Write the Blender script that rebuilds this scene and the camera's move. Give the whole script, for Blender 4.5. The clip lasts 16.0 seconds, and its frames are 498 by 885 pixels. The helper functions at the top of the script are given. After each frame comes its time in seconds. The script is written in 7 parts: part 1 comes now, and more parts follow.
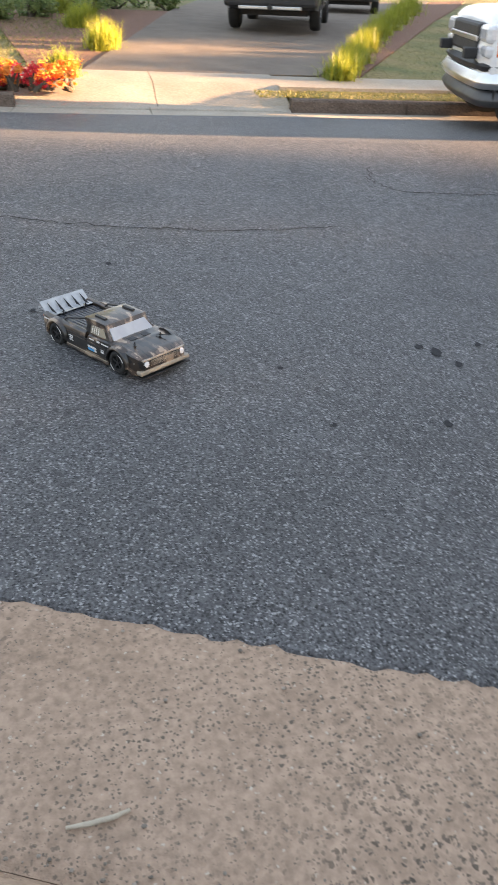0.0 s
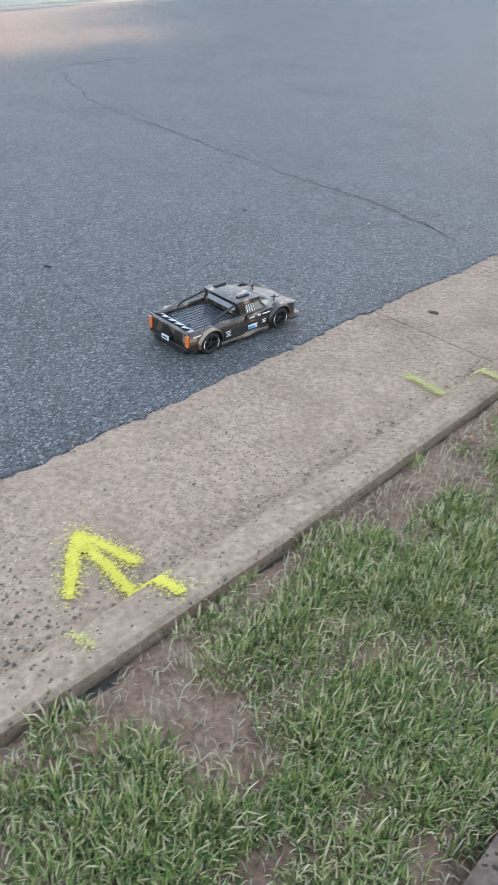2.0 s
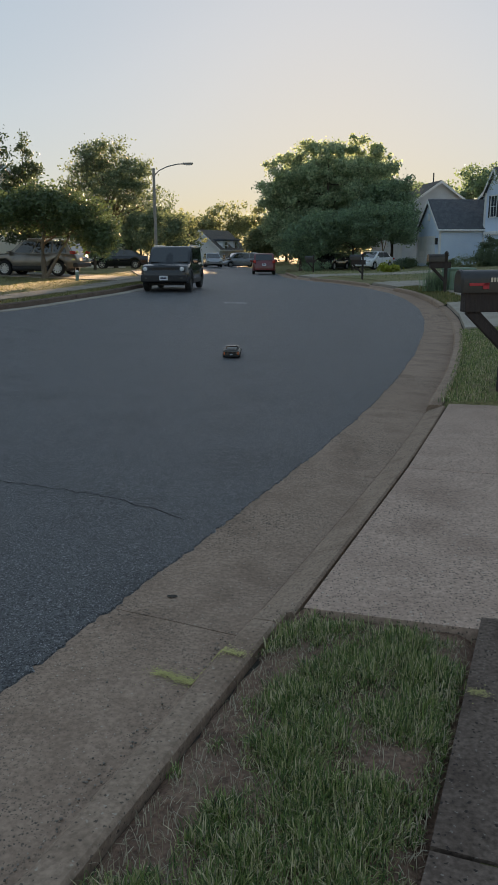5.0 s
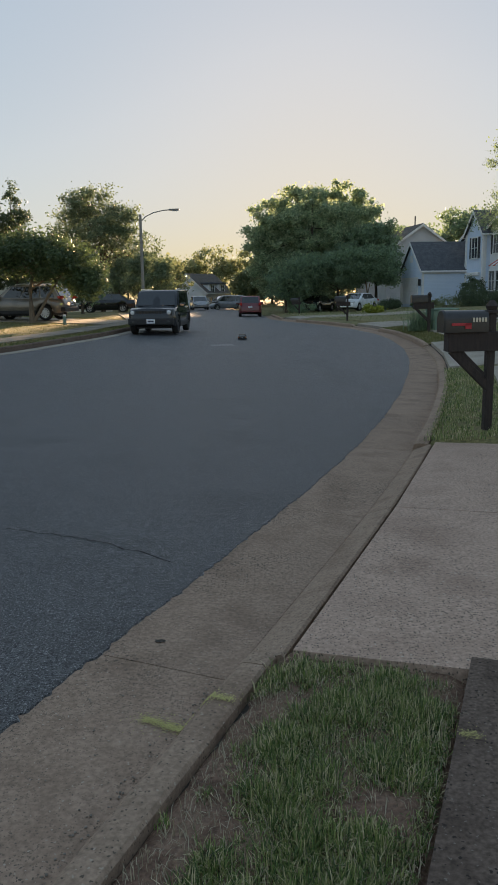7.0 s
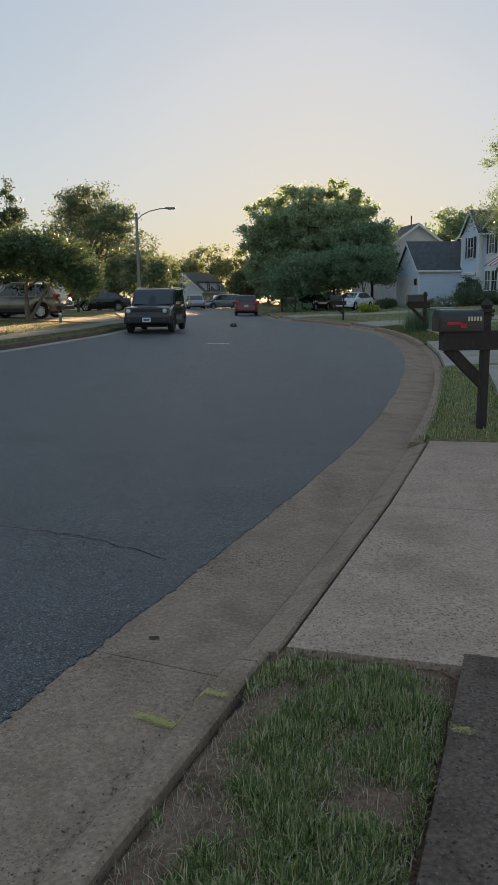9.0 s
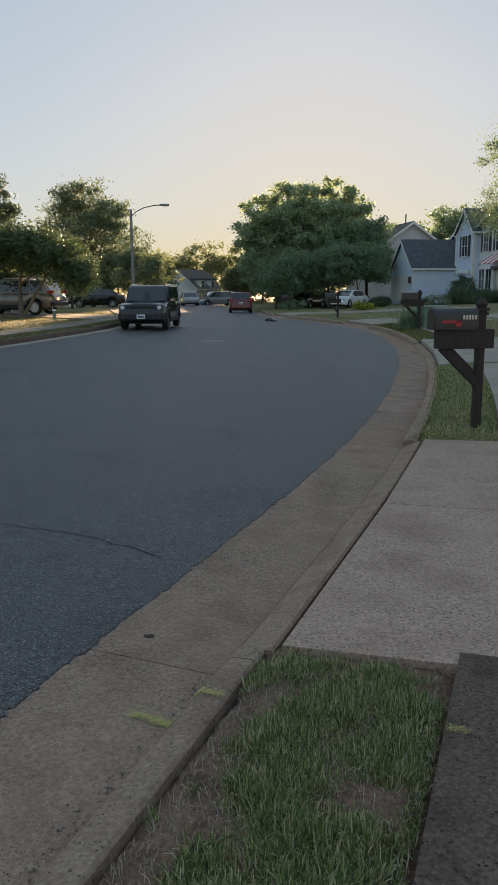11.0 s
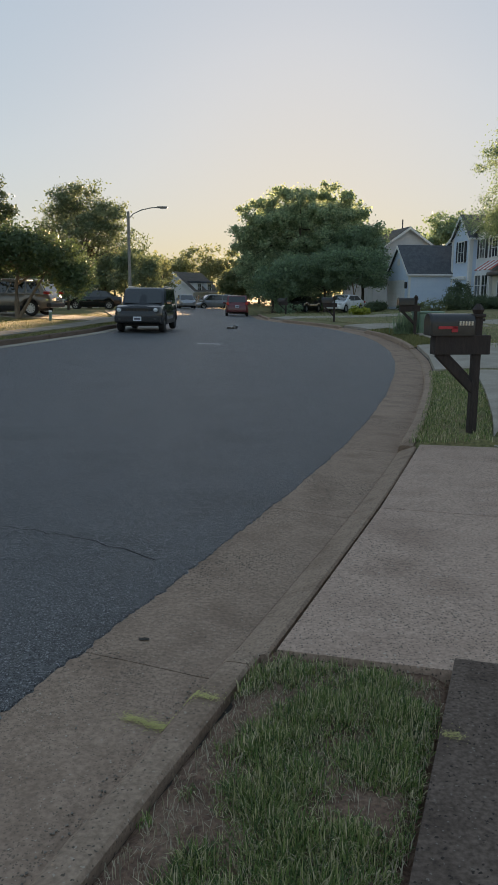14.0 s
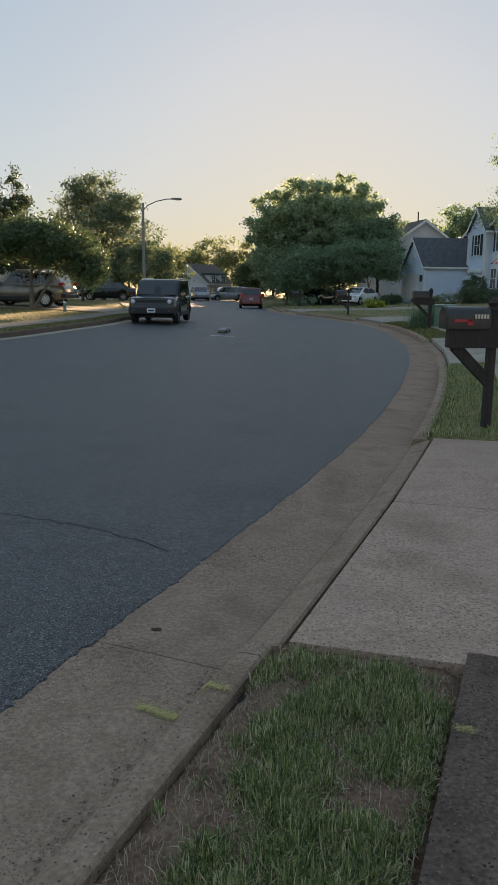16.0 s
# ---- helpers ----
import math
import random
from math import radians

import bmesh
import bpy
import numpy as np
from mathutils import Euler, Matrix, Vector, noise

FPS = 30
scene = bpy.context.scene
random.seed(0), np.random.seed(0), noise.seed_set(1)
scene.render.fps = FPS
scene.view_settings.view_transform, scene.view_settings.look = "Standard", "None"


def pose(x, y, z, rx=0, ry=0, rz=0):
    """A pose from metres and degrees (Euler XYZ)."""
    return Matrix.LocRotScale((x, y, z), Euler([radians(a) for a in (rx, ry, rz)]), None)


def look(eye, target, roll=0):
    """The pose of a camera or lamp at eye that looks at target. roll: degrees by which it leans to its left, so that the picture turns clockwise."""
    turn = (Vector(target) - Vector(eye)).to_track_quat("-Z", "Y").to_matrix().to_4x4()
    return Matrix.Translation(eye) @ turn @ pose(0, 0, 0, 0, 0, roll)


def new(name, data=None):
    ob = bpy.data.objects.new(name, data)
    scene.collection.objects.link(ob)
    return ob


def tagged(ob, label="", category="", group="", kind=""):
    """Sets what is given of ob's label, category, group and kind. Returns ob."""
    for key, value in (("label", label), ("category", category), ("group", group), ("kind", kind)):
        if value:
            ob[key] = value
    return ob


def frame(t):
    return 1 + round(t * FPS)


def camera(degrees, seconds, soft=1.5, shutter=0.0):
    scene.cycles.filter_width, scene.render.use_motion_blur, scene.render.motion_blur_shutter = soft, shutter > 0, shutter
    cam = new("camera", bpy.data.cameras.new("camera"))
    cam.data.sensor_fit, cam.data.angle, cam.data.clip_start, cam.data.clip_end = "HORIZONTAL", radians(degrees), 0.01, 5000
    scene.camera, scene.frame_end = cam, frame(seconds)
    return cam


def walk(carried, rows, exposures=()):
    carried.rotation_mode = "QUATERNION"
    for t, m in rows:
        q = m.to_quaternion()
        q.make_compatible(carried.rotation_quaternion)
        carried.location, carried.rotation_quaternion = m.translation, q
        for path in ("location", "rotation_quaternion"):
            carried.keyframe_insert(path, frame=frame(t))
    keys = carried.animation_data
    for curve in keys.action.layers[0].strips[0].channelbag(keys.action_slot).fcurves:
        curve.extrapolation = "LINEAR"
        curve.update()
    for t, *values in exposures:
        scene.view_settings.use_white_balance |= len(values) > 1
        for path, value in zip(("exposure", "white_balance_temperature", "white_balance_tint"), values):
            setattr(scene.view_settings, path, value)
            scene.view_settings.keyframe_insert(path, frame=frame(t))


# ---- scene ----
# camera
cam = camera(36.4, 16.0, soft=1.15, shutter=0.2)
PATH = [
    (0.0, -0.765, -0.368, 1.522, 76.99, -31.87, 1.86),
    (0.2, -0.713, -0.287, 1.528, 74.11, -32.72, 0.25),
    (0.5, -0.637, -0.164, 1.531, 68.65, -34.53, -0.32),
    (0.8, -0.556, -0.067, 1.509, 62.70, -36.18, -1.65),
    (1.0, -0.493, -0.022, 1.501, 55.43, -37.32, -0.72),
    (1.2, -0.426, -0.010, 1.488, 47.11, -38.08, 0.63),
    (1.5, -0.318, -0.030, 1.493, 34.76, -38.55, 2.56),
    (1.7, -0.243, -0.048, 1.498, 27.38, -37.50, 3.61),
    (2.0, -0.153, -0.065, 1.501, 19.76, -34.47, 4.26),
    (2.2, -0.118, -0.050, 1.520, 16.90, -32.71, 4.43),
    (2.5, -0.081, -0.017, 1.548, 13.46, -30.06, 4.00),
    (3.0, -0.027, 0.022, 1.593, 8.92, -25.66, 2.93),
    (3.5, -0.024, 0.022, 1.606, 5.68, -22.00, 1.74),
    (4.0, -0.011, 0.017, 1.625, 3.64, -18.56, 1.01),
    (6.5, -0.002, -0.001, 1.659, 1.32, -11.56, -0.78),
    (7.0, 0.005, -0.004, 1.659, 1.12, -11.05, -0.87),
    (7.5, 0.004, -0.008, 1.658, 1.08, -10.84, -0.92),
    (8.0, 0.005, -0.006, 1.657, 0.99, -10.99, -0.83),
    (8.5, 0.008, -0.004, 1.649, 0.84, -11.17, -0.72),
    (9.0, 0.013, -0.009, 1.649, 0.80, -11.12, -0.67),
    (11.5, 0.000, 0.001, 1.652, 0.17, -11.35, -0.25),
    (12.0, 0.001, 0.000, 1.653, 0.06, -11.28, -0.13),
    (12.5, 0.000, 0.000, 1.655, 0.00, -11.11, -0.11),
    (13.0, -0.005, -0.001, 1.657, -0.10, -10.96, 0.06),
    (13.5, -0.006, 0.002, 1.655, -0.13, -10.92, 0.17),
    (14.0, -0.009, 0.002, 1.653, -0.08, -11.08, 0.30),
    (14.5, -0.010, 0.001, 1.652, -0.10, -11.16, 0.39),
    (15.0, -0.014, 0.003, 1.654, -0.25, -11.22, 0.52),
    (15.5, -0.014, 0.006, 1.652, -0.15, -11.43, 0.64),
    (16.0, -0.015, 0.005, 1.648, 0.89, -11.65, 0.60),
]
EXPOSURE = [(0.0, 3.68, 7400, 20), (0.5, 3.98, 7150, 17), (1.0, 3.98, 7000, 16), (1.5, 4.02, 6800, 16), (2.3, 4.16, 6750, 16), (2.7, 3.8, 6750, 16), (3.0, 3.18, 6750, 16), (3.5, 2.4, 6650, 14), (4.0, 2.22, 6550, 12), (4.5, 2.1, 6500, 10), (16.0, 2.1, 6500, 10)]
walk(cam, [(t, pose(x, y, z, 90 + p, 0, w) @ pose(0, 0, 0, 0, 0, r)) for t, x, y, z, w, p, r in PATH], EXPOSURE)

# light: a low evening sun ahead, behind the big tree
SUN_ELEVATION, SUN_AZIMUTH = 7.0, 4.5
world = bpy.data.worlds.new("evening_sky")
scene.world = world
world.use_nodes = True
wn = world.node_tree.nodes
sky = wn.new("ShaderNodeTexSky")
sky.sky_type, sky.sun_disc = "NISHITA", False
sky.sun_elevation, sky.sun_rotation = radians(SUN_ELEVATION), radians(SUN_AZIMUTH)
sky.air_density, sky.dust_density, sky.ozone_density = 1.0, 0.35, 2.0
haze = wn.new("ShaderNodeGamma")
haze.inputs["Gamma"].default_value = 0.15
wn["Background"].inputs["Strength"].default_value = 0.122
world.node_tree.links.new(sky.outputs[0], haze.inputs["Color"])
tone = wn.new("ShaderNodeHueSaturation")
tone.inputs["Saturation"].default_value = 2.7
world.node_tree.links.new(haze.outputs[0], tone.inputs["Color"])
air = wn.new("ShaderNodeMix")
air.data_type, air.blend_type = "RGBA", "MULTIPLY"
air.inputs[0].default_value, air.inputs[7].default_value = 1.0, (0.985, 0.985, 1.025, 1)
world.node_tree.links.new(tone.outputs[0], air.inputs[6])
world.node_tree.links.new(air.outputs[2], wn["Background"].inputs["Color"])
sun = new("sun", bpy.data.lights.new("sun", "SUN"))
sun.data.energy, sun.data.angle, sun.data.color = 5.0, radians(0.6), (1.0, 0.66, 0.37)
to_sun = Vector((math.sin(radians(SUN_AZIMUTH)), math.cos(radians(SUN_AZIMUTH)), math.tan(radians(SUN_ELEVATION))))
sun.matrix_world = look(to_sun * 60, (0, 0, 0))


# ---- materials
def material(name, colours, scale=8.0, rough=0.8, bump=0.2, bump_scale=None, metal=0.0, detail=6.0, coat=0.0, fine=None, stretch=(1, 1, 1), rand=0.0, island=False, spots=None, gloss=0.5):
    """colours: two or more base colours along a noise; fine: (scale, amount) of a second grain; spots: (scale, size, colour) of speckles."""
    m = bpy.data.materials.new(name)
    m.use_nodes = True
    n, l = m.node_tree.nodes, m.node_tree.links
    b = n["Principled BSDF"]
    b.inputs["Roughness"].default_value, b.inputs["Metallic"].default_value, b.inputs["Coat Weight"].default_value = rough, metal, coat
    b.inputs["Coat Roughness"].default_value = 0.06
    b.inputs["Specular IOR Level"].default_value = gloss
    co = n.new("ShaderNodeTexCoord")
    mp = n.new("ShaderNodeMapping")
    mp.inputs["Scale"].default_value = stretch
    l.new(co.outputs["Object"], mp.inputs["Vector"])
    nz = n.new("ShaderNodeTexNoise")
    nz.inputs["Scale"].default_value, nz.inputs["Detail"].default_value = scale, detail
    l.new(mp.outputs[0], nz.inputs["Vector"])
    rp = n.new("ShaderNodeValToRGB")
    e = rp.color_ramp.elements
    while len(e) < len(colours):
        e.new(0.5)
    for i, c in enumerate(colours):
        e[i].position, e[i].color = 0.3 + 0.4 * i / max(1, len(colours) - 1), (*c, 1)
    l.new(nz.outputs["Fac"], rp.inputs[0])
    out = rp.outputs[0]

    def mix(kind, a, c, f):
        x = n.new("ShaderNodeMix")
        x.data_type, x.blend_type = "RGBA", kind
        for s, v in ((x.inputs[6], a), (x.inputs[7], c), (x.inputs[0], f)):
            if hasattr(v, "node"):
                l.new(v, s)
            else:
                s.default_value = v
        return x.outputs[2]

    def curve(src, lo, hi, a=0.0, c=1.0):
        x = n.new("ShaderNodeMapRange")
        x.inputs[1].default_value, x.inputs[2].default_value, x.inputs[3].default_value, x.inputs[4].default_value = lo, hi, a, c
        l.new(src, x.inputs[0])
        return x.outputs[0]

    if fine:
        f = n.new("ShaderNodeTexNoise")
        f.inputs["Scale"].default_value, f.inputs["Detail"].default_value = fine[0], 3.0
        l.new(mp.outputs[0], f.inputs["Vector"])
        v = curve(f.outputs["Fac"], 0.3, 0.7, 1 - fine[1], 1 + fine[1])
        g = n.new("ShaderNodeCombineColor")
        for k in range(3):
            l.new(v, g.inputs[k])
        out = mix("MULTIPLY", out, g.outputs[0], 1.0)
    for sp in spots or ():
        vo = n.new("ShaderNodeTexVoronoi")
        vo.inputs["Scale"].default_value = sp[0]
        wob = n.new("ShaderNodeTexNoise")
        wob.inputs["Scale"].default_value, wob.inputs["Detail"].default_value = sp[0] * 1.6, 2.0
        l.new(mp.outputs[0], wob.inputs["Vector"])
        sc = n.new("ShaderNodeVectorMath")
        sc.operation = "MULTIPLY_ADD"
        sc.inputs[1].default_value = (1.1 / sp[0],) * 3
        l.new(wob.outputs["Color"], sc.inputs[0]), l.new(mp.outputs[0], sc.inputs[2])
        l.new(sc.outputs[0], vo.inputs["Vector"])
        near = curve(vo.outputs["Distance"], sp[1] * 0.75, sp[1], 1.0, 0.0)
        sep = n.new("ShaderNodeSeparateColor")
        l.new(vo.outputs["Color"], sep.inputs[0])
        some = curve(sep.outputs[0], 1 - sp[3] - 0.02, 1 - sp[3] + 0.02)
        if len(sp) > 4:
            patch = n.new("ShaderNodeTexNoise")
            patch.inputs["Scale"].default_value = sp[4]
            l.new(mp.outputs[0], patch.inputs["Vector"])
            where = curve(patch.outputs["Fac"], 0.42, 0.62)
            mm = n.new("ShaderNodeMath")
            mm.operation = "MULTIPLY"
            l.new(some, mm.inputs[0]), l.new(where, mm.inputs[1])
            some = mm.outputs[0]
        mu = n.new("ShaderNodeMath")
        mu.operation = "MULTIPLY"
        l.new(near, mu.inputs[0]), l.new(some, mu.inputs[1])
        out = mix("MIX", out, (*sp[2], 1), mu.outputs[0])
    if rand:
        if island:
            src = n.new("ShaderNodeNewGeometry").outputs["Random Per Island"]
        else:
            src = n.new("ShaderNodeObjectInfo").outputs["Random"]
        v = curve(src, 0, 1, 1 - rand, 1 + rand)
        g = n.new("ShaderNodeCombineColor")
        for k in range(3):
            l.new(v, g.inputs[k])
        out = mix("MULTIPLY", out, g.outputs[0], 1.0)
    l.new(out, b.inputs["Base Color"])
    if bump:
        bn = n.new("ShaderNodeTexNoise")
        bn.inputs["Scale"].default_value, bn.inputs["Detail"].default_value = bump_scale or scale * 4, 5.0
        l.new(mp.outputs[0], bn.inputs["Vector"])
        bp = n.new("ShaderNodeBump")
        bp.inputs["Strength"].default_value, bp.inputs["Distance"].default_value = bump, 0.02
        l.new(bn.outputs["Fac"], bp.inputs["Height"])
        l.new(bp.outputs[0], b.inputs["Normal"])
    return m


def leaf_material(name, colours, rough=0.55, through_light=0.42, dull=0.28, gain=1.55):
    """Leaves that let some light through, each of its own tone; dull greys the colours."""
    colours = [tuple((v + (sum(c) / 3 - v) * dull) * gain for v in c) for c in colours]
    m = bpy.data.materials.new(name)
    m.use_nodes = True
    n, l = m.node_tree.nodes, m.node_tree.links
    b = n["Principled BSDF"]
    g = n.new("ShaderNodeNewGeometry")
    rp = n.new("ShaderNodeValToRGB")
    e = rp.color_ramp.elements
    while len(e) < len(colours):
        e.new(0.5)
    for i, c in enumerate(colours):
        e[i].position, e[i].color = i / (len(colours) - 1), (*c, 1)
    l.new(g.outputs["Random Per Island"], rp.inputs[0])
    l.new(rp.outputs[0], b.inputs["Base Color"])
    b.inputs["Roughness"].default_value = rough
    t = n.new("ShaderNodeBsdfTranslucent")
    hs = n.new("ShaderNodeHueSaturation")
    hs.inputs["Value"].default_value, hs.inputs["Saturation"].default_value = 1.35, 1.0
    l.new(rp.outputs[0], hs.inputs["Color"]), l.new(hs.outputs[0], t.inputs["Color"])
    x = n.new("ShaderNodeMixShader")
    x.inputs[0].default_value = through_light
    l.new(b.outputs[0], x.inputs[1]), l.new(t.outputs[0], x.inputs[2])
    l.new(x.outputs[0], n["Material Output"].inputs[0])
    return m


def glass_material(name, tint, rough=0.03):
    m = bpy.data.materials.new(name)
    m.use_nodes = True
    b = m.node_tree.nodes["Principled BSDF"]
    b.inputs["Base Color"].default_value, b.inputs["Roughness"].default_value, b.inputs["IOR"].default_value = (*tint, 1), rough, 1.5
    b.inputs["Coat Weight"].default_value = 1.0
    b.inputs["Coat Roughness"].default_value = 0.02
    return m


ASPHALT = material("asphalt", [(0.06, 0.06, 0.063), (0.09, 0.09, 0.094), (0.074, 0.074, 0.077)], 0.9, 0.55, 0.8, 170, fine=(110, 0.8), gloss=0.4, spots=[(13, 0.34, (0.115, 0.115, 0.118), 0.22), (17, 0.36, (0.052, 0.052, 0.054), 0.18), (30, 0.24, (0.25, 0.25, 0.252), 0.16), (48, 0.28, (0.3, 0.3, 0.302), 0.2), (80, 0.38, (0.34, 0.34, 0.34), 0.22), (125, 0.4, (0.33, 0.33, 0.332), 0.24), (60, 0.3, (0.18, 0.178, 0.178), 0.14), (95, 0.46, (0.014, 0.014, 0.016), 0.36)])
CRACK = material("crack_shadow", [(0.014, 0.013, 0.012), (0.03, 0.028, 0.026)], 30, 0.95, 0.5)
CONCRETE = material("gutter_concrete", [(0.24, 0.164, 0.117), (0.333, 0.234, 0.17), (0.285, 0.198, 0.142)], 2.2, 0.9, 0.3, 120, fine=(45, 0.22), gloss=0.2, rand=0.05, spots=[(46, 0.36, (0.08, 0.064, 0.05), 0.42, 0.8), (62, 0.38, (0.1, 0.078, 0.06), 0.4, 0.8), (85, 0.4, (0.12, 0.095, 0.074), 0.4, 1.3), (110, 0.33, (0.14, 0.11, 0.087), 0.26), (70, 0.28, (0.42, 0.35, 0.28), 0.12)])
KERB = material("kerb_concrete", [(0.235, 0.162, 0.115), (0.335, 0.24, 0.174), (0.27, 0.192, 0.138)], 3.0, 0.9, 0.3, 120, fine=(50, 0.24), gloss=0.2, rand=0.05, spots=[(70, 0.34, (0.11, 0.085, 0.066), 0.26), (55, 0.3, (0.4, 0.33, 0.26), 0.1)])
DRIVE_CONCRETE = material("driveway_concrete", [(0.325, 0.223, 0.168), (0.44, 0.311, 0.238), (0.375, 0.262, 0.2)], 1.5, 0.88, 0.3, 110, fine=(50, 0.24), gloss=0.2, rand=0.04, spots=[(46, 0.36, (0.13, 0.1, 0.08), 0.34, 1.2), (75, 0.4, (0.14, 0.11, 0.088), 0.42), (50, 0.3, (0.48, 0.4, 0.32), 0.12)])
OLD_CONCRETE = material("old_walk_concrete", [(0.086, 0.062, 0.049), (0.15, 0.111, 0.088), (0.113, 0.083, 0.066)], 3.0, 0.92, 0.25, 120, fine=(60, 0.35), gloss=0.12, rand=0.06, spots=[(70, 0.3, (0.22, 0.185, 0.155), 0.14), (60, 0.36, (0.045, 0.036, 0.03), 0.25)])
FAR_WALK = material("pale_walk_concrete", [(0.29, 0.255, 0.21), (0.39, 0.345, 0.285)], 1.5, 0.9, 0.3, 60, fine=(40, 0.14), gloss=0.15, rand=0.05)
# darker than FAR_WALK, for the far-side slabs from y = 8 on
DARKER_WALK = material("darker_walk_concrete", [(0.17, 0.145, 0.115), (0.25, 0.215, 0.17)], 1.5, 0.9, 0.3, 60, fine=(40, 0.2), rand=0.08)
SOIL = material("bare_soil", [(0.13, 0.075, 0.05), (0.2, 0.12, 0.08), (0.26, 0.17, 0.12)], 9, 0.95, 1.0, 60, fine=(60, 0.35))
LAWN = material("lawn_ground", [(0.09, 0.105, 0.035), (0.16, 0.14, 0.05), (0.22, 0.17, 0.075)], 0.9, 0.95, 1.0, 28, fine=(24, 0.45), detail=10)
MULCH = material("bark_mulch", [(0.12, 0.06, 0.04), (0.22, 0.11, 0.07)], 20, 0.95, 1.0, 60, fine=(60, 0.4))
DARK_GAP = material("joint_filler", [(0.03, 0.025, 0.02), (0.075, 0.06, 0.047)], 30, 0.95, 0.6)
YELLOW = material("yellow_spray_paint", [(0.62, 0.52, 0.06), (0.72, 0.62, 0.09)], 20, 0.7, 0.5, 120)
FADED_YELLOW = material("faded_yellow_paint", [(0.42, 0.37, 0.13), (0.55, 0.5, 0.17)], 30, 0.8, 0.5, 120)
WHITE_PAINT = material("road_white_paint", [(0.6, 0.6, 0.58), (0.75, 0.75, 0.73)], 12, 0.7, 0.4, 80)


# ---- shape of the ground
KNOT_Y, KNOT_H = [-30, -8, 0, 9, 14, 22, 30, 40, 55, 72, 120], [0.2, 0.15, 0, -0.14, -0.13, 0.0, 0.14, 0.12, -0.05, -0.25, -0.3]
EDGE_Y = [-60, -30, -10, -0.67, 0.12, 0.51, 1.37, 2.78, 3.92, 6.05, 7.16, 8.77, 10.95, 14.25, 17.0, 20.25, 24.0, 27.5, 31, 35.3, 38.4, 42.4, 45.4, 52, 60, 72, 100, 160]
EDGE_X = [-28, -15.5, -6.6, -2.38, -2.04, -1.88, -1.52, -1.01, -0.6, 0.16, 0.54, 1.06, 1.73, 2.61, 3.25, 3.91, 4.42, 4.6, 4.5, 4.1, 3.4, 2.45, 1.65, 0.6, 0.35, 0.0, -4, -14]
LEFT_Y = [-60, -30, -10, -1, 2, 5, 8, 11.2, 13.2, 16.4, 20.3, 23.9, 25.7, 28, 31, 35, 40, 50, 60, 72, 100, 160]
LEFT_X = [-24, -16, -11, -9.8, -9.75, -9.6, -9.45, -9.2, -8.7, -7.4, -6.45, -5.9, -5.6, -5.25, -5.05, -4.9, -5.1, -7.5, -8.3, -9, -13, -24]
FINE_Y = np.arange(-60, 160.01, 0.25)


def smooth(ys, xs, w):
    v = np.interp(FINE_Y, ys, xs)
    k = np.exp(-0.5 * (np.arange(-12, 13) * 0.25 / w) ** 2)
    k /= k.sum()
    return np.convolve(np.pad(v, 12, "edge"), k, "valid")


EDGE_S, LEFT_S = smooth(EDGE_Y, EDGE_X, 0.5), smooth(LEFT_Y, LEFT_X, 0.9)


def edge_x(y):
    return np.interp(y, FINE_Y, EDGE_S)


def left_x(y):
    return np.interp(y, FINE_Y, LEFT_S)


def road_z(x, y):
    """The street falls towards the near gutter, and beyond its crown to the far kerb."""
    return np.interp(y, KNOT_Y, KNOT_H) - 0.022 * np.clip(x, -11, 6) + 0.07 * np.clip(-4.8 - x, 0, 2.5) - 0.10 * np.clip(-7.3 - x, 0, 2.4)


def edge_frame(y, side=1):
    """The point of the road's edge at y, and the unit vector away from the road."""
    f = edge_x if side > 0 else left_x
    t = np.array([f(y + 0.3) - f(y - 0.3), 0.6])
    t /= np.linalg.norm(t)
    return np.array([f(y), y]), np.array([t[1], -t[0]]) * side


def beside(y, d, side=1):
    """The plan point d metres beyond the road's edge, square to it."""
    p, n = edge_frame(y, side)
    return p + n * d


def bank(d, side=1, y=0.0):
    """Height of the lawns above the road's edge, d metres beyond it."""
    d = np.asarray(d, float)
    if side > 0:
        up = np.clip((np.asarray(y, float) - 8.95) / 0.05, 0, 1)
        return 0.095 + 0.035 * up + (0.015 + 0.06 * up) * np.clip(d - 0.8, 0, 1.0) + 0.015 * np.clip(d - 1.8, 0, 6) + 0.05 * np.clip(d - 7, 0, 9)
    return 0.15 + 0.03 * np.clip(d - 0.5, 0, 12)


def ground_z(x, y):
    x, y = np.asarray(x, float), np.asarray(y, float)
    ex, lx = edge_x(y), left_x(y)
    cr = np.cos(np.arctan((edge_x(y + 0.3) - edge_x(y - 0.3)) / 0.6))
    cl = np.cos(np.arctan((left_x(y + 0.3) - left_x(y - 0.3)) / 0.6))
    dr, dl = (x - ex) * cr, (lx - x) * cl
    z = road_z(x, y) - 0.15
    zr = road_z(ex, y) + np.where(dr > 1.72, bank(dr, 1, y), -0.15)
    zl = road_z(lx, y) + np.where(dl > 0.48, bank(dl, -1, y), -0.15)
    return np.where(dr > 0, zr, np.where(dl > 0, zl, z))


def on_ground(x, y):
    """The height of the walked surface: lawns, verges and walks."""
    ex = float(edge_x(y))
    c = math.cos(math.atan(float(edge_x(y + 0.3) - edge_x(y - 0.3)) / 0.6))
    d = (x - ex) * c
    if 0.7 < d < 1.8:
        return float(road_z(ex, y)) + float(bank(d, 1, y))
    return float(ground_z(x, y))


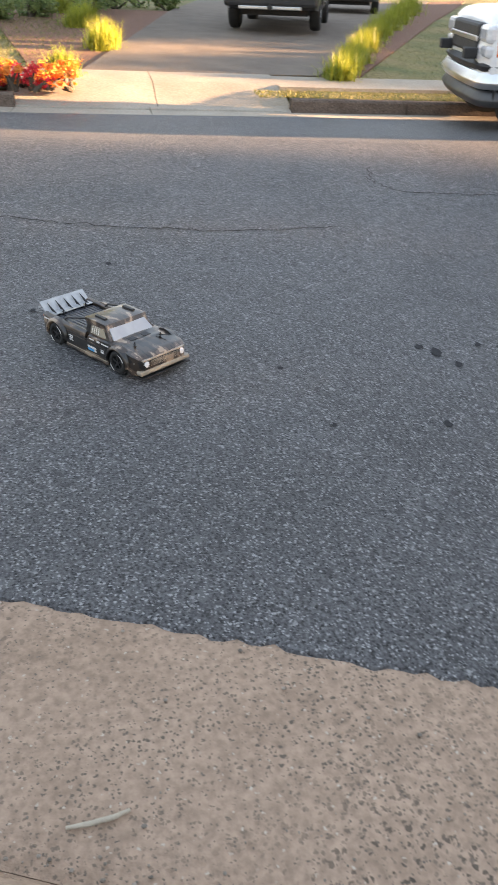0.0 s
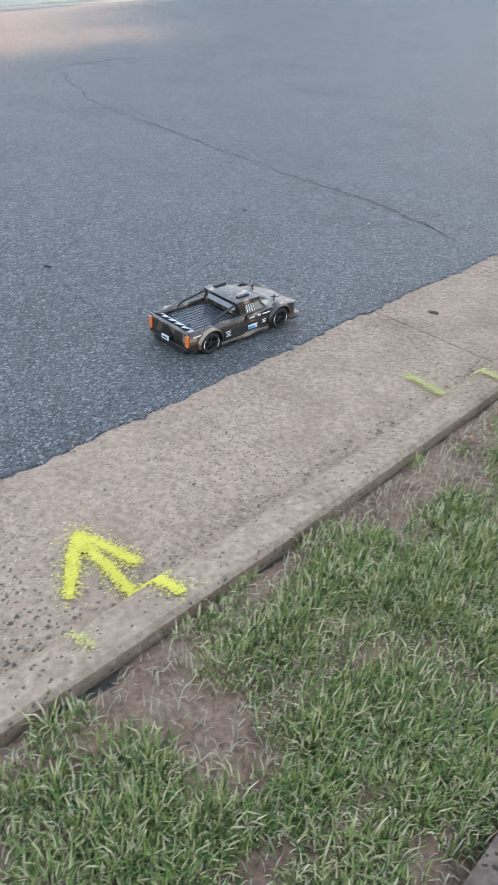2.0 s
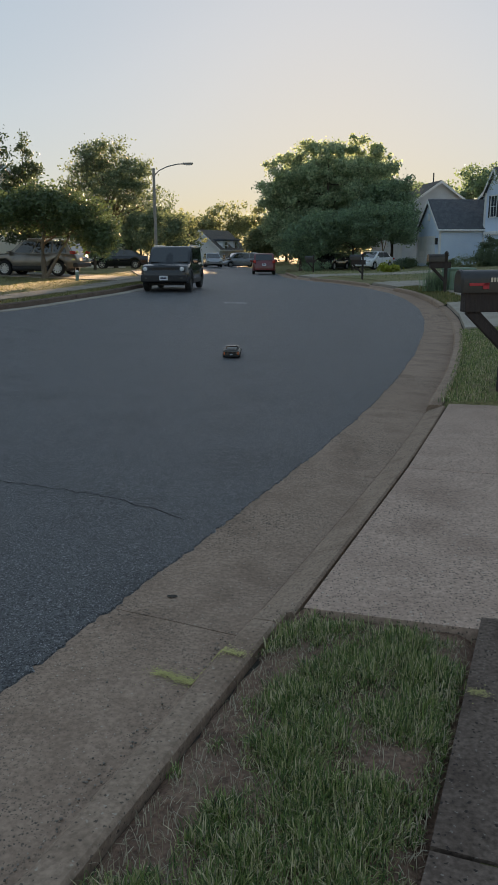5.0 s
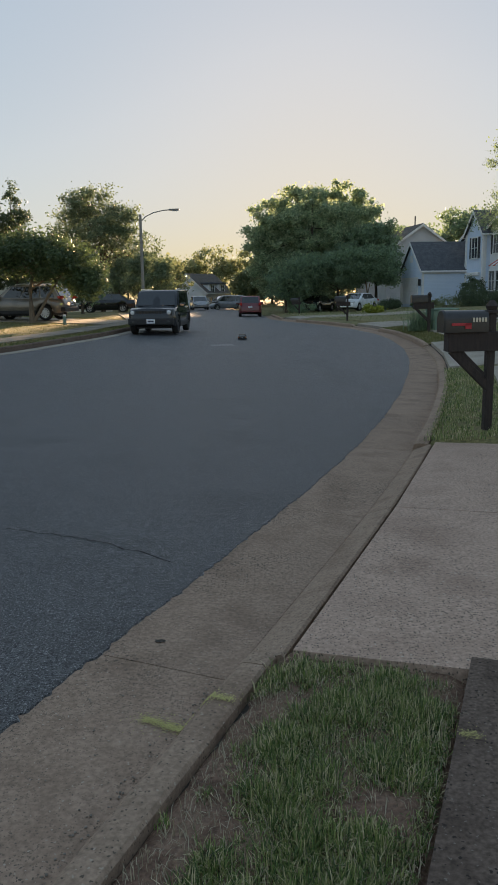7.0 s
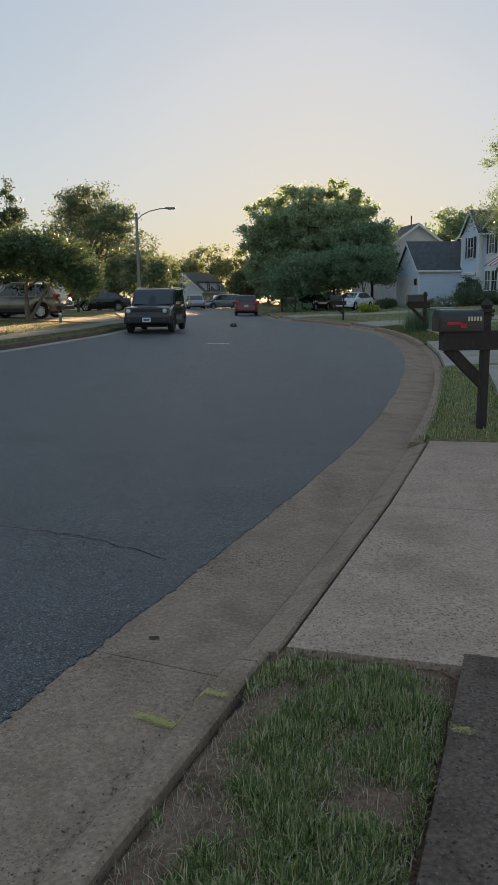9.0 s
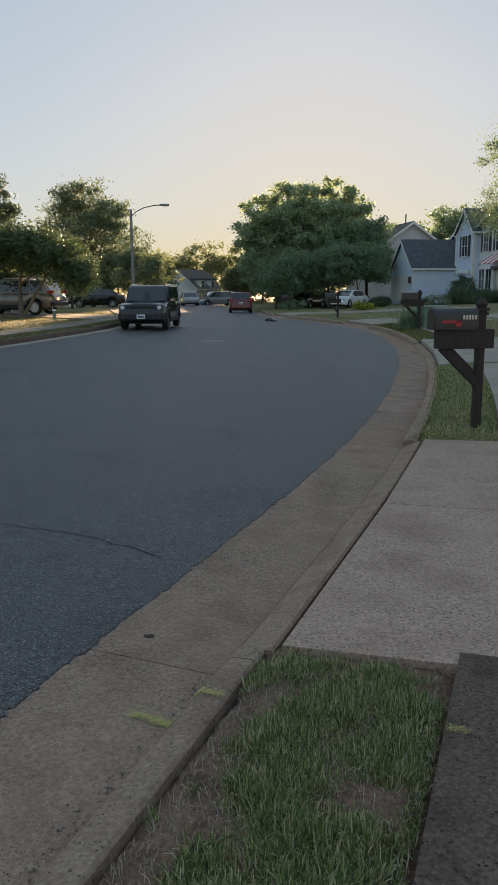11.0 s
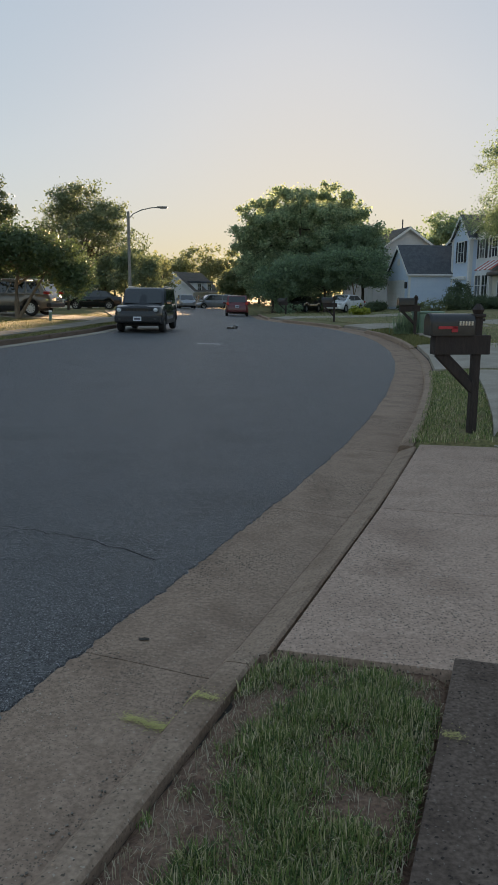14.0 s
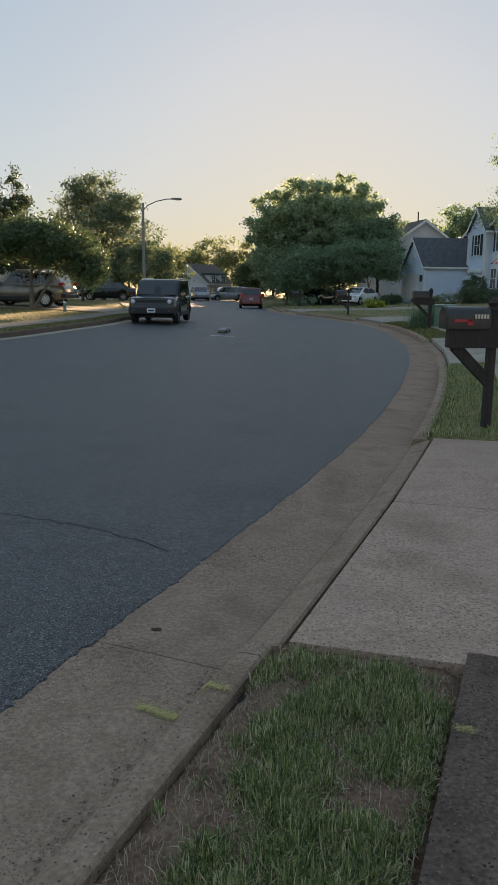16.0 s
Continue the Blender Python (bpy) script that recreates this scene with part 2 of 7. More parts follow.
# ---- mesh helpers
def mesh_object(name, verts, faces, mat, parent=None, label="", smooth_shade=False):
    me = bpy.data.meshes.new(name)
    me.from_pydata([tuple(map(float, v)) for v in verts], [], [tuple(map(int, f)) for f in faces])
    me.update()
    if smooth_shade:
        me.shade_smooth()
    me.materials.append(mat)
    ob = new(name, me)
    if parent is not None:
        ob.parent = parent
    return tagged(ob, label)


def part(name, bm, mat, parent, label="", smooth_shade=False):
    """Links a bmesh as one mesh object under a thing or a part."""
    me = bpy.data.meshes.new(name)
    bm.normal_update()
    bm.to_mesh(me)
    bm.free()
    if smooth_shade:
        me.shade_smooth()
    me.materials.append(mat)
    ob = new(name, me)
    if parent is not None:
        ob.parent = parent
    return tagged(ob, label)


def box(bm, lo, hi, bevel=0.0, m=None):
    r = bmesh.ops.create_cube(bm, size=1.0)["verts"]
    c = [(a + b) / 2 for a, b in zip(lo, hi)]
    s = [b - a for a, b in zip(lo, hi)]
    for v in r:
        v.co = Vector((c[0] + v.co.x * s[0], c[1] + v.co.y * s[1], c[2] + v.co.z * s[2]))
    if bevel:
        edges = {e for v in r for e in v.link_edges}
        out = bmesh.ops.bevel(bm, geom=list(edges), offset=bevel, segments=2, affect="EDGES", profile=0.5)
        r = list({v for f in out["faces"] for v in f.verts} | {v for v in r if v.is_valid})
    if m is not None:
        bmesh.ops.transform(bm, matrix=m, verts=r)
    return r


def boxed(lo, hi, bevel=0.0, m=None):
    bm = bmesh.new()
    box(bm, lo, hi, bevel, m)
    return bm


def rod(bm, a, b, ra, rb=None, seg=8):
    a, b = Vector(a), Vector(b)
    rb = ra if rb is None else rb
    q = (b - a).to_track_quat("Z", "Y").to_matrix().to_4x4()
    bmesh.ops.create_cone(bm, cap_ends=True, segments=seg, radius1=ra, radius2=rb, depth=(b - a).length, matrix=Matrix.Translation((a + b) / 2) @ q)


def lathe(profile, seg=24, axis="y"):
    """A bmesh turned from (radius, along) pairs about an axis."""
    bm = bmesh.new()
    rings = []
    for r, a in profile:
        ring = []
        for k in range(seg):
            c, s = math.cos(2 * math.pi * k / seg) * r, math.sin(2 * math.pi * k / seg) * r
            ring.append(bm.verts.new((c, a, s) if axis == "y" else (c, s, a)))
        rings.append(ring)
    for i in range(len(rings) - 1):
        for k in range(seg):
            bm.faces.new((rings[i][k], rings[i][(k + 1) % seg], rings[i + 1][(k + 1) % seg], rings[i + 1][k]))
    bmesh.ops.recalc_face_normals(bm, faces=bm.faces)
    return bm


def sweep(ys, profile, side=1, lift=0.0, along=None):
    """Verts and faces of a cross profile [(d, z)] carried along the road's edge at the given y's."""
    verts, faces, k = [], [], len(profile)
    for y in ys:
        p, n = edge_frame(y, side)
        z0 = float(road_z(p[0], y))
        for d, z in profile:
            q = p + n * d
            verts.append((q[0], q[1], z0 + z + lift))
    for i in range(len(ys) - 1):
        for j in range(k - 1):
            a = i * k + j
            faces.append((a, a + 1, a + k + 1, a + k) if side > 0 else (a, a + k, a + k + 1, a + 1))
    return verts, faces


def solid_sweep(ys, profile, side=1, depth=0.12):
    """As sweep, closed below and at the ends."""
    full = profile + [(profile[-1][0], profile[-1][1] - depth), (profile[0][0], profile[0][1] - depth), profile[0]]
    v, f = sweep(ys, full, side)
    k, n = len(full), len(ys)
    f.append(tuple(range(k - 2, -1, -1)))
    f.append(tuple((n - 1) * k + j for j in range(k - 1)))
    return v, f


def empty(name, m, label, category, group="", kind=""):
    ob = new(name)
    ob.matrix_basis = m
    return tagged(ob, label, category, group, kind)


# ---- the ground: one sheet to the horizon
def build_ground():
    xs = np.concatenate([[-900, -500, -250, -140, -90], np.arange(-60, -16, 2.0), np.arange(-16, 10, 0.2), np.arange(10, 40, 2.0), [50, 90, 140, 250, 500, 900]])
    ys = np.concatenate([[-900, -400, -150, -60], np.arange(-30, -4, 1.0), np.arange(-4, 26, 0.25), np.arange(26, 60, 0.5), np.arange(60, 160, 4.0), [200, 300, 500, 900]])
    X, Y = np.meshgrid(xs, ys)
    Z = ground_z(X, Y)
    # sunk under the far driveways' aprons
    D = left_x(Y) - X
    for lo, hi in ((-1.25, 2.3), (10.8, 17.4)):
        Z = Z - 0.16 * ((Y > lo) & (Y < hi) & (D > 0.1) & (D < 2.0))
    slope = (edge_x(Y + 0.3) - edge_x(Y - 0.3)) / 0.6
    D = (X - edge_x(Y)) / np.sqrt(1 + slope ** 2)
    along = Y + D * slope / np.sqrt(1 + slope ** 2)
    Z = Z - 0.12 * ((along > 3.8) & (along < 8.7) & (D > 0.5) & (D < 11.8))
    rng = np.random.default_rng(4)
    Z = Z + rng.normal(0, 0.0015, Z.shape) * (np.abs(X) < 12)
    v = np.stack([X.ravel(), Y.ravel(), Z.ravel()], 1)
    w = len(xs)
    f = [(r * w + c, r * w + c + 1, (r + 1) * w + c + 1, (r + 1) * w + c) for r in range(len(ys) - 1) for c in range(w - 1)]
    ob = mesh_object("ground", v, f, LAWN, smooth_shade=True)
    tagged(ob, "dry summer lawn and earth under the whole street", "ground", kind="structure")


def build_road():
    rng = np.random.default_rng(2)
    ys = np.concatenate([np.arange(-40, -2.5, 0.5), np.arange(-2.5, 14, 0.03), np.arange(14, 50, 0.25), np.arange(50, 160, 1.0)])
    rough = np.convolve(rng.normal(0, 1, len(ys) + 8), np.ones(9) / 9, "valid") * 0.016 + np.convolve(rng.normal(0, 1, len(ys) + 30), np.ones(31) / 31, "valid") * 0.022 + rng.normal(0, 0.006, len(ys))
    lateral = np.array([0.0, 0.02] + [k / 24 for k in range(1, 25)])
    verts, faces = [], []
    for i, y in enumerate(ys):
        p, n = edge_frame(y)
        a = p + n * rough[i]
        b = np.array([left_x(y) + 0.0, y])
        verts.append((a[0] + 0.012 * n[0], a[1] + 0.012 * n[1], float(road_z(p[0], y)) - 0.008))
        for t in lateral:
            q = a * (1 - t) + b * t
            verts.append((q[0], q[1], float(road_z(q[0], q[1])) + (0.005 if t == 0 else 0.013)))
    k = len(lateral) + 1
    for i in range(len(ys) - 1):
        for j in range(k - 1):
            q = i * k + j
            faces.append((q, q + k, q + k + 1, q + 1))
    ob = mesh_object("road", verts, faces, ASPHALT)
    tagged(ob, "worn grey asphalt street with cracks and pale grit", "road", kind="structure")
    return ob


JOINTS = [-8.5, -5.6, -2.55, 0.6, 3.38, 6.12, 8.98, 11.6, 14.2, 16.9, 19.8]


def build_gutter():
    base = empty("gutter_and_kerb", pose(0, 0, 0), "stained concrete gutter and low kerb along the street", "kerb", kind="structure")
    filler_v, filler_f = sweep(np.arange(-30, 70, 0.5), [(-0.12, -0.012), (0.3, -0.019), (0.64, -0.032), (0.7, -0.02), (0.86, 0.03), (0.93, 0.062), (1.0, 0.062)])
    mesh_object("joint_filler", filler_v, filler_f, DARK_GAP, base)
    cuts = sorted(set([-30, -26.9, -23.8, -20.8, -17.7, -14.6, -11.6] + JOINTS + [22.8, 25.8, 28.8, 31.8, 34.8, 37.8, 40.7, 43.6, 46.5, 49.5, 52.5, 55.5, 58.5, 61.5, 64.5, 67.5]))
    drives = [(3.5, 8.95), (17.3, 24.3), (33.0, 37.0), (47, 52)]
    for a, b in zip(cuts[:-1], cuts[1:]):
        ys = np.linspace(a + 0.0036, b - 0.0036, 9)
        v, f = solid_sweep(ys, [(-0.1, 0.0), (0.3, -0.008), (0.6, -0.02), (0.663, -0.021)])
        mesh_object("gutter_slab", v, f, CONCRETE, base)
    stops = sorted(set(cuts + [x for d in drives for x in d]))
    for a, b in zip(stops[:-1], stops[1:]):
        mid = (a + b) / 2
        low = any(d[0] <= mid <= d[1] for d in drives)
        high = mid > 8.9
        gap = 0.004
        ys = np.linspace(a + gap, b - gap, 13)
        verts, faces, k = [], [], 0
        for y in ys:
            # the kerb dips towards a driveway
            near = min(min(abs(y - d[0]), abs(y - d[1])) for d in drives)
            full = 0.125 if high else 0.088
            low_z = 0.08 if mid < 9 else 0.05
            hgt = low_z if low else low_z + (full - low_z) * min(1.0, near / 0.25) ** 0.7
            face = 0.018 if high else 0.05
            back = 0.852 + (0.036 if low else 0.0)
            if low:
                prof = [(0.6645, -0.021), (0.69, 0.004), (0.72, 0.02), (0.8, hgt * 0.66), (back - 0.014, hgt), (back, hgt - 0.012), (back, -0.15), (0.6645, -0.15), (0.6645, -0.021)]
            else:
                prof = [(0.6645, -0.021), (0.664 + face, hgt * 0.72), (0.69 + face, hgt * 0.95), (0.78, hgt), (back - 0.014, hgt), (back, hgt - 0.014), (back, -0.15), (0.6645, -0.15), (0.6645, -0.021)]
            p, n = edge_frame(y)
            z0 = float(road_z(p[0], y))
            k = len(prof)
            for d, z in prof:
                q = p + n * d
                verts.append((q[0], q[1], z0 + z))
        for i in range(len(ys) - 1):
            for j in range(k - 1):
                q = i * k + j
                faces.append((q, q + 1, q + k + 1, q + k))
        faces += [tuple(range(k - 2, -1, -1)), tuple((len(ys) - 1) * k + j for j in range(k - 1))]
        mesh_object("kerb_stone", verts, faces, KERB, base)


def build_left_kerb():
    base = empty("far_kerb", pose(0, 0, 0), "pale concrete gutter and dark weathered kerb on the far side", "kerb", kind="structure")
    drives = [(-1.0, 2.15), (11.0, 17.2), (44, 49)]
    cuts = list(np.arange(-30, 72, 3.05)) + [x for d in drives for x in d]
    cuts = sorted(cuts)
    for a, b in zip(cuts[:-1], cuts[1:]):
        low = any(d[0] <= (a + b) / 2 <= d[1] for d in drives)
        ys = np.linspace(a + 0.005, b - 0.005, 7)
        v, f = solid_sweep(ys, [(-0.1, 0.016), (0.3, 0.012)], -1)
        mesh_object("gutter_slab", v, f, FAR_WALK, base)
        h = 0.03 if low else 0.15
        v, f = solid_sweep(ys, [(0.302, 0.0), (0.32, h * 0.85), (0.345, h), (0.47, h)], -1, 0.2)
        mesh_object("kerb_stone", v, f, OLD_CONCRETE if not low else FAR_WALK, base)


def slab(name, corners, mat, parent, depth=0.1, lift=0.0, grid=1):
    """A paving slab on the ground between four plan corners (d across, y along)."""
    (x0, y0), (x1, y1), (x2, y2), (x3, y3) = corners
    verts, faces = [], []
    g = grid + 1
    for i in range(g):
        for j in range(g):
            u, w = i / grid, j / grid
            x = (x0 * (1 - u) + x1 * u) * (1 - w) + (x3 * (1 - u) + x2 * u) * w
            y = (y0 * (1 - u) + y1 * u) * (1 - w) + (y3 * (1 - u) + y2 * u) * w
            verts.append((x, y, on_ground(x, y) + lift))
    for i in range(grid):
        for j in range(grid):
            a = i * g + j
            faces.append((a, a + g, a + g + 1, a + 1))
    ring = [i * g for i in range(g)] + [(g - 1) * g + j for j in range(1, g)] + [i * g + g - 1 for i in range(g - 2, -1, -1)] + [j for j in range(g - 2, 0, -1)]
    n = len(verts)
    for k in ring:
        x, y, z = verts[k]
        verts.append((x, y, z - depth))
    m = len(ring)
    for k in range(m):
        faces.append((ring[k], n + k, n + (k + 1) % m, ring[(k + 1) % m]))
    ob = mesh_object(name, verts, faces, mat, parent)
    bm = bmesh.new()
    bm.from_mesh(ob.data)
    bmesh.ops.recalc_face_normals(bm, faces=bm.faces)
    bm.to_mesh(ob.data)
    bm.free()
    return ob


def build_walks():
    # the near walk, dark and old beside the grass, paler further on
    walk_near = empty("pavement_near", pose(0, 0, 0), "old dark concrete footway beside the grass strip", "pavement", kind="structure")
    walk_on = empty("pavement_far", pose(0, 0, 0), "pale concrete footway behind the grass verge", "pavement", kind="structure")
    stops = [-12, -10.4, -8.8, -7.2, -5.6, -4.0, -2.4, -0.85, 0.72, 2.28, 3.66]
    for a, b in zip(stops[:-1], stops[1:]):
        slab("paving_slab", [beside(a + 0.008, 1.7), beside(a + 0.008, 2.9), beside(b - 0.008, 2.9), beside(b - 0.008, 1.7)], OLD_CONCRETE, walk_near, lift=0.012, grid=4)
    for a in np.arange(9.0, 17.0, 1.6):
        slab("paving_slab", [beside(a, 1.75), beside(a, 2.95), beside(a + 1.59, 2.95), beside(a + 1.59, 1.75)], FAR_WALK, walk_on, lift=0.012, grid=4)
    for a in np.arange(24.5, 33.0, 1.6):
        slab("paving_slab", [beside(a, 1.75), beside(a, 2.95), beside(a + 1.59, 2.95), beside(a + 1.59, 1.75)], FAR_WALK, walk_on, lift=0.012, grid=4)
    # driveways on the near side
    for k, (a, b, cuts, mat, label) in enumerate([(3.5, 8.95, [0.93, 2.95, 6.0, 9.0, 12.0], DRIVE_CONCRETE, "wide pale concrete driveway apron with gritty surface"), (17.3, 24.3, [0.922, 2.95, 7.0, 14], FAR_WALK, "pale concrete driveway of a neighbour"), (33.0, 37.0, [0.922, 2.95, 8.0, 16], FAR_WALK, "pale concrete driveway of a neighbour"), (47, 52, [0.922, 3, 10], FAR_WALK, "pale concrete driveway of a neighbour")]):
        drive = empty("driveway", pose(0, 0, 0), label, "driveway", kind="structure")
        m = 6.05 if k == 0 else (a + b) / 2
        for lo, hi in ((a + 0.01, m - 0.006), (m + 0.006, b - 0.01)):
            for c, d in zip(cuts[:-1], cuts[1:]):
                skew = 0.05 if k == 0 and lo < 4 else 0.0
                slab("paving_slab", [beside(lo + skew * (c - 0.9), c), beside(lo + skew * (d - 0.9), d - 0.012), beside(hi, d - 0.012), beside(hi, c)], mat, drive, lift=0.004 if k == 0 else 0.016, grid=5)
    # far side: footway and driveways
    walk_left = empty("pavement_left", pose(0, 0, 0), "sunlit pale footway across the street", "pavement", kind="structure")
    spans = [np.linspace(lo, hi, n)[:-1] for lo, hi, n in ((-22.0, -1.0, 14), (2.15, 10.85, 7), (17.2, 61.0, 29))]
    for a in np.concatenate(spans):
        slab("paving_slab", [beside(a, 1.02, -1), beside(a, 1.9, -1), beside(a + 1.5, 1.9, -1), beside(a + 1.5, 1.02, -1)], FAR_WALK if a < 8 else DARKER_WALK, walk_left, lift=0.04, grid=3)
    apron = empty("apron_left", pose(0, 0, 0), "smooth pale concrete driveway apron across the street", "driveway", kind="structure")
    ramp = [(0.44, 0.025), (0.6, 0.04), (0.8, 0.085), (1.0, 0.15), (1.2, float(bank(1.2, -1)) + 0.04), (1.97, float(bank(1.97, -1)) + 0.045)]
    for lo, hi in ((-1.15, 0.6), (0.61, 2.2), (11.0, 14.1), (14.11, 17.2)):
        v, f = solid_sweep(np.linspace(lo, hi, 9), ramp, -1, 0.3)
        mesh_object("paving_slab", v, f, FAR_WALK, apron)
    d1 = empty("driveway_left", pose(0, 0, 0), "brown asphalt driveway leading up between planted beds", "driveway", kind="structure")
    slab("surface", [(-11.75, -0.2), (-34, 5.0), (-34, 14.2), (-11.75, 2.98)], DRIVE_ASPHALT, d1, lift=0.04, grid=14)
    d2 = empty("driveway_uphill", pose(0, 0, 0), "asphalt driveway to a garage across the street", "driveway", kind="structure")
    slab("surface", [(-11.1, 11.6), (-25, 17), (-25, 29), (-9.3, 17.6)], DRIVE_ASPHALT, d2, lift=0.04, grid=12)
    d3 = empty("driveway_garage", pose(0, 0, 0), "concrete driveway under a parked silver car", "driveway", kind="structure")
    slab("surface", [(-6.9, 33.6), (-15.2, 36.2), (-15.2, 41.8), (-6.9, 38.6)], FAR_WALK, d3, lift=0.04, grid=10)


def build_verges():
    for k, (a, b, d0) in enumerate([(-25, 3.53, 1.69), (8.96, 17.28, 1.74), (24.32, 32.98, 1.74), (37.02, 46.98, 1.74), (52.02, 70, 1.74)]):
        ys = np.linspace(a, b + 0.03, int((b - a) / (0.12 if k < 2 else 0.5)))
        prof = np.linspace(0.856, d0 + 0.06, 14)
        rng = np.random.default_rng(7 + k)
        verts, faces, w = [], [], len(prof)
        for y in ys:
            p, n = edge_frame(y)
            for j, d in enumerate(prof):
                q = p + n * d
                dip = -0.065 if j == 0 else (-0.024 if j == 1 else (-0.05 if j > 11 else -0.018))
                verts.append((q[0], q[1], float(road_z(p[0], y)) + float(bank(d, 1, y)) + dip + rng.normal(0, 0.006)))
        for i in range(len(ys) - 1):
            for j in range(w - 1):
                q = i * w + j
                faces.append((q, q + 1, q + w + 1, q + w))
        ob = mesh_object("verge", verts, faces, SOIL if k == 0 else LAWN, smooth_shade=True)
        tagged(ob, "reddish bare soil strip between kerb and footway" if k == 0 else "dry grassy verge beside the street", "ground", kind="structure")


DRIVE_ASPHALT = material("driveway_asphalt", [(0.12, 0.095, 0.075), (0.17, 0.135, 0.105)], 2.0, 0.88, 0.6, 90, fine=(80, 0.25))
build_ground()
road = build_road()
build_gutter()
build_left_kerb()
build_walks()
build_verges()


# ---- vehicles
def paint(name, colour, rough=0.3, metal=0.0, coat=0.8):
    c2 = tuple(v * 0.8 for v in colour)
    return material(name, [c2, colour, colour], 3.0, rough, 0.0, metal=metal, coat=coat, fine=(40, 0.04))


BLACK_PAINT = paint("black_car_paint", (0.006, 0.007, 0.01), 0.14, 0.0, 0.4)
SILVER_PAINT = paint("silver_beige_car_paint", (0.2, 0.178, 0.155), 0.32, 0.5)
WHITE_PAINT_CAR = paint("white_car_paint", (0.78, 0.79, 0.8))
RED_PAINT = paint("red_car_paint", (0.12, 0.008, 0.012))
DARK_BLUE = paint("dark_blue_car_paint", (0.02, 0.028, 0.05))
GREY_PAINT = paint("grey_car_paint", (0.25, 0.26, 0.28), 0.35, 0.4)
TYRE = material("tyre_rubber", [(0.012, 0.012, 0.012), (0.022, 0.021, 0.02)], 20, 0.85, 0.3, 90)
RIM = material("alloy_rim", [(0.5, 0.5, 0.5), (0.62, 0.62, 0.62)], 8, 0.35, 0.0, metal=0.8)
DARK_RIM = material("dark_rim", [(0.06, 0.06, 0.065), (0.1, 0.1, 0.1)], 8, 0.4, 0.0, metal=0.6)
CAR_GLASS = glass_material("car_glass", (0.012, 0.014, 0.016))
TRIM = material("black_trim_plastic", [(0.015, 0.015, 0.016), (0.028, 0.028, 0.03)], 12, 0.6, 0.1)
CHROME = material("chrome", [(0.7, 0.7, 0.7), (0.82, 0.82, 0.82)], 5, 0.28, 0.0, metal=1.0)
RED_LENS = material("red_lens", [(0.4, 0.01, 0.01), (0.55, 0.02, 0.015)], 20, 0.15, 0.0, coat=1.0)
AMBER_LENS = material("amber_lens", [(0.62, 0.13, 0.03), (0.75, 0.18, 0.045)], 20, 0.2, 0.0, coat=1.0)
CLEAR_LENS = material("clear_lens", [(0.55, 0.56, 0.58), (0.75, 0.76, 0.78)], 20, 0.1, 0.0, coat=1.0)
PLATE = material("plate_white", [(0.62, 0.64, 0.68), (0.72, 0.74, 0.78)], 20, 0.5, 0.0)
INK = material("dark_ink", [(0.02, 0.02, 0.05), (0.03, 0.03, 0.07)], 20, 0.6, 0.0)


def sharp(ob, degrees=32):
    ob.data.shade_smooth()
    ob.data.set_sharp_from_angle(angle=radians(degrees))
    return ob


def loft(rings):
    """A closed skin through rings of equal count, with end caps."""
    bm = bmesh.new()
    made = [[bm.verts.new(p) for p in r] for r in rings]
    n = len(made[0])
    for a, b in zip(made[:-1], made[1:]):
        for k in range(n):
            bm.faces.new((a[k], a[(k + 1) % n], b[(k + 1) % n], b[k]))
    bm.faces.new(made[0][::-1]), bm.faces.new(made[-1])
    bmesh.ops.recalc_face_normals(bm, faces=bm.faces)
    return bm


def car_shell(L, W, wb, r, sill, top, taper, rear_axle, arch=1.18, step=0.06, width=None, shoulder=0.86, crown=0.02, start=None):
    """The lower body: top is [(x, z)] along the length, width the plan taper at both ends."""
    n = int(L / step)
    xs = sorted(set([round(-L / 2 + L * i / n, 4) for i in range(n + 1)]))
    xs = [x for x in xs if start is None or x >= start]
    tx, tz = zip(*top)
    rings = []
    ra, fa = rear_axle, rear_axle + wb
    for x in xs:
        e = max(0.0, (abs(x) - (L / 2 - taper)) / taper)
        hw = W / 2 * (1 - 0.22 * e ** 2.2)
        if width:
            hw *= np.interp(x, *zip(*width))
        zb = sill + 0.10 * r / 0.35 * e ** 2
        for a in (ra, fa):
            R = r * arch
            if abs(x - a) < R:
                zb = max(zb, r + math.sqrt(R * R - (x - a) ** 2) * 0.98)
        zt = float(np.interp(x, tx, tz))
        zt = max(zt, zb + 0.03 * r / 0.35)
        d = zt - zb
        half = [(hw * 0.95, zb), (hw, zb + 0.22 * d), (hw, zb + 0.5 * d), (hw * 0.985, zb + 0.8 * d), (hw * (shoulder + 0.07), zb + 0.96 * d), (hw * shoulder, zt), (hw * 0.45, zt + crown * 0.8), (0, zt + crown)]
        ring = [(x, y, z) for y, z in half] + [(x, -y, z) for y, z in half[-2::-1]]
        rings.append(ring)
    return loft(rings)


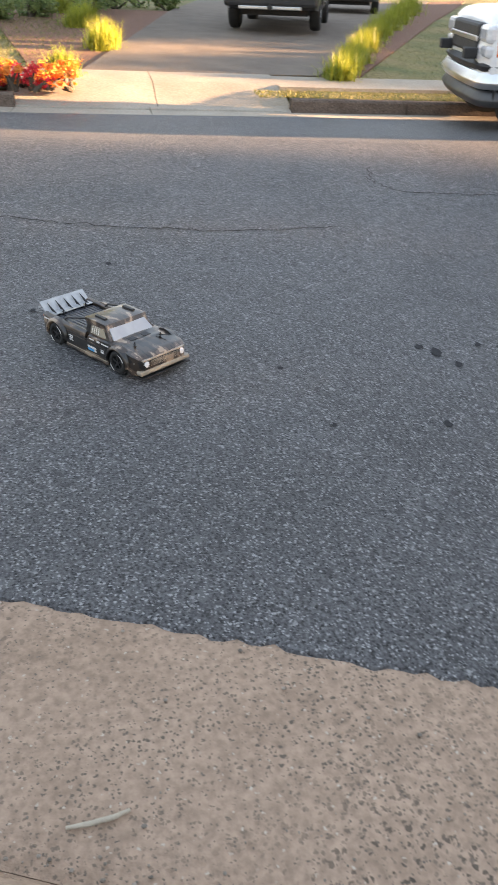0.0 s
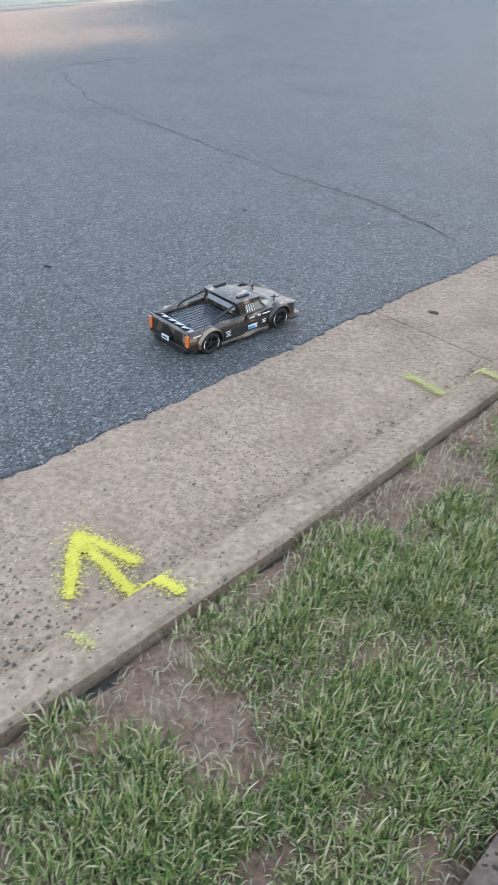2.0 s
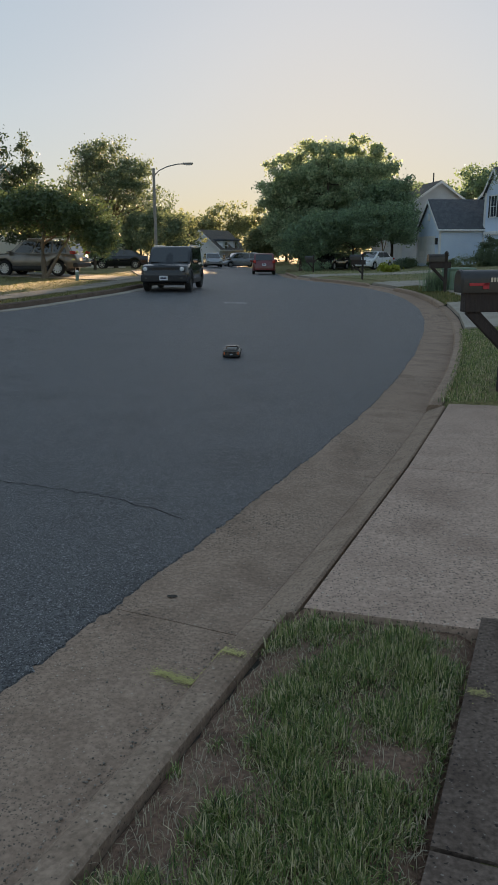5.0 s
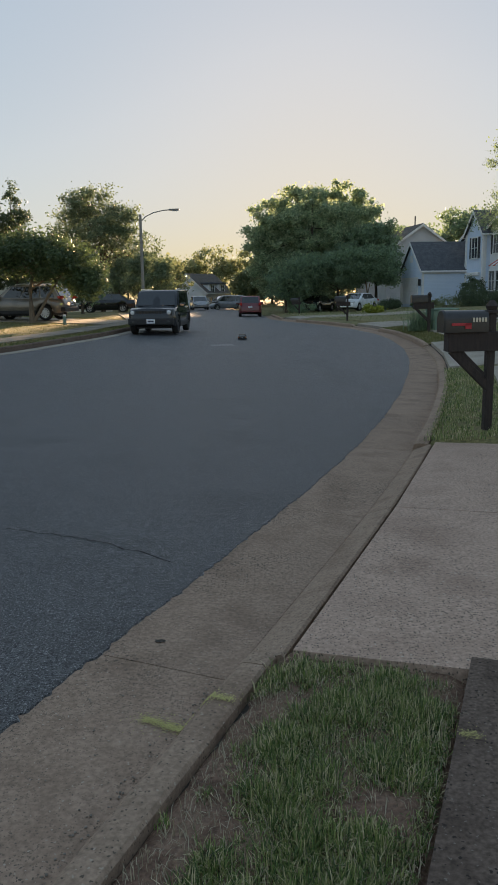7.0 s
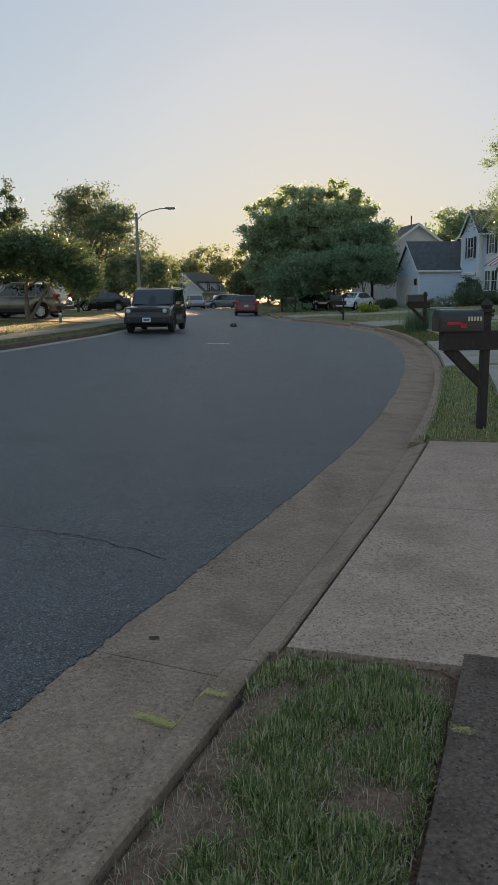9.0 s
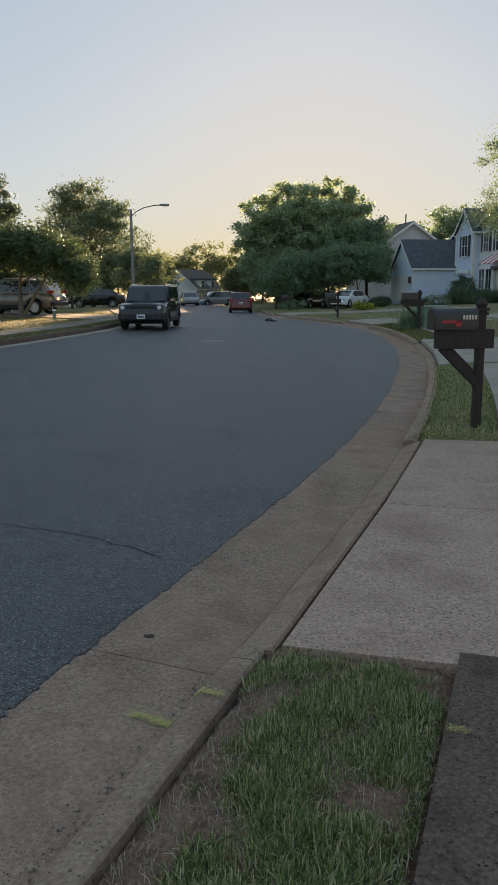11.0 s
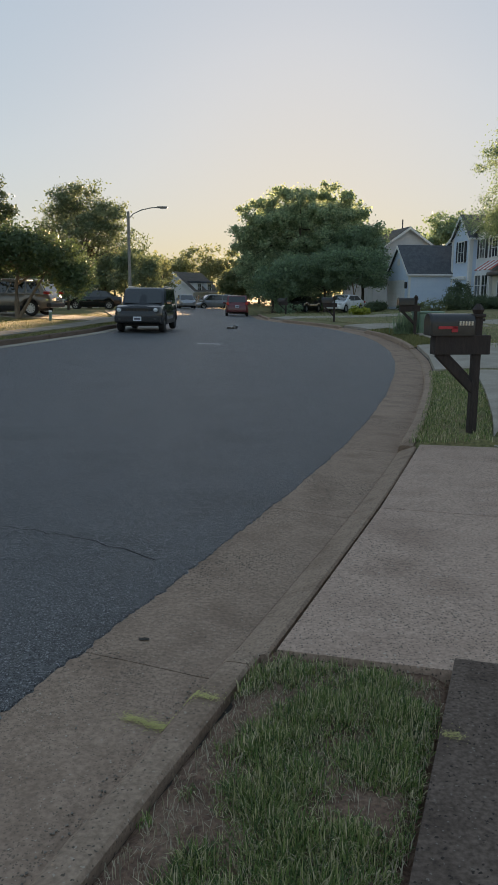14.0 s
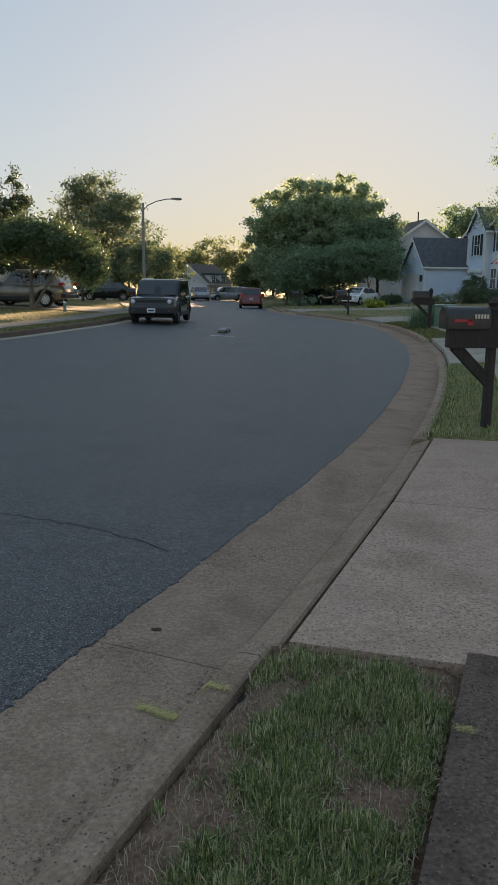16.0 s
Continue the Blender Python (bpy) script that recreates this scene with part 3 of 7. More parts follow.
def cabin_shell(base, roof, zb, zr, wb_, wr, bow=0.03):
    """The greenhouse: base and roof are (rear x, front x); returns the loft and its four glass planes."""
    (br, bf), (rr, rf) = base, roof
    rings = []
    for x0, x1, hw, z in ((br, bf, wb_, zb), (br * 0.5 + rr * 0.5, bf * 0.5 + rf * 0.5, (wb_ + wr) / 2 + bow * 0.3, (zb + zr) / 2), (rr - 0.02, rf + 0.02, wr + 0.01, zr - 0.07 * (zr - zb)), (rr + 0.06 * (rf - rr), rf - 0.06 * (rf - rr), wr * 0.9, zr)):
        rings.append([(x0, -hw, z), (x0 - bow, 0, z), (x0, hw, z), ((x0 + x1) / 2, hw + bow * 0.4, z), (x1, hw, z), (x1 + bow * 2, 0, z), (x1, -hw, z), ((x0 + x1) / 2, -hw - bow * 0.4, z)])
    bm = bmesh.new()
    made = [[bm.verts.new(p) for p in r] for r in rings]
    for a, b in zip(made[:-1], made[1:]):
        for k in range(8):
            bm.faces.new((a[k], a[(k + 1) % 8], b[(k + 1) % 8], b[k]))
    c = bm.verts.new((sum(p[0] for p in rings[-1]) / 8, 0, zr + 0.02 * (zr - zb)))
    for k in range(8):
        bm.faces.new((made[-1][k], made[-1][(k + 1) % 8], c))
    bmesh.ops.recalc_face_normals(bm, faces=bm.faces)
    return bm


def pane(pts, lift):
    """A thin pane with rounded corners over a planar outline."""
    bm = bmesh.new()
    c = sum((Vector(p) for p in pts), Vector()) / len(pts)
    n = (Vector(pts[1]) - Vector(pts[0])).cross(Vector(pts[-1]) - Vector(pts[0])).normalized()
    out = []
    m = len(pts)
    for i in range(m):
        p, a, b = Vector(pts[i]), Vector(pts[i - 1]), Vector(pts[(i + 1) % m])
        out += [p + (a - p) * 0.08, p + (a + b - 2 * p) * 0.012, p + (b - p) * 0.08]
    f = bm.faces.new([bm.verts.new(p + n * lift) for p in out])
    e = bmesh.ops.extrude_face_region(bm, geom=[f])
    bmesh.ops.translate(bm, vec=-n * lift * 1.6, verts=[v for v in e["geom"] if isinstance(v, bmesh.types.BMVert)])
    bmesh.ops.recalc_face_normals(bm, faces=bm.faces)
    return bm


def wheel_thing(parent, x, y, r, w, spokes, rim_mat, steer=0):
    """A wheel at an axle end; its outside faces away from the middle of the car."""
    s = 1 if y > 0 else -1
    wh = part("wheel", lathe([(r * 0.62, -w / 2), (r * 0.62, w / 2 * 0.7)], 20), TRIM, parent)
    wh.matrix_basis = pose(x, y, r, 0, 0, steer)
    part("tyre", lathe([(r * 0.64, -w / 2 * s), (r * 0.88, -w / 2 * s), (r * 0.97, -w * 0.4 * s), (r, -w * 0.22 * s), (r, w * 0.22 * s), (r * 0.97, w * 0.4 * s), (r * 0.88, w / 2 * s), (r * 0.66, w / 2 * s), (r * 0.63, w * 0.38 * s)], 32), TYRE, wh, smooth_shade=True)
    bm = bmesh.new()
    for k in range(spokes):
        m = Matrix.Rotation(2 * math.pi * k / spokes, 4, "Y")
        half = r * (0.13 if spokes == 6 else 0.085)
        box(bm, (-half, s * w * 0.24, r * 0.1), (half, s * w * 0.36, r * 0.62), r * 0.02, m)
    rod(bm, (0, s * w * 0.2, 0), (0, s * w * 0.38, 0), r * 0.17, seg=16)
    ring = lathe([(r * 0.56, w * 0.2 * s), (r * 0.58, w * 0.42 * s), (r * 0.655, w * 0.43 * s), (r * 0.66, w * 0.2 * s)], 32)
    tmp = bpy.data.meshes.new("rim")
    ring.to_mesh(tmp), ring.free()
    bm.from_mesh(tmp)
    part("rim", bm, rim_mat, wh)
    return wh


def car(name, m, label, L, W, H, wb, r, sill, belt, top, cab, mat, category="car", rear_axle=None, rim=RIM, spokes=5, glass_pillars=(0.36,), taper=0.7, roof_w=0.78, rails=False, cladding=False, handles=True):
    """A parked car: x forward. cab: (rear base, front base, rear roof, front roof)."""
    c = empty(name, m, label, category, "parked vehicles")
    rear_axle = -wb / 2 if rear_axle is None else rear_axle
    body = sharp(part("body", car_shell(L, W, wb, r, sill, top, taper, rear_axle), mat, c))
    part("underbody", boxed((rear_axle - 0.2, -W * 0.36, sill * 0.7), (rear_axle + wb + 0.2, W * 0.36, r * 2.1)), TRIM, c)
    wbase, wr = W / 2 * 0.9, W / 2 * roof_w
    sharp(part("cabin", cabin_shell((cab[0], cab[1]), (cab[2], cab[3]), belt - 0.04, H, wbase, wr), mat, c), 40)
    h = H - belt

    def at(u, v, front):
        # a point on the front or rear slope, u across, v up
        b_, r_ = (cab[1], cab[3]) if front else (cab[0], cab[2])
        return (b_ + (r_ - b_) * v + (0.05 * (1 - u * u) if front else -0.025 * (1 - u * u)), u * (wbase + (wr - wbase) * v), belt - 0.04 + (H - belt + 0.04) * v)

    part("windscreen", pane([at(-0.9, 0.1, True), at(0.9, 0.1, True), at(0.87, 0.88, True), at(-0.87, 0.88, True)], 0.03), CAR_GLASS, c)
    part("rear_window", pane([at(0.85, 0.22, False), at(-0.85, 0.22, False), at(-0.82, 0.88, False), at(0.82, 0.88, False)], 0.02), CAR_GLASS, c)
    for s in (1, -1):
        def side(x01, v):
            x0 = cab[0] + (cab[2] - cab[0]) * v
            x1 = cab[1] + (cab[3] - cab[1]) * v
            return (x0 + (x1 - x0) * x01, s * (wbase + (wr - wbase) * v + 0.018), belt - 0.04 + (H - belt + 0.04) * v)
        cuts = [0.07, *glass_pillars, 0.93]
        for a, b in zip(cuts[:-1], cuts[1:]):
            q = [side(a + 0.012, 0.12), side(b - 0.012, 0.12), side(b - 0.012 if b < 0.9 else b, 0.86), side(a + 0.012 if a > 0.1 else a, 0.86)]
            part("side_window", pane(q if s < 0 else q[::-1], 0.012), CAR_GLASS, c)
        mir = part("mirror", boxed((cab[1] - 0.28, s * W * 0.5 - 0.02, belt - 0.02), (cab[1] - 0.12, s * W * 0.5 + s * 0.2, belt + 0.13), 0.04), mat, c)
        if handles:
            for x in (cab[0] + 0.45 * (cab[1] - cab[0]) - 0.25, cab[0] + 0.8 * (cab[1] - cab[0]) - 0.55):
                part("door_handle", boxed((x, s * W * 0.49, belt - 0.16), (x + 0.2, s * (W * 0.5 + 0.012), belt - 0.125), 0.01), mat, c)
        if rails:
            bm = bmesh.new()
            rod(bm, (cab[2] + 0.1, s * wr * 0.93, H + 0.03), (cab[3] - 0.15, s * wr * 0.93, H + 0.03), 0.02)
            for x in (cab[2] + 0.12, cab[3] - 0.17):
                rod(bm, (x, s * wr * 0.93, H - 0.03), (x, s * wr * 0.93, H + 0.03), 0.02)
            part("roof_rail", bm, CHROME, c)
        if cladding:
            part("sill_cladding", boxed((rear_axle + r * 1.15, s * W * 0.46, sill - 0.02), (rear_axle + wb - r * 1.15, s * (W * 0.5 + 0.012), sill + 0.16), 0.02), TRIM, c)
    for x in (rear_axle, rear_axle + wb):
        for s in (1, -1):
            wheel_thing(c, x, s * (W / 2 - 0.11), r, 0.22, spokes, rim)
    return c


def bits(c, rows):
    for name, lo, hi, mat, bev in rows:
        part(name, boxed(lo, hi, bev), mat, c)


def number_plate(c, x, z, s):
    p = part("number_plate", boxed((x - 0.008, -0.155, z - 0.08), (x + 0.008, 0.155, z + 0.08), 0.004), PLATE, c)
    part("bar", boxed((x - 0.012 if s < 0 else x + 0.004, -0.11, z - 0.03), (x - 0.004 if s < 0 else x + 0.012, 0.11, z + 0.025)), INK, p)


def stand(x, y, heading):
    return pose(x, y, on_ground(x, y) + 0.03, 0, 0, heading)


def stand_road(x, y, heading):
    return pose(x, y, float(road_z(x, y)) + 0.014, 0, 0, heading)


def build_vehicles():
    # black boxy SUV at the far kerb, facing the camera
    c = car("boxy_suv", stand_road(-4.0, 30.4, -93), "black boxy SUV with round headlamps parked at the kerb", 4.23, 1.8, 1.64, 2.57, 0.35, 0.3, 1.02, [(-2.1, 0.95), (-2.0, 1.02), (0.9, 1.02), (1.0, 1.03), (1.75, 0.98), (2.02, 0.93), (2.11, 0.75)], (-2.0, 1.0, -1.9, 0.42), BLACK_PAINT, "SUV", -1.28, DARK_RIM, 5, (0.34, 0.64), 0.4, 0.83, True, True)
    bits(c, [("grille", (2.0, -0.56, 0.7), (2.1, 0.56, 0.9), TRIM, 0.02), ("front_bumper", (1.95, -0.86, 0.36), (2.14, 0.86, 0.62), TRIM, 0.05)])
    for k in range(7):
        part("grille_slot", boxed((2.09, -0.42 + k * 0.125, 0.73), (2.112, -0.34 + k * 0.125, 0.87), 0.01), DARK_GAP, c)
    for s in (1, -1):
        bm = lathe([(0.001, 0.03), (0.07, 0.025), (0.1, 0.0), (0.115, -0.02)], 24)
        bmesh.ops.transform(bm, matrix=Matrix.Translation((2.1, s * 0.68, 0.82)) @ Matrix.Rotation(radians(-90), 4, "Z"), verts=bm.verts)
        lamp = part("headlamp", bm, DARK_RIM, c, "round headlamp in a grey ring")
        bm = lathe([(0.001, 0.05), (0.05, 0.045), (0.075, 0.028), (0.08, 0.02)], 24)
        bmesh.ops.transform(bm, matrix=Matrix.Translation((2.1, s * 0.68, 0.82)) @ Matrix.Rotation(radians(-90), 4, "Z"), verts=bm.verts)
        part("lens", bm, CLEAR_LENS, lamp, "clear round lens")
        for x in (-1.28, 1.29):
            arch = bmesh.new()
            for k in range(12):
                a0, a1 = math.pi * k / 12, math.pi * (k + 1) / 12
                rod(arch, (x + 0.42 * math.cos(a0), s * 0.885, 0.35 + 0.42 * math.sin(a0)), (x + 0.42 * math.cos(a1), s * 0.885, 0.35 + 0.42 * math.sin(a1)), 0.035, seg=6)
            part("wheel_arch_trim", arch, TRIM, c)
        part("fog_lamp", boxed((2.1, s * 0.66 - 0.05, 0.46), (2.15, s * 0.66 + 0.05, 0.53), 0.02), DARK_RIM, c)
        part("tail_lamp", boxed((-2.12, s * 0.7 - 0.1, 0.8), (-2.02, s * 0.7 + 0.1, 1.0), 0.02), RED_LENS, c)
    number_plate(c, 2.15, 0.5, 1)
    # silver-beige crossover in the driveway opposite
    c = car("crossover", stand(-11.35, 36.9, 171), "silver beige crossover parked on a driveway under trees", 4.5, 1.86, 1.66, 2.66, 0.36, 0.32, 1.02, [(-2.25, 0.85), (-2.16, 1.02), (0.7, 1.05), (1.0, 1.06), (1.75, 1.0), (2.1, 0.92), (2.25, 0.7)], (-2.12, 1.15, -1.72, 0.3), SILVER_PAINT, "SUV", -1.35, RIM, 10, (0.3, 0.62), 0.7, 0.8, True, True)
    for s in (1, -1):
        part("tail_lamp", boxed((-2.3, s * 0.8 - 0.1, 1.0), (-2.0, s * 0.8 + 0.1, 1.13), 0.03), RED_LENS, c)
        part("headlamp", boxed((2.0, s * 0.7 - 0.14, 0.74), (2.22, s * 0.7 + 0.14, 0.86), 0.03), CLEAR_LENS, c)
    bits(c, [("rear_bumper", (-2.34, -0.85, 0.4), (-2.1, 0.85, 0.6), TRIM, 0.05)])
    number_plate(c, -2.33, 0.78, -1)
    # white pickup at the far kerb
    c = car("pickup_truck", stand_road(-8.555, 6.12, -104), "white full-size pickup truck with chrome bumper parked at the kerb", 5.5, 2.0, 1.85, 3.6, 0.37, 0.5, 1.18, [(-2.75, 1.1), (-2.7, 1.16), (0.75, 1.16), (0.9, 1.2), (2.15, 1.13), (2.5, 1.05), (2.74, 0.8)], (-0.5, 1.25, -0.4, 0.6), WHITE_PAINT_CAR, "pickup", -1.75, RIM, 6, (0.42,), 0.35, 0.78)
    for s in (1, -1):
        for x in (-1.75, 1.85):
            bm = bmesh.new()
            R = 0.37
            for k in range(13):
                a0, a1 = math.pi * (k - 0.5) / 12, math.pi * (k + 0.5) / 12
                rod(bm, (x + R * 1.19 * math.cos(a0), s * 0.985, R + R * 1.19 * math.sin(a0)), (x + R * 1.19 * math.cos(a1), s * 0.985, R + R * 1.19 * math.sin(a1)), 0.022, seg=6)
            part("wheel_arch_trim", bm, TRIM, c)
    for ob in c.children:
        if ob.data and not ob.children:
            for v in ob.data.vertices:
                if v.co.x > 2.28:
                    v.co.x = 2.28 + (v.co.x - 2.28) * 0.3
    # wrap-round bumper, grille and lamps on the blunt nose
    plan = [(2.2, 1.0), (2.3, 1.005), (2.38, 0.975), (2.43, 0.88), (2.46, 0.6), (2.475, 0.3), (2.48, 0.0)]
    plan += [(x, -y) for x, y in plan[-2::-1]]
    for nm, z0, z1, out, mt in (("bumper_pad", 0.6, 0.7, 0.0, TRIM), ("bumper", 0.45, 0.6, 0.03, CHROME), ("lower_valance", 0.29, 0.45, 0.0, DARK_RIM)):
        rings = []
        for k, (x, y) in enumerate(plan):
            (xa, ya), (xb, yb) = plan[max(0, k - 1)], plan[min(len(plan) - 1, k + 1)]
            n = Vector((yb - ya, xa - xb, 0)).normalized() * -1
            rings.append([(x + n.x * o, y + n.y * o, z) for o, z in ((-0.12, z0), (out - 0.03, z0), (out, z0 + 0.05), (out, z0 + 0.45 * (z1 - z0)), (out - 0.05, z1 - 0.01), (-0.12, z1))])
        sharp(part(nm, loft(rings), mt, c, "chrome front bumper" if mt is CHROME else ""), 40)
    part("grille", boxed((2.32, -0.62, 0.72), (2.44, 0.62, 1.0), 0.03), TRIM, c)
    part("grille_bar", boxed((2.43, -0.62, 0.84), (2.455, 0.62, 0.89), 0.01), CHROME, c)
    for s in (1, -1):
        part("headlamp", boxed((2.24, s * 0.81 - 0.17, 0.84), (2.43, s * 0.81 + 0.17, 1.0), 0.04), CLEAR_LENS, c)
        part("indicator", boxed((2.2, s * 0.975 - 0.035, 0.73), (2.32, s * 0.975 + 0.035, 0.99), 0.015), AMBER_LENS, c)
        part("marker_lamp", boxed((2.24, s * 0.82 - 0.16, 0.72), (2.42, s * 0.82 + 0.16, 0.825), 0.03), CLEAR_LENS, c)
        part("tow_hook", boxed((2.42, s * 0.62 - 0.05, 0.69), (2.56, s * 0.62 + 0.05, 0.79), 0.015), TRIM, c)
    # dark crossover up the driveway, tail to the street
    c = car("family_suv", stand(-19.1, 4.3, 160), "dark grey blue SUV parked nose-up on a driveway", 4.6, 1.85, 1.7, 2.65, 0.36, 0.36, 1.05, [(-2.3, 0.9), (-2.22, 1.03), (0.7, 1.05), (1.8, 0.98), (2.2, 0.85), (2.3, 0.6)], (-2.2, 1.2, -1.75, 0.3), DARK_BLUE, "SUV", -1.35, RIM, 5, (0.3, 0.62), 0.5, 0.82, True)
    bits(c, [("rear_bumper", (-2.4, -0.9, 0.42), (-2.1, 0.9, 0.66), TRIM, 0.06), ("skid_plate", (-2.42, -0.6, 0.38), (-2.2, 0.6, 0.44), RIM, 0.015)])
    for s in (1, -1):
        part("reflector", boxed((-2.43, s * 0.72 - 0.07, 0.58), (-2.36, s * 0.72 + 0.07, 0.72), 0.01), RED_LENS, c)
        part("tail_lamp", boxed((-2.36, s * 0.78 - 0.14, 0.95), (-2.1, s * 0.78 + 0.12, 1.12), 0.03), RED_LENS, c)
    bm = bmesh.new()
    rod(bm, (-2.5, 0, 0.42), (-2.3, 0, 0.42), 0.05, seg=10)
    part("tow_ball", bm, TRIM, c)
    number_plate(c, -2.34, 0.86, -1)
    car("silver_wagon", stand(-26.0, 8.1, 160), "silver car parked further up the driveway", 4.6, 1.8, 1.5, 2.7, 0.34, 0.3, 0.95, [(-2.3, 0.85), (0.8, 0.95), (1.8, 0.85), (2.3, 0.6)], (-2.0, 1.1, -1.5, 0.3), GREY_PAINT)
    # far cars
    sedan_top = [(-2.35, 0.8), (-2.25, 0.98), (-1.6, 1.02), (0.9, 0.98), (1.7, 0.86), (2.2, 0.72), (2.35, 0.55)]
    c = car("sedan", stand(8.2, 66.0, 236), "white sedan parked on a driveway near dark trees", 4.75, 1.82, 1.46, 2.8, 0.33, 0.24, 0.95, sedan_top, (-1.95, 1.35, -1.0, 0.35), WHITE_PAINT_CAR, "sedan", -1.4, RIM, 8, (0.5,), 0.7, 0.74)
    for s in (1, -1):
        part("tail_lamp", boxed((-2.36, s * 0.72 - 0.16, 0.78), (-2.2, s * 0.72 + 0.14, 0.93), 0.03), RED_LENS, c)
    for s in (1, -1):
        part("headlamp", boxed((2.05, s * 0.68 - 0.16, 0.64), (2.3, s * 0.68 + 0.14, 0.78), 0.04), CLEAR_LENS, c)
    c = car("hatchback", stand_road(-1.0, 63.5, 92), "dark red crossover parked at the kerb, seen from behind", 4.4, 1.84, 1.66, 2.65, 0.35, 0.3, 1.0, [(-2.2, 0.85), (-2.1, 1.0), (0.8, 1.0), (1.7, 0.92), (2.2, 0.6)], (-2.1, 1.2, -1.7, 0.3), RED_PAINT, "SUV", -1.3, DARK_RIM, 5, (0.35, 0.65), 0.5, 0.8)
    for s in (1, -1):
        part("tail_lamp", boxed((-2.25, s * 0.76 - 0.12, 0.92), (-2.08, s * 0.76 + 0.1, 1.15), 0.03), RED_LENS, c)
    number_plate(c, -2.22, 0.8, -1)
    c = car("station_wagon", stand_road(-7.0, 86, -80), "pale car standing at the far end of the street", 4.7, 1.82, 1.5, 2.7, 0.34, 0.28, 0.95, [(-2.3, 0.9), (0.9, 0.98), (1.8, 0.9), (2.3, 0.6)], (-2.1, 1.2, -1.6, 0.35), GREY_PAINT)
    for s in (1, -1):
        part("headlamp", boxed((2.1, s * 0.68 - 0.15, 0.66), (2.28, s * 0.68 + 0.15, 0.8), 0.03), CLEAR_LENS, c)
    car("minivan", stand_road(-4.4, 96, 200), "dark van parked across the far end of the street", 5.0, 1.95, 1.75, 3.0, 0.34, 0.28, 1.05, [(-2.4, 1.0), (1.2, 1.05), (2.4, 0.6)], (-2.3, 1.7, -2.0, 0.7), GREY_PAINT)
    car("compact_car", stand(-12.6, 62.5, 185), "dark sedan half hidden behind a tree trunk", 4.5, 1.8, 1.5, 2.65, 0.33, 0.26, 0.95, sedan_top, (-1.9, 1.3, -1.0, 0.35), BLACK_PAINT, "sedan")
    car("blue_sedan", stand(-19.2, 33.2, 183), "dark blue sedan parked beside a garage", 4.6, 1.8, 1.45, 2.7, 0.33, 0.26, 0.95, sedan_top, (-1.9, 1.3, -1.0, 0.35), DARK_BLUE, "sedan")
    car("parked_coupe", stand(5.2, 72.0, 60), "dark car in deep shade under the big tree", 4.5, 1.8, 1.45, 2.65, 0.33, 0.26, 0.95, sedan_top, (-1.9, 1.3, -1.0, 0.35), BLACK_PAINT, "sedan")


build_vehicles()


# ---- the radio controlled pickup
def camouflage():
    m = material("camouflage_wrap", [(0.007, 0.006, 0.006), (0.03, 0.019, 0.013), (0.088, 0.057, 0.04), (0.26, 0.185, 0.125)], 15, 0.3, 0.0, detail=2.0, coat=0.5, fine=(60, 0.1), stretch=(0.7, 1.5, 1.2))
    ramp = [n for n in m.node_tree.nodes if n.bl_idname == "ShaderNodeValToRGB"][0].color_ramp
    ramp.interpolation = "CONSTANT"
    for e, p in zip(ramp.elements, (0.0, 0.44, 0.54, 0.61)):
        e.position = p
    return m


CAMO = camouflage()
RC_BLACK = material("rc_black_plastic", [(0.01, 0.01, 0.011), (0.02, 0.02, 0.021)], 60, 0.5, 0.1, 300)
RC_PANEL = material("rc_dark_panel", [(0.014, 0.013, 0.012), (0.026, 0.023, 0.02)], 50, 0.35, 0.0, coat=0.5)
RC_BED = material("rc_bed_liner", [(0.035, 0.037, 0.044), (0.065, 0.068, 0.08)], 40, 0.16, 0.1, 200)
RC_TAN = material("rc_tan_lip", [(0.2, 0.165, 0.125), (0.38, 0.32, 0.25)], 25, 0.4, 0.0, coat=0.4)
# pale base colour stands in for sky reflected in the glazing
RC_PALE = material("rc_sky_pale_glazing", [(0.3, 0.31, 0.33), (0.36, 0.37, 0.385)], 20, 0.12, 0.0, coat=1.0)
RC_WING = material("rc_smoked_wing", [(0.3, 0.31, 0.32), (0.42, 0.43, 0.43)], 30, 0.2, 0.0, coat=0.8)
RC_WHITE = material("rc_white_sticker", [(0.6, 0.58, 0.56), (0.75, 0.73, 0.7)], 60, 0.5, 0.0)
RC_BLUE = material("rc_blue_sticker", [(0.03, 0.3, 0.62), (0.06, 0.42, 0.78)], 60, 0.4, 0.0)
RC_SIDE = glass_material("rc_side_window", (0.04, 0.05, 0.05))


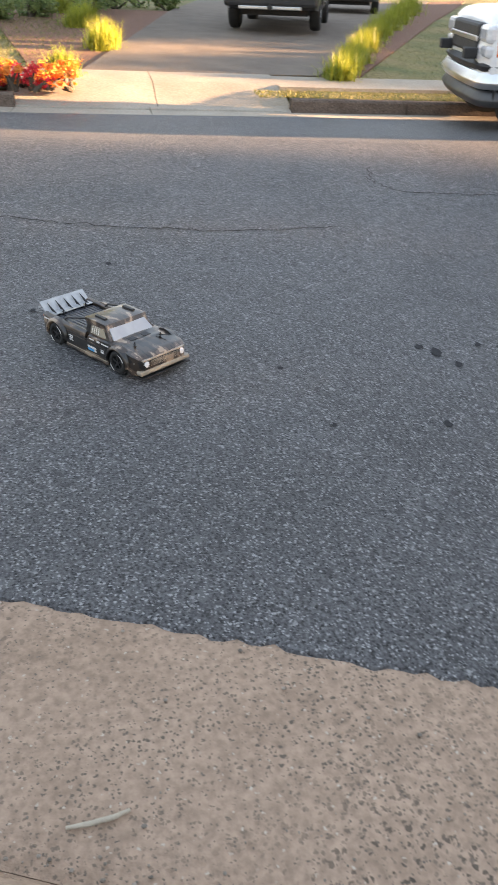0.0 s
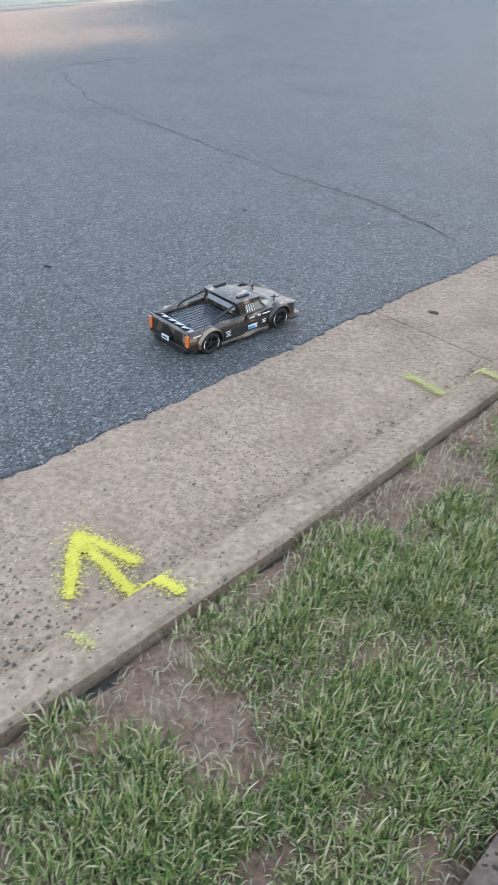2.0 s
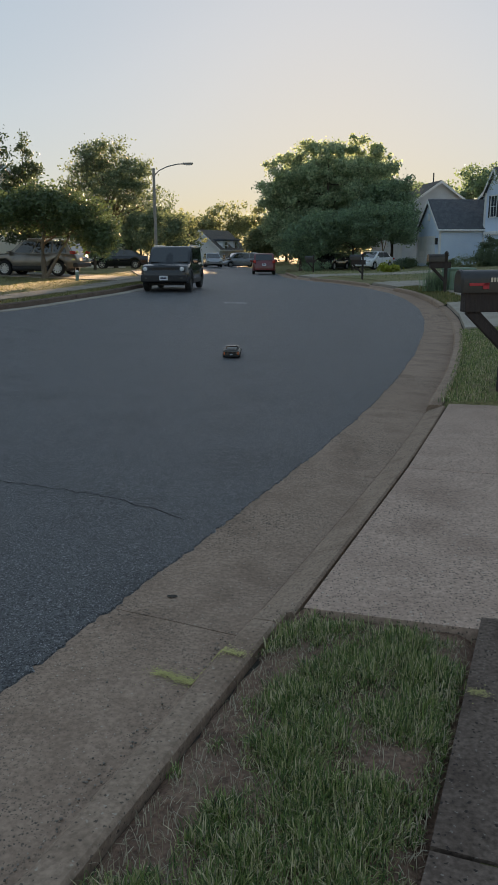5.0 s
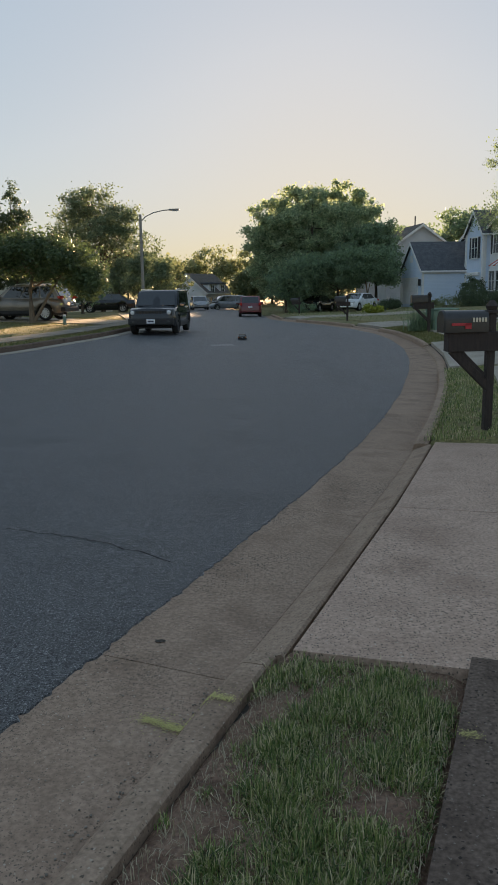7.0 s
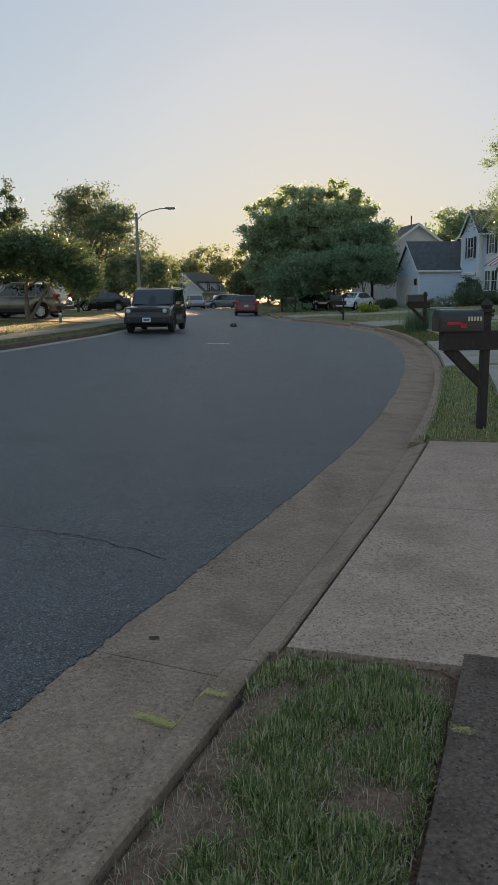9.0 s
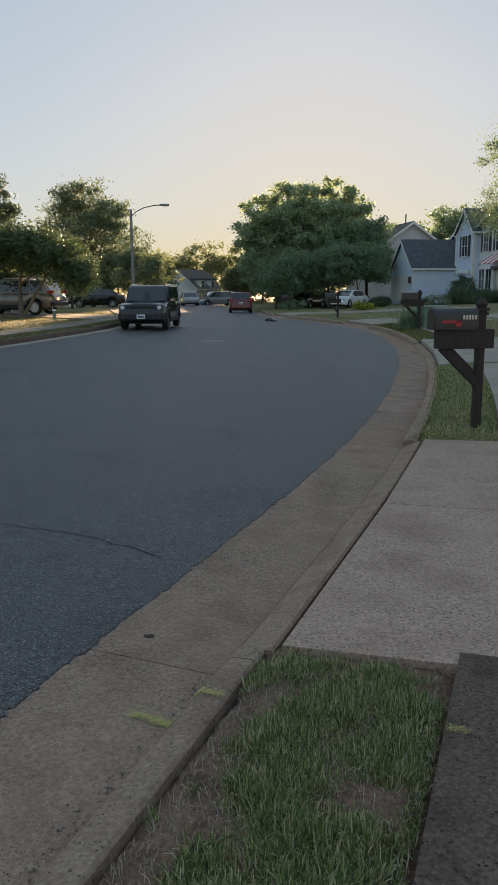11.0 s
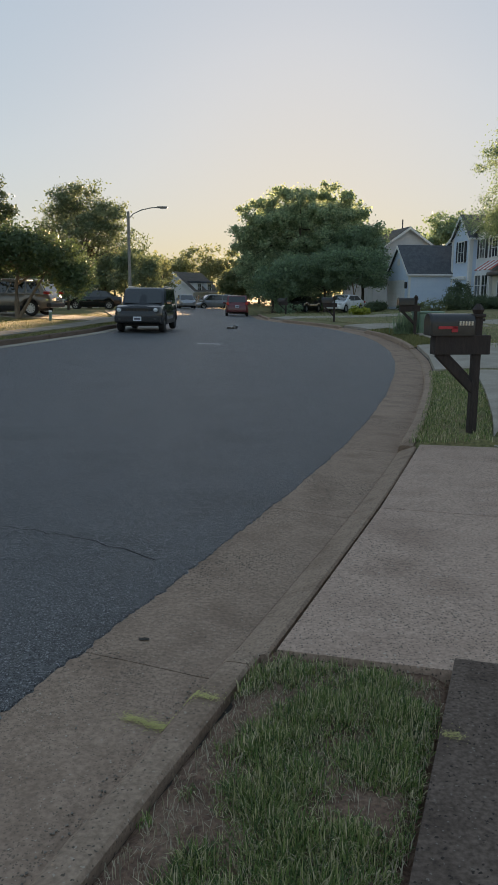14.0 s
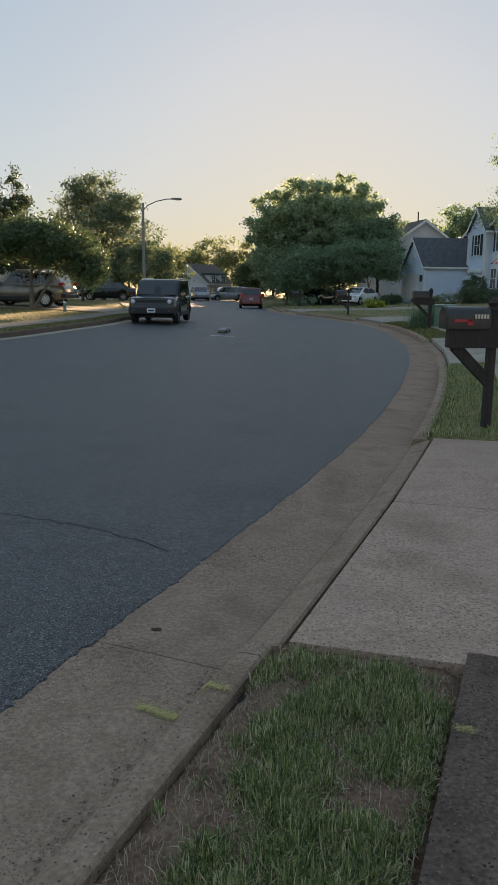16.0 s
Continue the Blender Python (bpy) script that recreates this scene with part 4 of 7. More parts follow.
def build_rc():
    c = empty("toy_pickup", pose(0, 0, 0), "camouflage brown radio controlled pickup truck driving on the asphalt", "toy car")
    R, wb = 0.049, 0.41
    bm = car_shell(0.665, 0.276, wb, R, 0.018, [(-0.333, 0.074), (-0.03, 0.074), (-0.015, 0.108), (0.12, 0.112), (0.2, 0.108), (0.29, 0.099), (0.325, 0.088), (0.333, 0.07)], 0.07, -0.23, 1.2, 0.009, shoulder=0.9, crown=0.004, start=-0.04)
    bmesh.ops.translate(bm, vec=(0.025, 0, 0), verts=bm.verts)
    body = sharp(part("body", bm, CAMO, c), 38)
    for s in (1, -1):
        # bed walls with a rounded rail
        rings = []
        for x in np.linspace(-0.308, -0.008, 34):
            zb = 0.02 + 0.02 * max(0.0, (-x - 0.27) / 0.04)
            if abs(x + 0.205) < R * 1.2:
                zb = max(zb, R + math.sqrt((R * 1.2) ** 2 - (x + 0.205) ** 2) * 0.96)
            zb = min(zb, 0.1)
            tuck = 0.006 * max(0.0, (-x - 0.29) / 0.02)
            rings.append([(x, s * (y - tuck), z) for y, z in ((0.106, zb), (0.106, 0.108), (0.110, 0.114), (0.120, 0.117), (0.129, 0.114), (0.134, 0.107), (0.138, (0.1 + zb) / 2), (0.136, zb))])
        sharp(part("bed_wall", loft(rings), CAMO, c), 40)
        for x in (-0.205, 0.205):
            rings = []
            for k in range(17):
                a = math.pi * (k / 16 * 1.06 - 0.03)
                ring = []
                for rr, y in ((0.054, 0.118), (0.0565, 0.145), (0.060, 0.151), (0.066, 0.150), (0.071, 0.143), (0.075, 0.118)):
                    ring.append((x + rr * math.cos(a), s * y, R + rr * math.sin(a) * 0.96))
                rings.append(ring)
            sharp(part("wheel_arch", loft(rings), CAMO, c), 50)
        part("door_panel", boxed((-0.125, s * 0.1375 - 0.001, 0.038), (0.13, s * 0.1375 + 0.0015, 0.079), 0.0008), RC_PANEL, c)
        part("shoulder_strip", boxed((-0.14, s * 0.1365 - 0.001, 0.085), (0.135, s * 0.1365 + 0.002, 0.089), 0.0008), RC_BLACK, c)
        part("side_skirt", boxed((-0.142, s * 0.132 - 0.008, 0.012), (0.142, s * 0.132 + 0.013, 0.024), 0.003), CAMO, c)
        part("skirt_line", boxed((-0.14, s * 0.1385 - 0.001, 0.026), (0.14, s * 0.1385 + 0.002, 0.029), 0.0006), RC_TAN, c)
        # roll bars from the cab to the bed rails
        bm = bmesh.new()
        rod(bm, (-0.012, s * 0.094, 0.163), (-0.155, s * 0.109, 0.13), 0.0045, seg=10)
        rod(bm, (-0.155, s * 0.109, 0.13), (-0.178, s * 0.112, 0.112), 0.0045, seg=10)
        part("roll_bar", bm, RC_BLACK, c)
        # stickers as plain shapes
        z = 0.0
        for x0, x1, z0, z1, mat in ((0.012, 0.066, 0.058, 0.066, RC_WHITE), (0.012, 0.025, 0.046, 0.055, RC_BLUE), (0.027, 0.039, 0.046, 0.055, RC_BLUE), (0.041, 0.053, 0.046, 0.055, RC_BLUE), (0.055, 0.066, 0.046, 0.055, RC_WHITE), (-0.12, -0.09, 0.07, 0.0735, RC_WHITE), (-0.115, -0.092, 0.062, 0.0645, RC_WHITE), (-0.112, -0.095, 0.056, 0.0585, RC_WHITE), (-0.116, -0.088, 0.05, 0.0525, RC_WHITE), (0.096, 0.118, 0.068, 0.071, RC_WHITE), (0.098, 0.116, 0.056, 0.064, RC_WHITE)):
            part("sticker", boxed((x0, s * 0.1395 - 0.001, z0), (x1, s * 0.1395 + 0.001, z1)), mat, c)
        for x0, x1, z0, z1 in ((0.07, 0.088, 0.0925, 0.1005), (0.02, 0.05, 0.094, 0.0985), (0.098, 0.15, 0.0935, 0.0985), (-0.295, -0.25, 0.095, 0.1)):
            part("sticker", boxed((x0, s * 0.1345 - 0.002, z0), (x1, s * 0.1345 + 0.0025, z1)), RC_WHITE, c)
        for k in range(3):
            part("sticker", boxed((0.285, s * 0.131 - 0.003, 0.046 + k * 0.012), (0.312, s * 0.131 + 0.003, 0.051 + k * 0.012)), RC_WHITE, c)
            part("sticker", boxed((-0.292, s * 0.131 - 0.003, 0.05 + k * 0.011), (-0.272, s * 0.131 + 0.004, 0.055 + k * 0.011)), RC_WHITE, c)
        # lamps
        lamp = lathe([(0.0005, 0.006), (0.010, 0.005), (0.014, 0.0), (0.014, -0.004)], 16)
        bmesh.ops.transform(lamp, matrix=Matrix.Translation((0.354, s * 0.095, 0.068)) @ Matrix.Rotation(radians(-90), 4, "Z"), verts=lamp.verts)
        part("headlamp", lamp, CLEAR_LENS, c)
        part("tail_lamp", boxed((-0.318, s * 0.118 - 0.008, 0.052), (-0.302, s * 0.118 + 0.011, 0.104), 0.003), AMBER_LENS, c, "tall orange tail lamp")
        part("roof_vent", boxed((-0.002, s * 0.074 - 0.008, 0.168), (0.064, s * 0.074 + 0.008, 0.1795), 0.002), RC_BLACK, c, "black ribbed roof vent")
        bm = bmesh.new()
        rod(bm, (0.235, s * 0.07, 0.1), (0.235, s * 0.07, 0.128), 0.0028)
        rod(bm, (0.225, s * 0.07, 0.117), (0.262, s * 0.084, 0.12), 0.0018)
        rod(bm, (0.222, s * 0.058, 0.115), (0.245, s * 0.074, 0.119), 0.0018)
        part("hood_pin", bm, RC_BLACK, c)
        bm = bmesh.new()
        rod(bm, (-0.255, s * 0.06, 0.095), (-0.255, s * 0.06, 0.122), 0.0028)
        rod(bm, (-0.27, s * 0.06, 0.112), (-0.235, s * 0.068, 0.114), 0.0018)
        rod(bm, (-0.262, s * 0.05, 0.108), (-0.225, s * 0.042, 0.11), 0.0018)
        part("bed_pin", bm, RC_BLACK, c)
        part("hood_vent", boxed((0.16, s * 0.035 - 0.018, 0.1105), (0.195, s * 0.035 + 0.018, 0.1155), 0.001), RC_BLACK, c)
    # cab
    sharp(part("cab", cabin_shell((-0.022, 0.148), (-0.016, 0.078), 0.104, 0.173, 0.122, 0.098, 0.0005), CAMO, c), 42)
    part("windscreen", pane([(0.146, -0.106, 0.111), (0.146, 0.106, 0.111), (0.09, 0.09, 0.163), (0.09, -0.09, 0.163)], 0.003), RC_PALE, c, "windscreen coloured pale for its sky reflection")
    part("rear_window", pane([(-0.023, 0.088, 0.124), (-0.023, -0.088, 0.124), (-0.019, -0.082, 0.155), (-0.019, 0.082, 0.155)], 0.005), RC_PALE, c)
    for s in (1, -1):
        q = [(0.012, s * 0.119, 0.115), (0.118, s * 0.1185, 0.115), (0.082, s * 0.1035, 0.157), (0.012, s * 0.1035, 0.157)]
        w = part("side_window", pane(q if s < 0 else q[::-1], 0.0025), RC_SIDE, c)
        for k in range(4):
            bm = bmesh.new()
            rod(bm, (0.022 + k * 0.014, s * 0.1205, 0.118), (0.022 + k * 0.012, s * 0.1068, 0.153), 0.0012, seg=5)
            part("window_net", bm, RC_WHITE, w)
    # bed floor with ribs
    part("bed_floor", boxed((-0.305, -0.106, 0.085), (-0.02, 0.106, 0.097), 0.001), RC_BED, c)
    for k in range(11):
        part("bed_rib", boxed((-0.295, -0.096 + k * 0.0185, 0.096), (-0.028, -0.088 + k * 0.0185, 0.0995), 0.0012), RC_BED, c)
    part("tailgate", boxed((-0.314, -0.108, 0.05), (-0.3, 0.108, 0.108), 0.003), CAMO, c)
    part("rear_bumper", boxed((-0.32, -0.126, 0.034), (-0.3, 0.126, 0.047), 0.005), RC_BLACK, c)
    part("diffuser", boxed((-0.312, -0.1, 0.012), (-0.27, 0.1, 0.027), 0.003), RC_BLACK, c)
    p = part("rear_plate", boxed((-0.335, -0.022, 0.05), (-0.33, 0.022, 0.07), 0.0008), PLATE, c)
    part("plate_bracket", boxed((-0.331, -0.02, 0.046), (-0.312, 0.02, 0.066)), RC_BLACK, c)
    part("bar", boxed((-0.3362, -0.014, 0.057), (-0.335, 0.014, 0.063)), INK, p)
    # wing
    bm = bmesh.new()
    m = Matrix.Translation((-0.304, 0, 0.106)) @ Matrix.Rotation(radians(42), 4, "Y")
    box(bm, (-0.062, -0.118, -0.0012), (0.004, 0.118, 0.0012), 0.0006, m)
    wing = part("wing", bm, RC_WING, c, "pale smoked wing plate")
    for k in range(5):
        y = -0.088 + k * 0.044
        f = bmesh.new()
        vs = [f.verts.new(v) for v in ((-0.262, y - 0.001, 0.107), (-0.30, y - 0.001, 0.107), (-0.335, y - 0.001, 0.14), (-0.262, y + 0.001, 0.107), (-0.30, y + 0.001, 0.107), (-0.335, y + 0.001, 0.14))]
        f.faces.new(vs[:3]), f.faces.new(vs[5:2:-1])
        for a, b in ((0, 1), (1, 2), (2, 0)):
            f.faces.new((vs[a], vs[b], vs[b + 3], vs[a + 3]))
        bmesh.ops.recalc_face_normals(f, faces=f.faces)
        part("wing_rib", f, RC_BLACK, wing)
    part("bed_lip", boxed((-0.312, -0.112, 0.104), (-0.262, 0.112, 0.109), 0.0015), RC_WING, c)
    # nose
    part("grille", boxed((0.338, -0.078, 0.055), (0.357, 0.078, 0.082), 0.002), RC_BLACK, c)
    for k in range(5):
        part("grille_bar", boxed((0.355, -0.075, 0.058 + k * 0.005), (0.3585, 0.075, 0.0598 + k * 0.005)), RC_TAN, c)
    part("front_bumper", boxed((0.325, -0.134, 0.028), (0.366, 0.134, 0.046), 0.006), RC_TAN, c, "scuffed tan front bumper")
    part("splitter", boxed((0.30, -0.132, 0.012), (0.369, 0.132, 0.018), 0.002), RC_BLACK, c)
    part("hood_edge", boxed((0.342, -0.115, 0.083), (0.356, 0.115, 0.09), 0.003), RC_TAN, c)
    part("chassis", boxed((-0.29, -0.1, 0.012), (0.32, 0.1, 0.05)), RC_BLACK, c)
    # a short blunt nose
    for ob in c.children:
        for v in ob.data.vertices:
            if v.co.x > 0.265:
                v.co.x = 0.265 + (v.co.x - 0.265) * 0.78
    wheels = []
    for x in (-0.205, 0.205):
        for s in (1, -1):
            w = wheel_thing(c, x, s * 0.124, R, 0.046, 5, RC_BLACK)
            for k in range(2):
                rings = []
                for i in range(9):
                    a = k * math.pi + 0.35 + i * 0.1
                    rings.append([(math.cos(a) * rr, s * yy, math.sin(a) * rr) for rr, yy in ((R * 0.8, 0.0228), (R * 0.87, 0.0228), (R * 0.87, 0.0238), (R * 0.8, 0.0238))])
                part("tyre_lettering", loft(rings), RC_WHITE, w, "white sidewall band")
            wheels.append((w, x, s * 0.124, R))
    return c, wheels


RC_PATH = [
    (0.0, -3.85, -0.28, 36), (0.2, -3.59, 0.03, 40), (0.5, -3.14, 0.49, 43), (0.8, -2.69, 0.94, 44), (1.0, -2.39, 1.23, 43), (1.2, -2.10, 1.51, 44),
    (1.5, -1.71, 1.955, 53), (1.7, -1.54, 2.285, 62), (2.0, -1.33, 2.77, 66), (2.2, -1.205, 3.09, 67), (2.5, -1.04, 3.5, 70), (3.0, -0.86, 4.1, 75), (3.5, -0.785, 5.05, 82), (4.0, -0.75, 6.87, 89),
    (5.0, -0.76, 13.2, 90), (6.3, -0.75, 22.6, 90), (6.5, -0.75, 24.1, 90), (7.0, -0.70, 27.0, 90), (7.5, -0.70, 29.4, 91), (8.0, -0.80, 31.7, 93), (8.5, -0.97, 33.8, 94), (9.0, -1.13, 35.3, 94),
    (9.2, -1.17, 35.9, 92), (9.7, -1.05, 37.7, 78), (10.2, -0.5, 39.2, 48), (10.6, 0.2, 39.7, 4), (11.0, 0.95, 39.2, -46), (11.3, 1.2, 38.3, -78), (11.6, 1.22, 38.0, -92), (12.0, 1.18, 37.8, -106), (12.5, 0.86, 37.4, -124),
    (13.0, 0.31, 36.2, -124), (13.5, -0.25, 35.1, -122), (14.0, -0.72, 33.6, -110), (14.5, -0.97, 32.2, -96), (15.0, -0.92, 30.5, -89), (15.5, -0.95, 28.3, -96), (15.8, -1.18, 26.8, -102), (16.0, -1.3, 25.85, -103),
]
rc, rc_wheels = build_rc()


# ---- trees, hedges and plants
BARK = material("tree_bark", [(0.05, 0.04, 0.03), (0.12, 0.095, 0.07)], 6, 0.95, 1.0, 25, stretch=(3, 3, 0.6))
PALE_BARK = material("pale_bark", [(0.16, 0.12, 0.085), (0.26, 0.2, 0.14)], 6, 0.95, 0.8, 25, stretch=(3, 3, 0.6))
# high dull and gain in LEAF_BIG and LEAF_DARK put evening haze into the colour
LEAF_BIG = leaf_material("hazed_broad_leaf_green", [(0.058, 0.104, 0.031), (0.098, 0.160, 0.046), (0.146, 0.206, 0.063), (0.2, 0.235, 0.085)], through_light=0.46, dull=0.5, gain=2.4)
LEAF_SLENDER = leaf_material("slender_tree_green", [(0.05, 0.085, 0.03), (0.085, 0.13, 0.042), (0.13, 0.175, 0.056)], through_light=0.3, dull=0.4, gain=1.6)
LEAF_DARK = leaf_material("hazed_dark_leaf_green", [(0.031, 0.061, 0.024), (0.051, 0.093, 0.034), (0.076, 0.128, 0.037)], through_light=0.35, dull=0.45, gain=3.1)
LEAF_WARM = leaf_material("sunlit_leaf_green", [(0.050, 0.088, 0.018), (0.094, 0.144, 0.027), (0.150, 0.181, 0.035)])
LEAF_FAR = leaf_material("far_leaf_green", [(0.070, 0.098, 0.035), (0.119, 0.147, 0.049), (0.168, 0.182, 0.063)])
LEAF_DOGWOOD = leaf_material("dogwood_leaf_green", [(0.03, 0.055, 0.018), (0.05, 0.085, 0.024), (0.08, 0.12, 0.03)], through_light=0.25)
NEEDLE = leaf_material("conifer_needles", [(0.027, 0.051, 0.021), (0.045, 0.075, 0.027), (0.075, 0.105, 0.033)], through_light=0.2)
GRASS_MAT = leaf_material("grass_blades", [(0.022, 0.042, 0.011), (0.05, 0.085, 0.021), (0.085, 0.128, 0.03), (0.125, 0.165, 0.042), (0.18, 0.195, 0.06), (0.3, 0.265, 0.14), (0.42, 0.36, 0.23)], 0.6, 0.25, 0.04, 1.55)
STRAW = leaf_material("bleached_straw", [(0.26, 0.21, 0.13), (0.36, 0.3, 0.2), (0.46, 0.4, 0.29), (0.16, 0.13, 0.08)], 0.7, 0.2, 0.0, 1.0)
DRY_GRASS = leaf_material("dry_grass_blades", [(0.07, 0.1, 0.025), (0.11, 0.13, 0.035), (0.2, 0.18, 0.065), (0.32, 0.27, 0.12)], 0.7, 0.3, 0.0, 0.95)
SEDGE = leaf_material("yellow_green_sedge", [(0.16, 0.2, 0.02), (0.26, 0.29, 0.03), (0.36, 0.36, 0.05)], 0.5, 0.35, 0.0, 1.0)
FLOWER_RED = leaf_material("red_flowers", [(0.45, 0.02, 0.03), (0.65, 0.04, 0.06)], 0.6, 0.3, 0.0, 1.0)
FLOWER_ORANGE = leaf_material("orange_flowers", [(0.6, 0.17, 0.03), (0.75, 0.3, 0.05)], 0.6, 0.3, 0.0, 1.0)


def leaf_cloud(name, centres, mat, parent, size, seed, aspect=0.55, flat=0.0):
    """Many small leaves, one quad bent along its rib each, at the given points."""
    rng = np.random.default_rng(seed)
    n = len(centres)
    a = rng.normal(size=(n, 3))
    a[:, 2] *= 1 - flat
    a /= np.linalg.norm(a, axis=1)[:, None]
    b = np.cross(a, rng.normal(size=(n, 3)))
    b /= np.linalg.norm(b, axis=1)[:, None]
    s = size * rng.uniform(0.6, 1.35, n)[:, None]
    tip, side = a * s, b * s * aspect
    v = np.empty((n, 4, 3))
    v[:, 0], v[:, 1], v[:, 2], v[:, 3] = centres - tip * 0.5, centres + side * 0.5, centres + tip * 0.5, centres - side * 0.5
    me = bpy.data.meshes.new(name)
    me.vertices.add(4 * n), me.loops.add(4 * n), me.polygons.add(n)
    me.vertices.foreach_set("co", v.ravel())
    me.loops.foreach_set("vertex_index", np.arange(4 * n))
    me.polygons.foreach_set("loop_start", np.arange(0, 4 * n, 4))
    me.update(), me.validate()
    me.materials.append(mat)
    ob = new(name, me)
    ob.parent = parent
    return ob


def crown_points(blobs, count, seed, clump=0.35, shell=0.55, clumps=None):
    """Leaf places: clumps spread through ellipsoids (x, y, z, rx, ry, rz), thicker towards the outside."""
    rng = np.random.default_rng(seed)
    blobs = np.array(blobs, float)
    vol = np.prod(blobs[:, 3:], axis=1) ** (2 / 3)
    k = clumps or max(12, count // 70)
    pick = rng.choice(len(blobs), k, p=vol / vol.sum())
    d = rng.normal(size=(k, 3))
    d /= np.linalg.norm(d, axis=1)[:, None]
    r = shell + (1 - shell) * rng.random(k) ** 0.7
    c = blobs[pick, :3] + d * blobs[pick, 3:] * r[:, None]
    w = rng.integers(0, k, count)
    spread = clump * rng.uniform(0.6, 1.3, k)
    return c[w] + rng.normal(size=(count, 3)) * spread[w][:, None] * np.array([1, 1, 0.7]), c


def limb_mesh(paths):
    """Tapered limbs through lists of (point, radius)."""
    bm = bmesh.new()
    for path in paths:
        rings = []
        for i, (p, r) in enumerate(path):
            p = Vector(p)
            a = Vector(path[max(0, i - 1)][0])
            b = Vector(path[min(len(path) - 1, i + 1)][0])
            q = (b - a).to_track_quat("Z", "Y")
            rings.append([bm.verts.new(p + q @ Vector((math.cos(2 * math.pi * k / 7) * r, math.sin(2 * math.pi * k / 7) * r, 0))) for k in range(7)])
        for u, w in zip(rings[:-1], rings[1:]):
            for k in range(7):
                bm.faces.new((u[k], u[(k + 1) % 7], w[(k + 1) % 7], w[k]))
        bm.faces.new(rings[-1])
    bmesh.ops.recalc_face_normals(bm, faces=bm.faces)
    return bm


def tree(x, y, label, trunk_h, trunk_r, blobs, count, leaf, mat, seed, clump=0.35, shell=0.5, bark=BARK, name="tree", limbs=14, sink=0.1, lean=(0, 0), clumps=None, flat=0.0):
    """blobs are relative to the trunk's foot."""
    rng = random.Random(seed)
    t = empty(name, pose(x, y, on_ground(x, y) - sink), label, "tree")
    pts, cl = crown_points(blobs, count, seed, clump, shell, clumps)
    fork = Vector((lean[0], lean[1], trunk_h))
    top = max(b[2] + b[5] * 0.6 for b in blobs)
    mid = Vector((sum(b[0] for b in blobs) / len(blobs), sum(b[1] for b in blobs) / len(blobs), top))
    trunk = [((0, 0, 0), trunk_r * 1.35), ((lean[0] * 0.1, lean[1] * 0.1, 0.25), trunk_r * 1.05), (tuple(fork * 0.55), trunk_r * 0.9), (tuple(fork), trunk_r * 0.75), (tuple(fork.lerp(mid, 0.5) + Vector((rng.uniform(-.2, .2), rng.uniform(-.2, .2), 0))), trunk_r * 0.4), (tuple(fork.lerp(mid, 0.86)), trunk_r * 0.08)]
    part("trunk", limb_mesh([trunk]), bark, t, smooth_shade=True)
    chosen = [cl[rng.randrange(len(cl))] for _ in range(limbs)]
    for e in chosen:
        e = Vector(e)
        s0 = rng.uniform(0.0, 0.6)
        a = fork.lerp(mid, s0)
        r0 = trunk_r * (0.42 - 0.3 * s0)
        m = a.lerp(e, 0.5) + Vector((rng.uniform(-.2, .2), rng.uniform(-.2, .2), rng.uniform(0, 0.35)))
        part("limb", limb_mesh([[(tuple(a), r0), (tuple(m), r0 * 0.6), (tuple(e), r0 * 0.15)]]), bark, t, smooth_shade=True)
    tagged(leaf_cloud("crown", pts, mat, t, leaf, seed + 5, flat=flat), kind="stuff")
    return t


def blades(name, pts, mat, parent, length, width, seed, lean=0.5, ang=None):
    """Grass blades at ground points, each tapering and bending over."""
    rng = np.random.default_rng(seed)
    n = len(pts)
    ang = rng.uniform(0, 2 * np.pi, n) if ang is None else ang
    L = length * rng.uniform(0.5, 1.3, n)
    tilt = np.abs(rng.normal(0, lean, n))
    dirn = np.stack([np.cos(ang), np.sin(ang), np.zeros(n)], 1)
    side = np.stack([-np.sin(ang), np.cos(ang), np.zeros(n)], 1) * (width * rng.uniform(0.7, 1.3, n) / 2)[:, None]
    up = np.array([0, 0, 1.0])
    m1 = pts + (dirn * np.sin(tilt * 0.5)[:, None] + up * np.cos(tilt * 0.5)[:, None]) * (L * 0.55)[:, None]
    tip = m1 + (dirn * np.sin(tilt * 1.5)[:, None] + up * np.cos(tilt * 1.5)[:, None]) * (L * 0.5)[:, None]
    v = np.empty((n, 5, 3))
    v[:, 0], v[:, 1], v[:, 2], v[:, 3], v[:, 4] = pts - side, pts + side, m1 + side * 0.75, m1 - side * 0.75, tip
    me = bpy.data.meshes.new(name)
    me.vertices.add(5 * n), me.loops.add(7 * n), me.polygons.add(2 * n)
    me.vertices.foreach_set("co", v.ravel())
    k = np.arange(n)[:, None] * 5
    me.loops.foreach_set("vertex_index", (k + np.array([0, 1, 2, 3, 3, 2, 4])).ravel())
    st = np.empty((n, 2), int)
    st[:, 0], st[:, 1] = np.arange(n) * 7, np.arange(n) * 7 + 4
    me.polygons.foreach_set("loop_start", st.ravel())
    me.update(), me.validate()
    me.materials.append(mat)
    ob = new(name, me)
    ob.parent = parent
    return ob


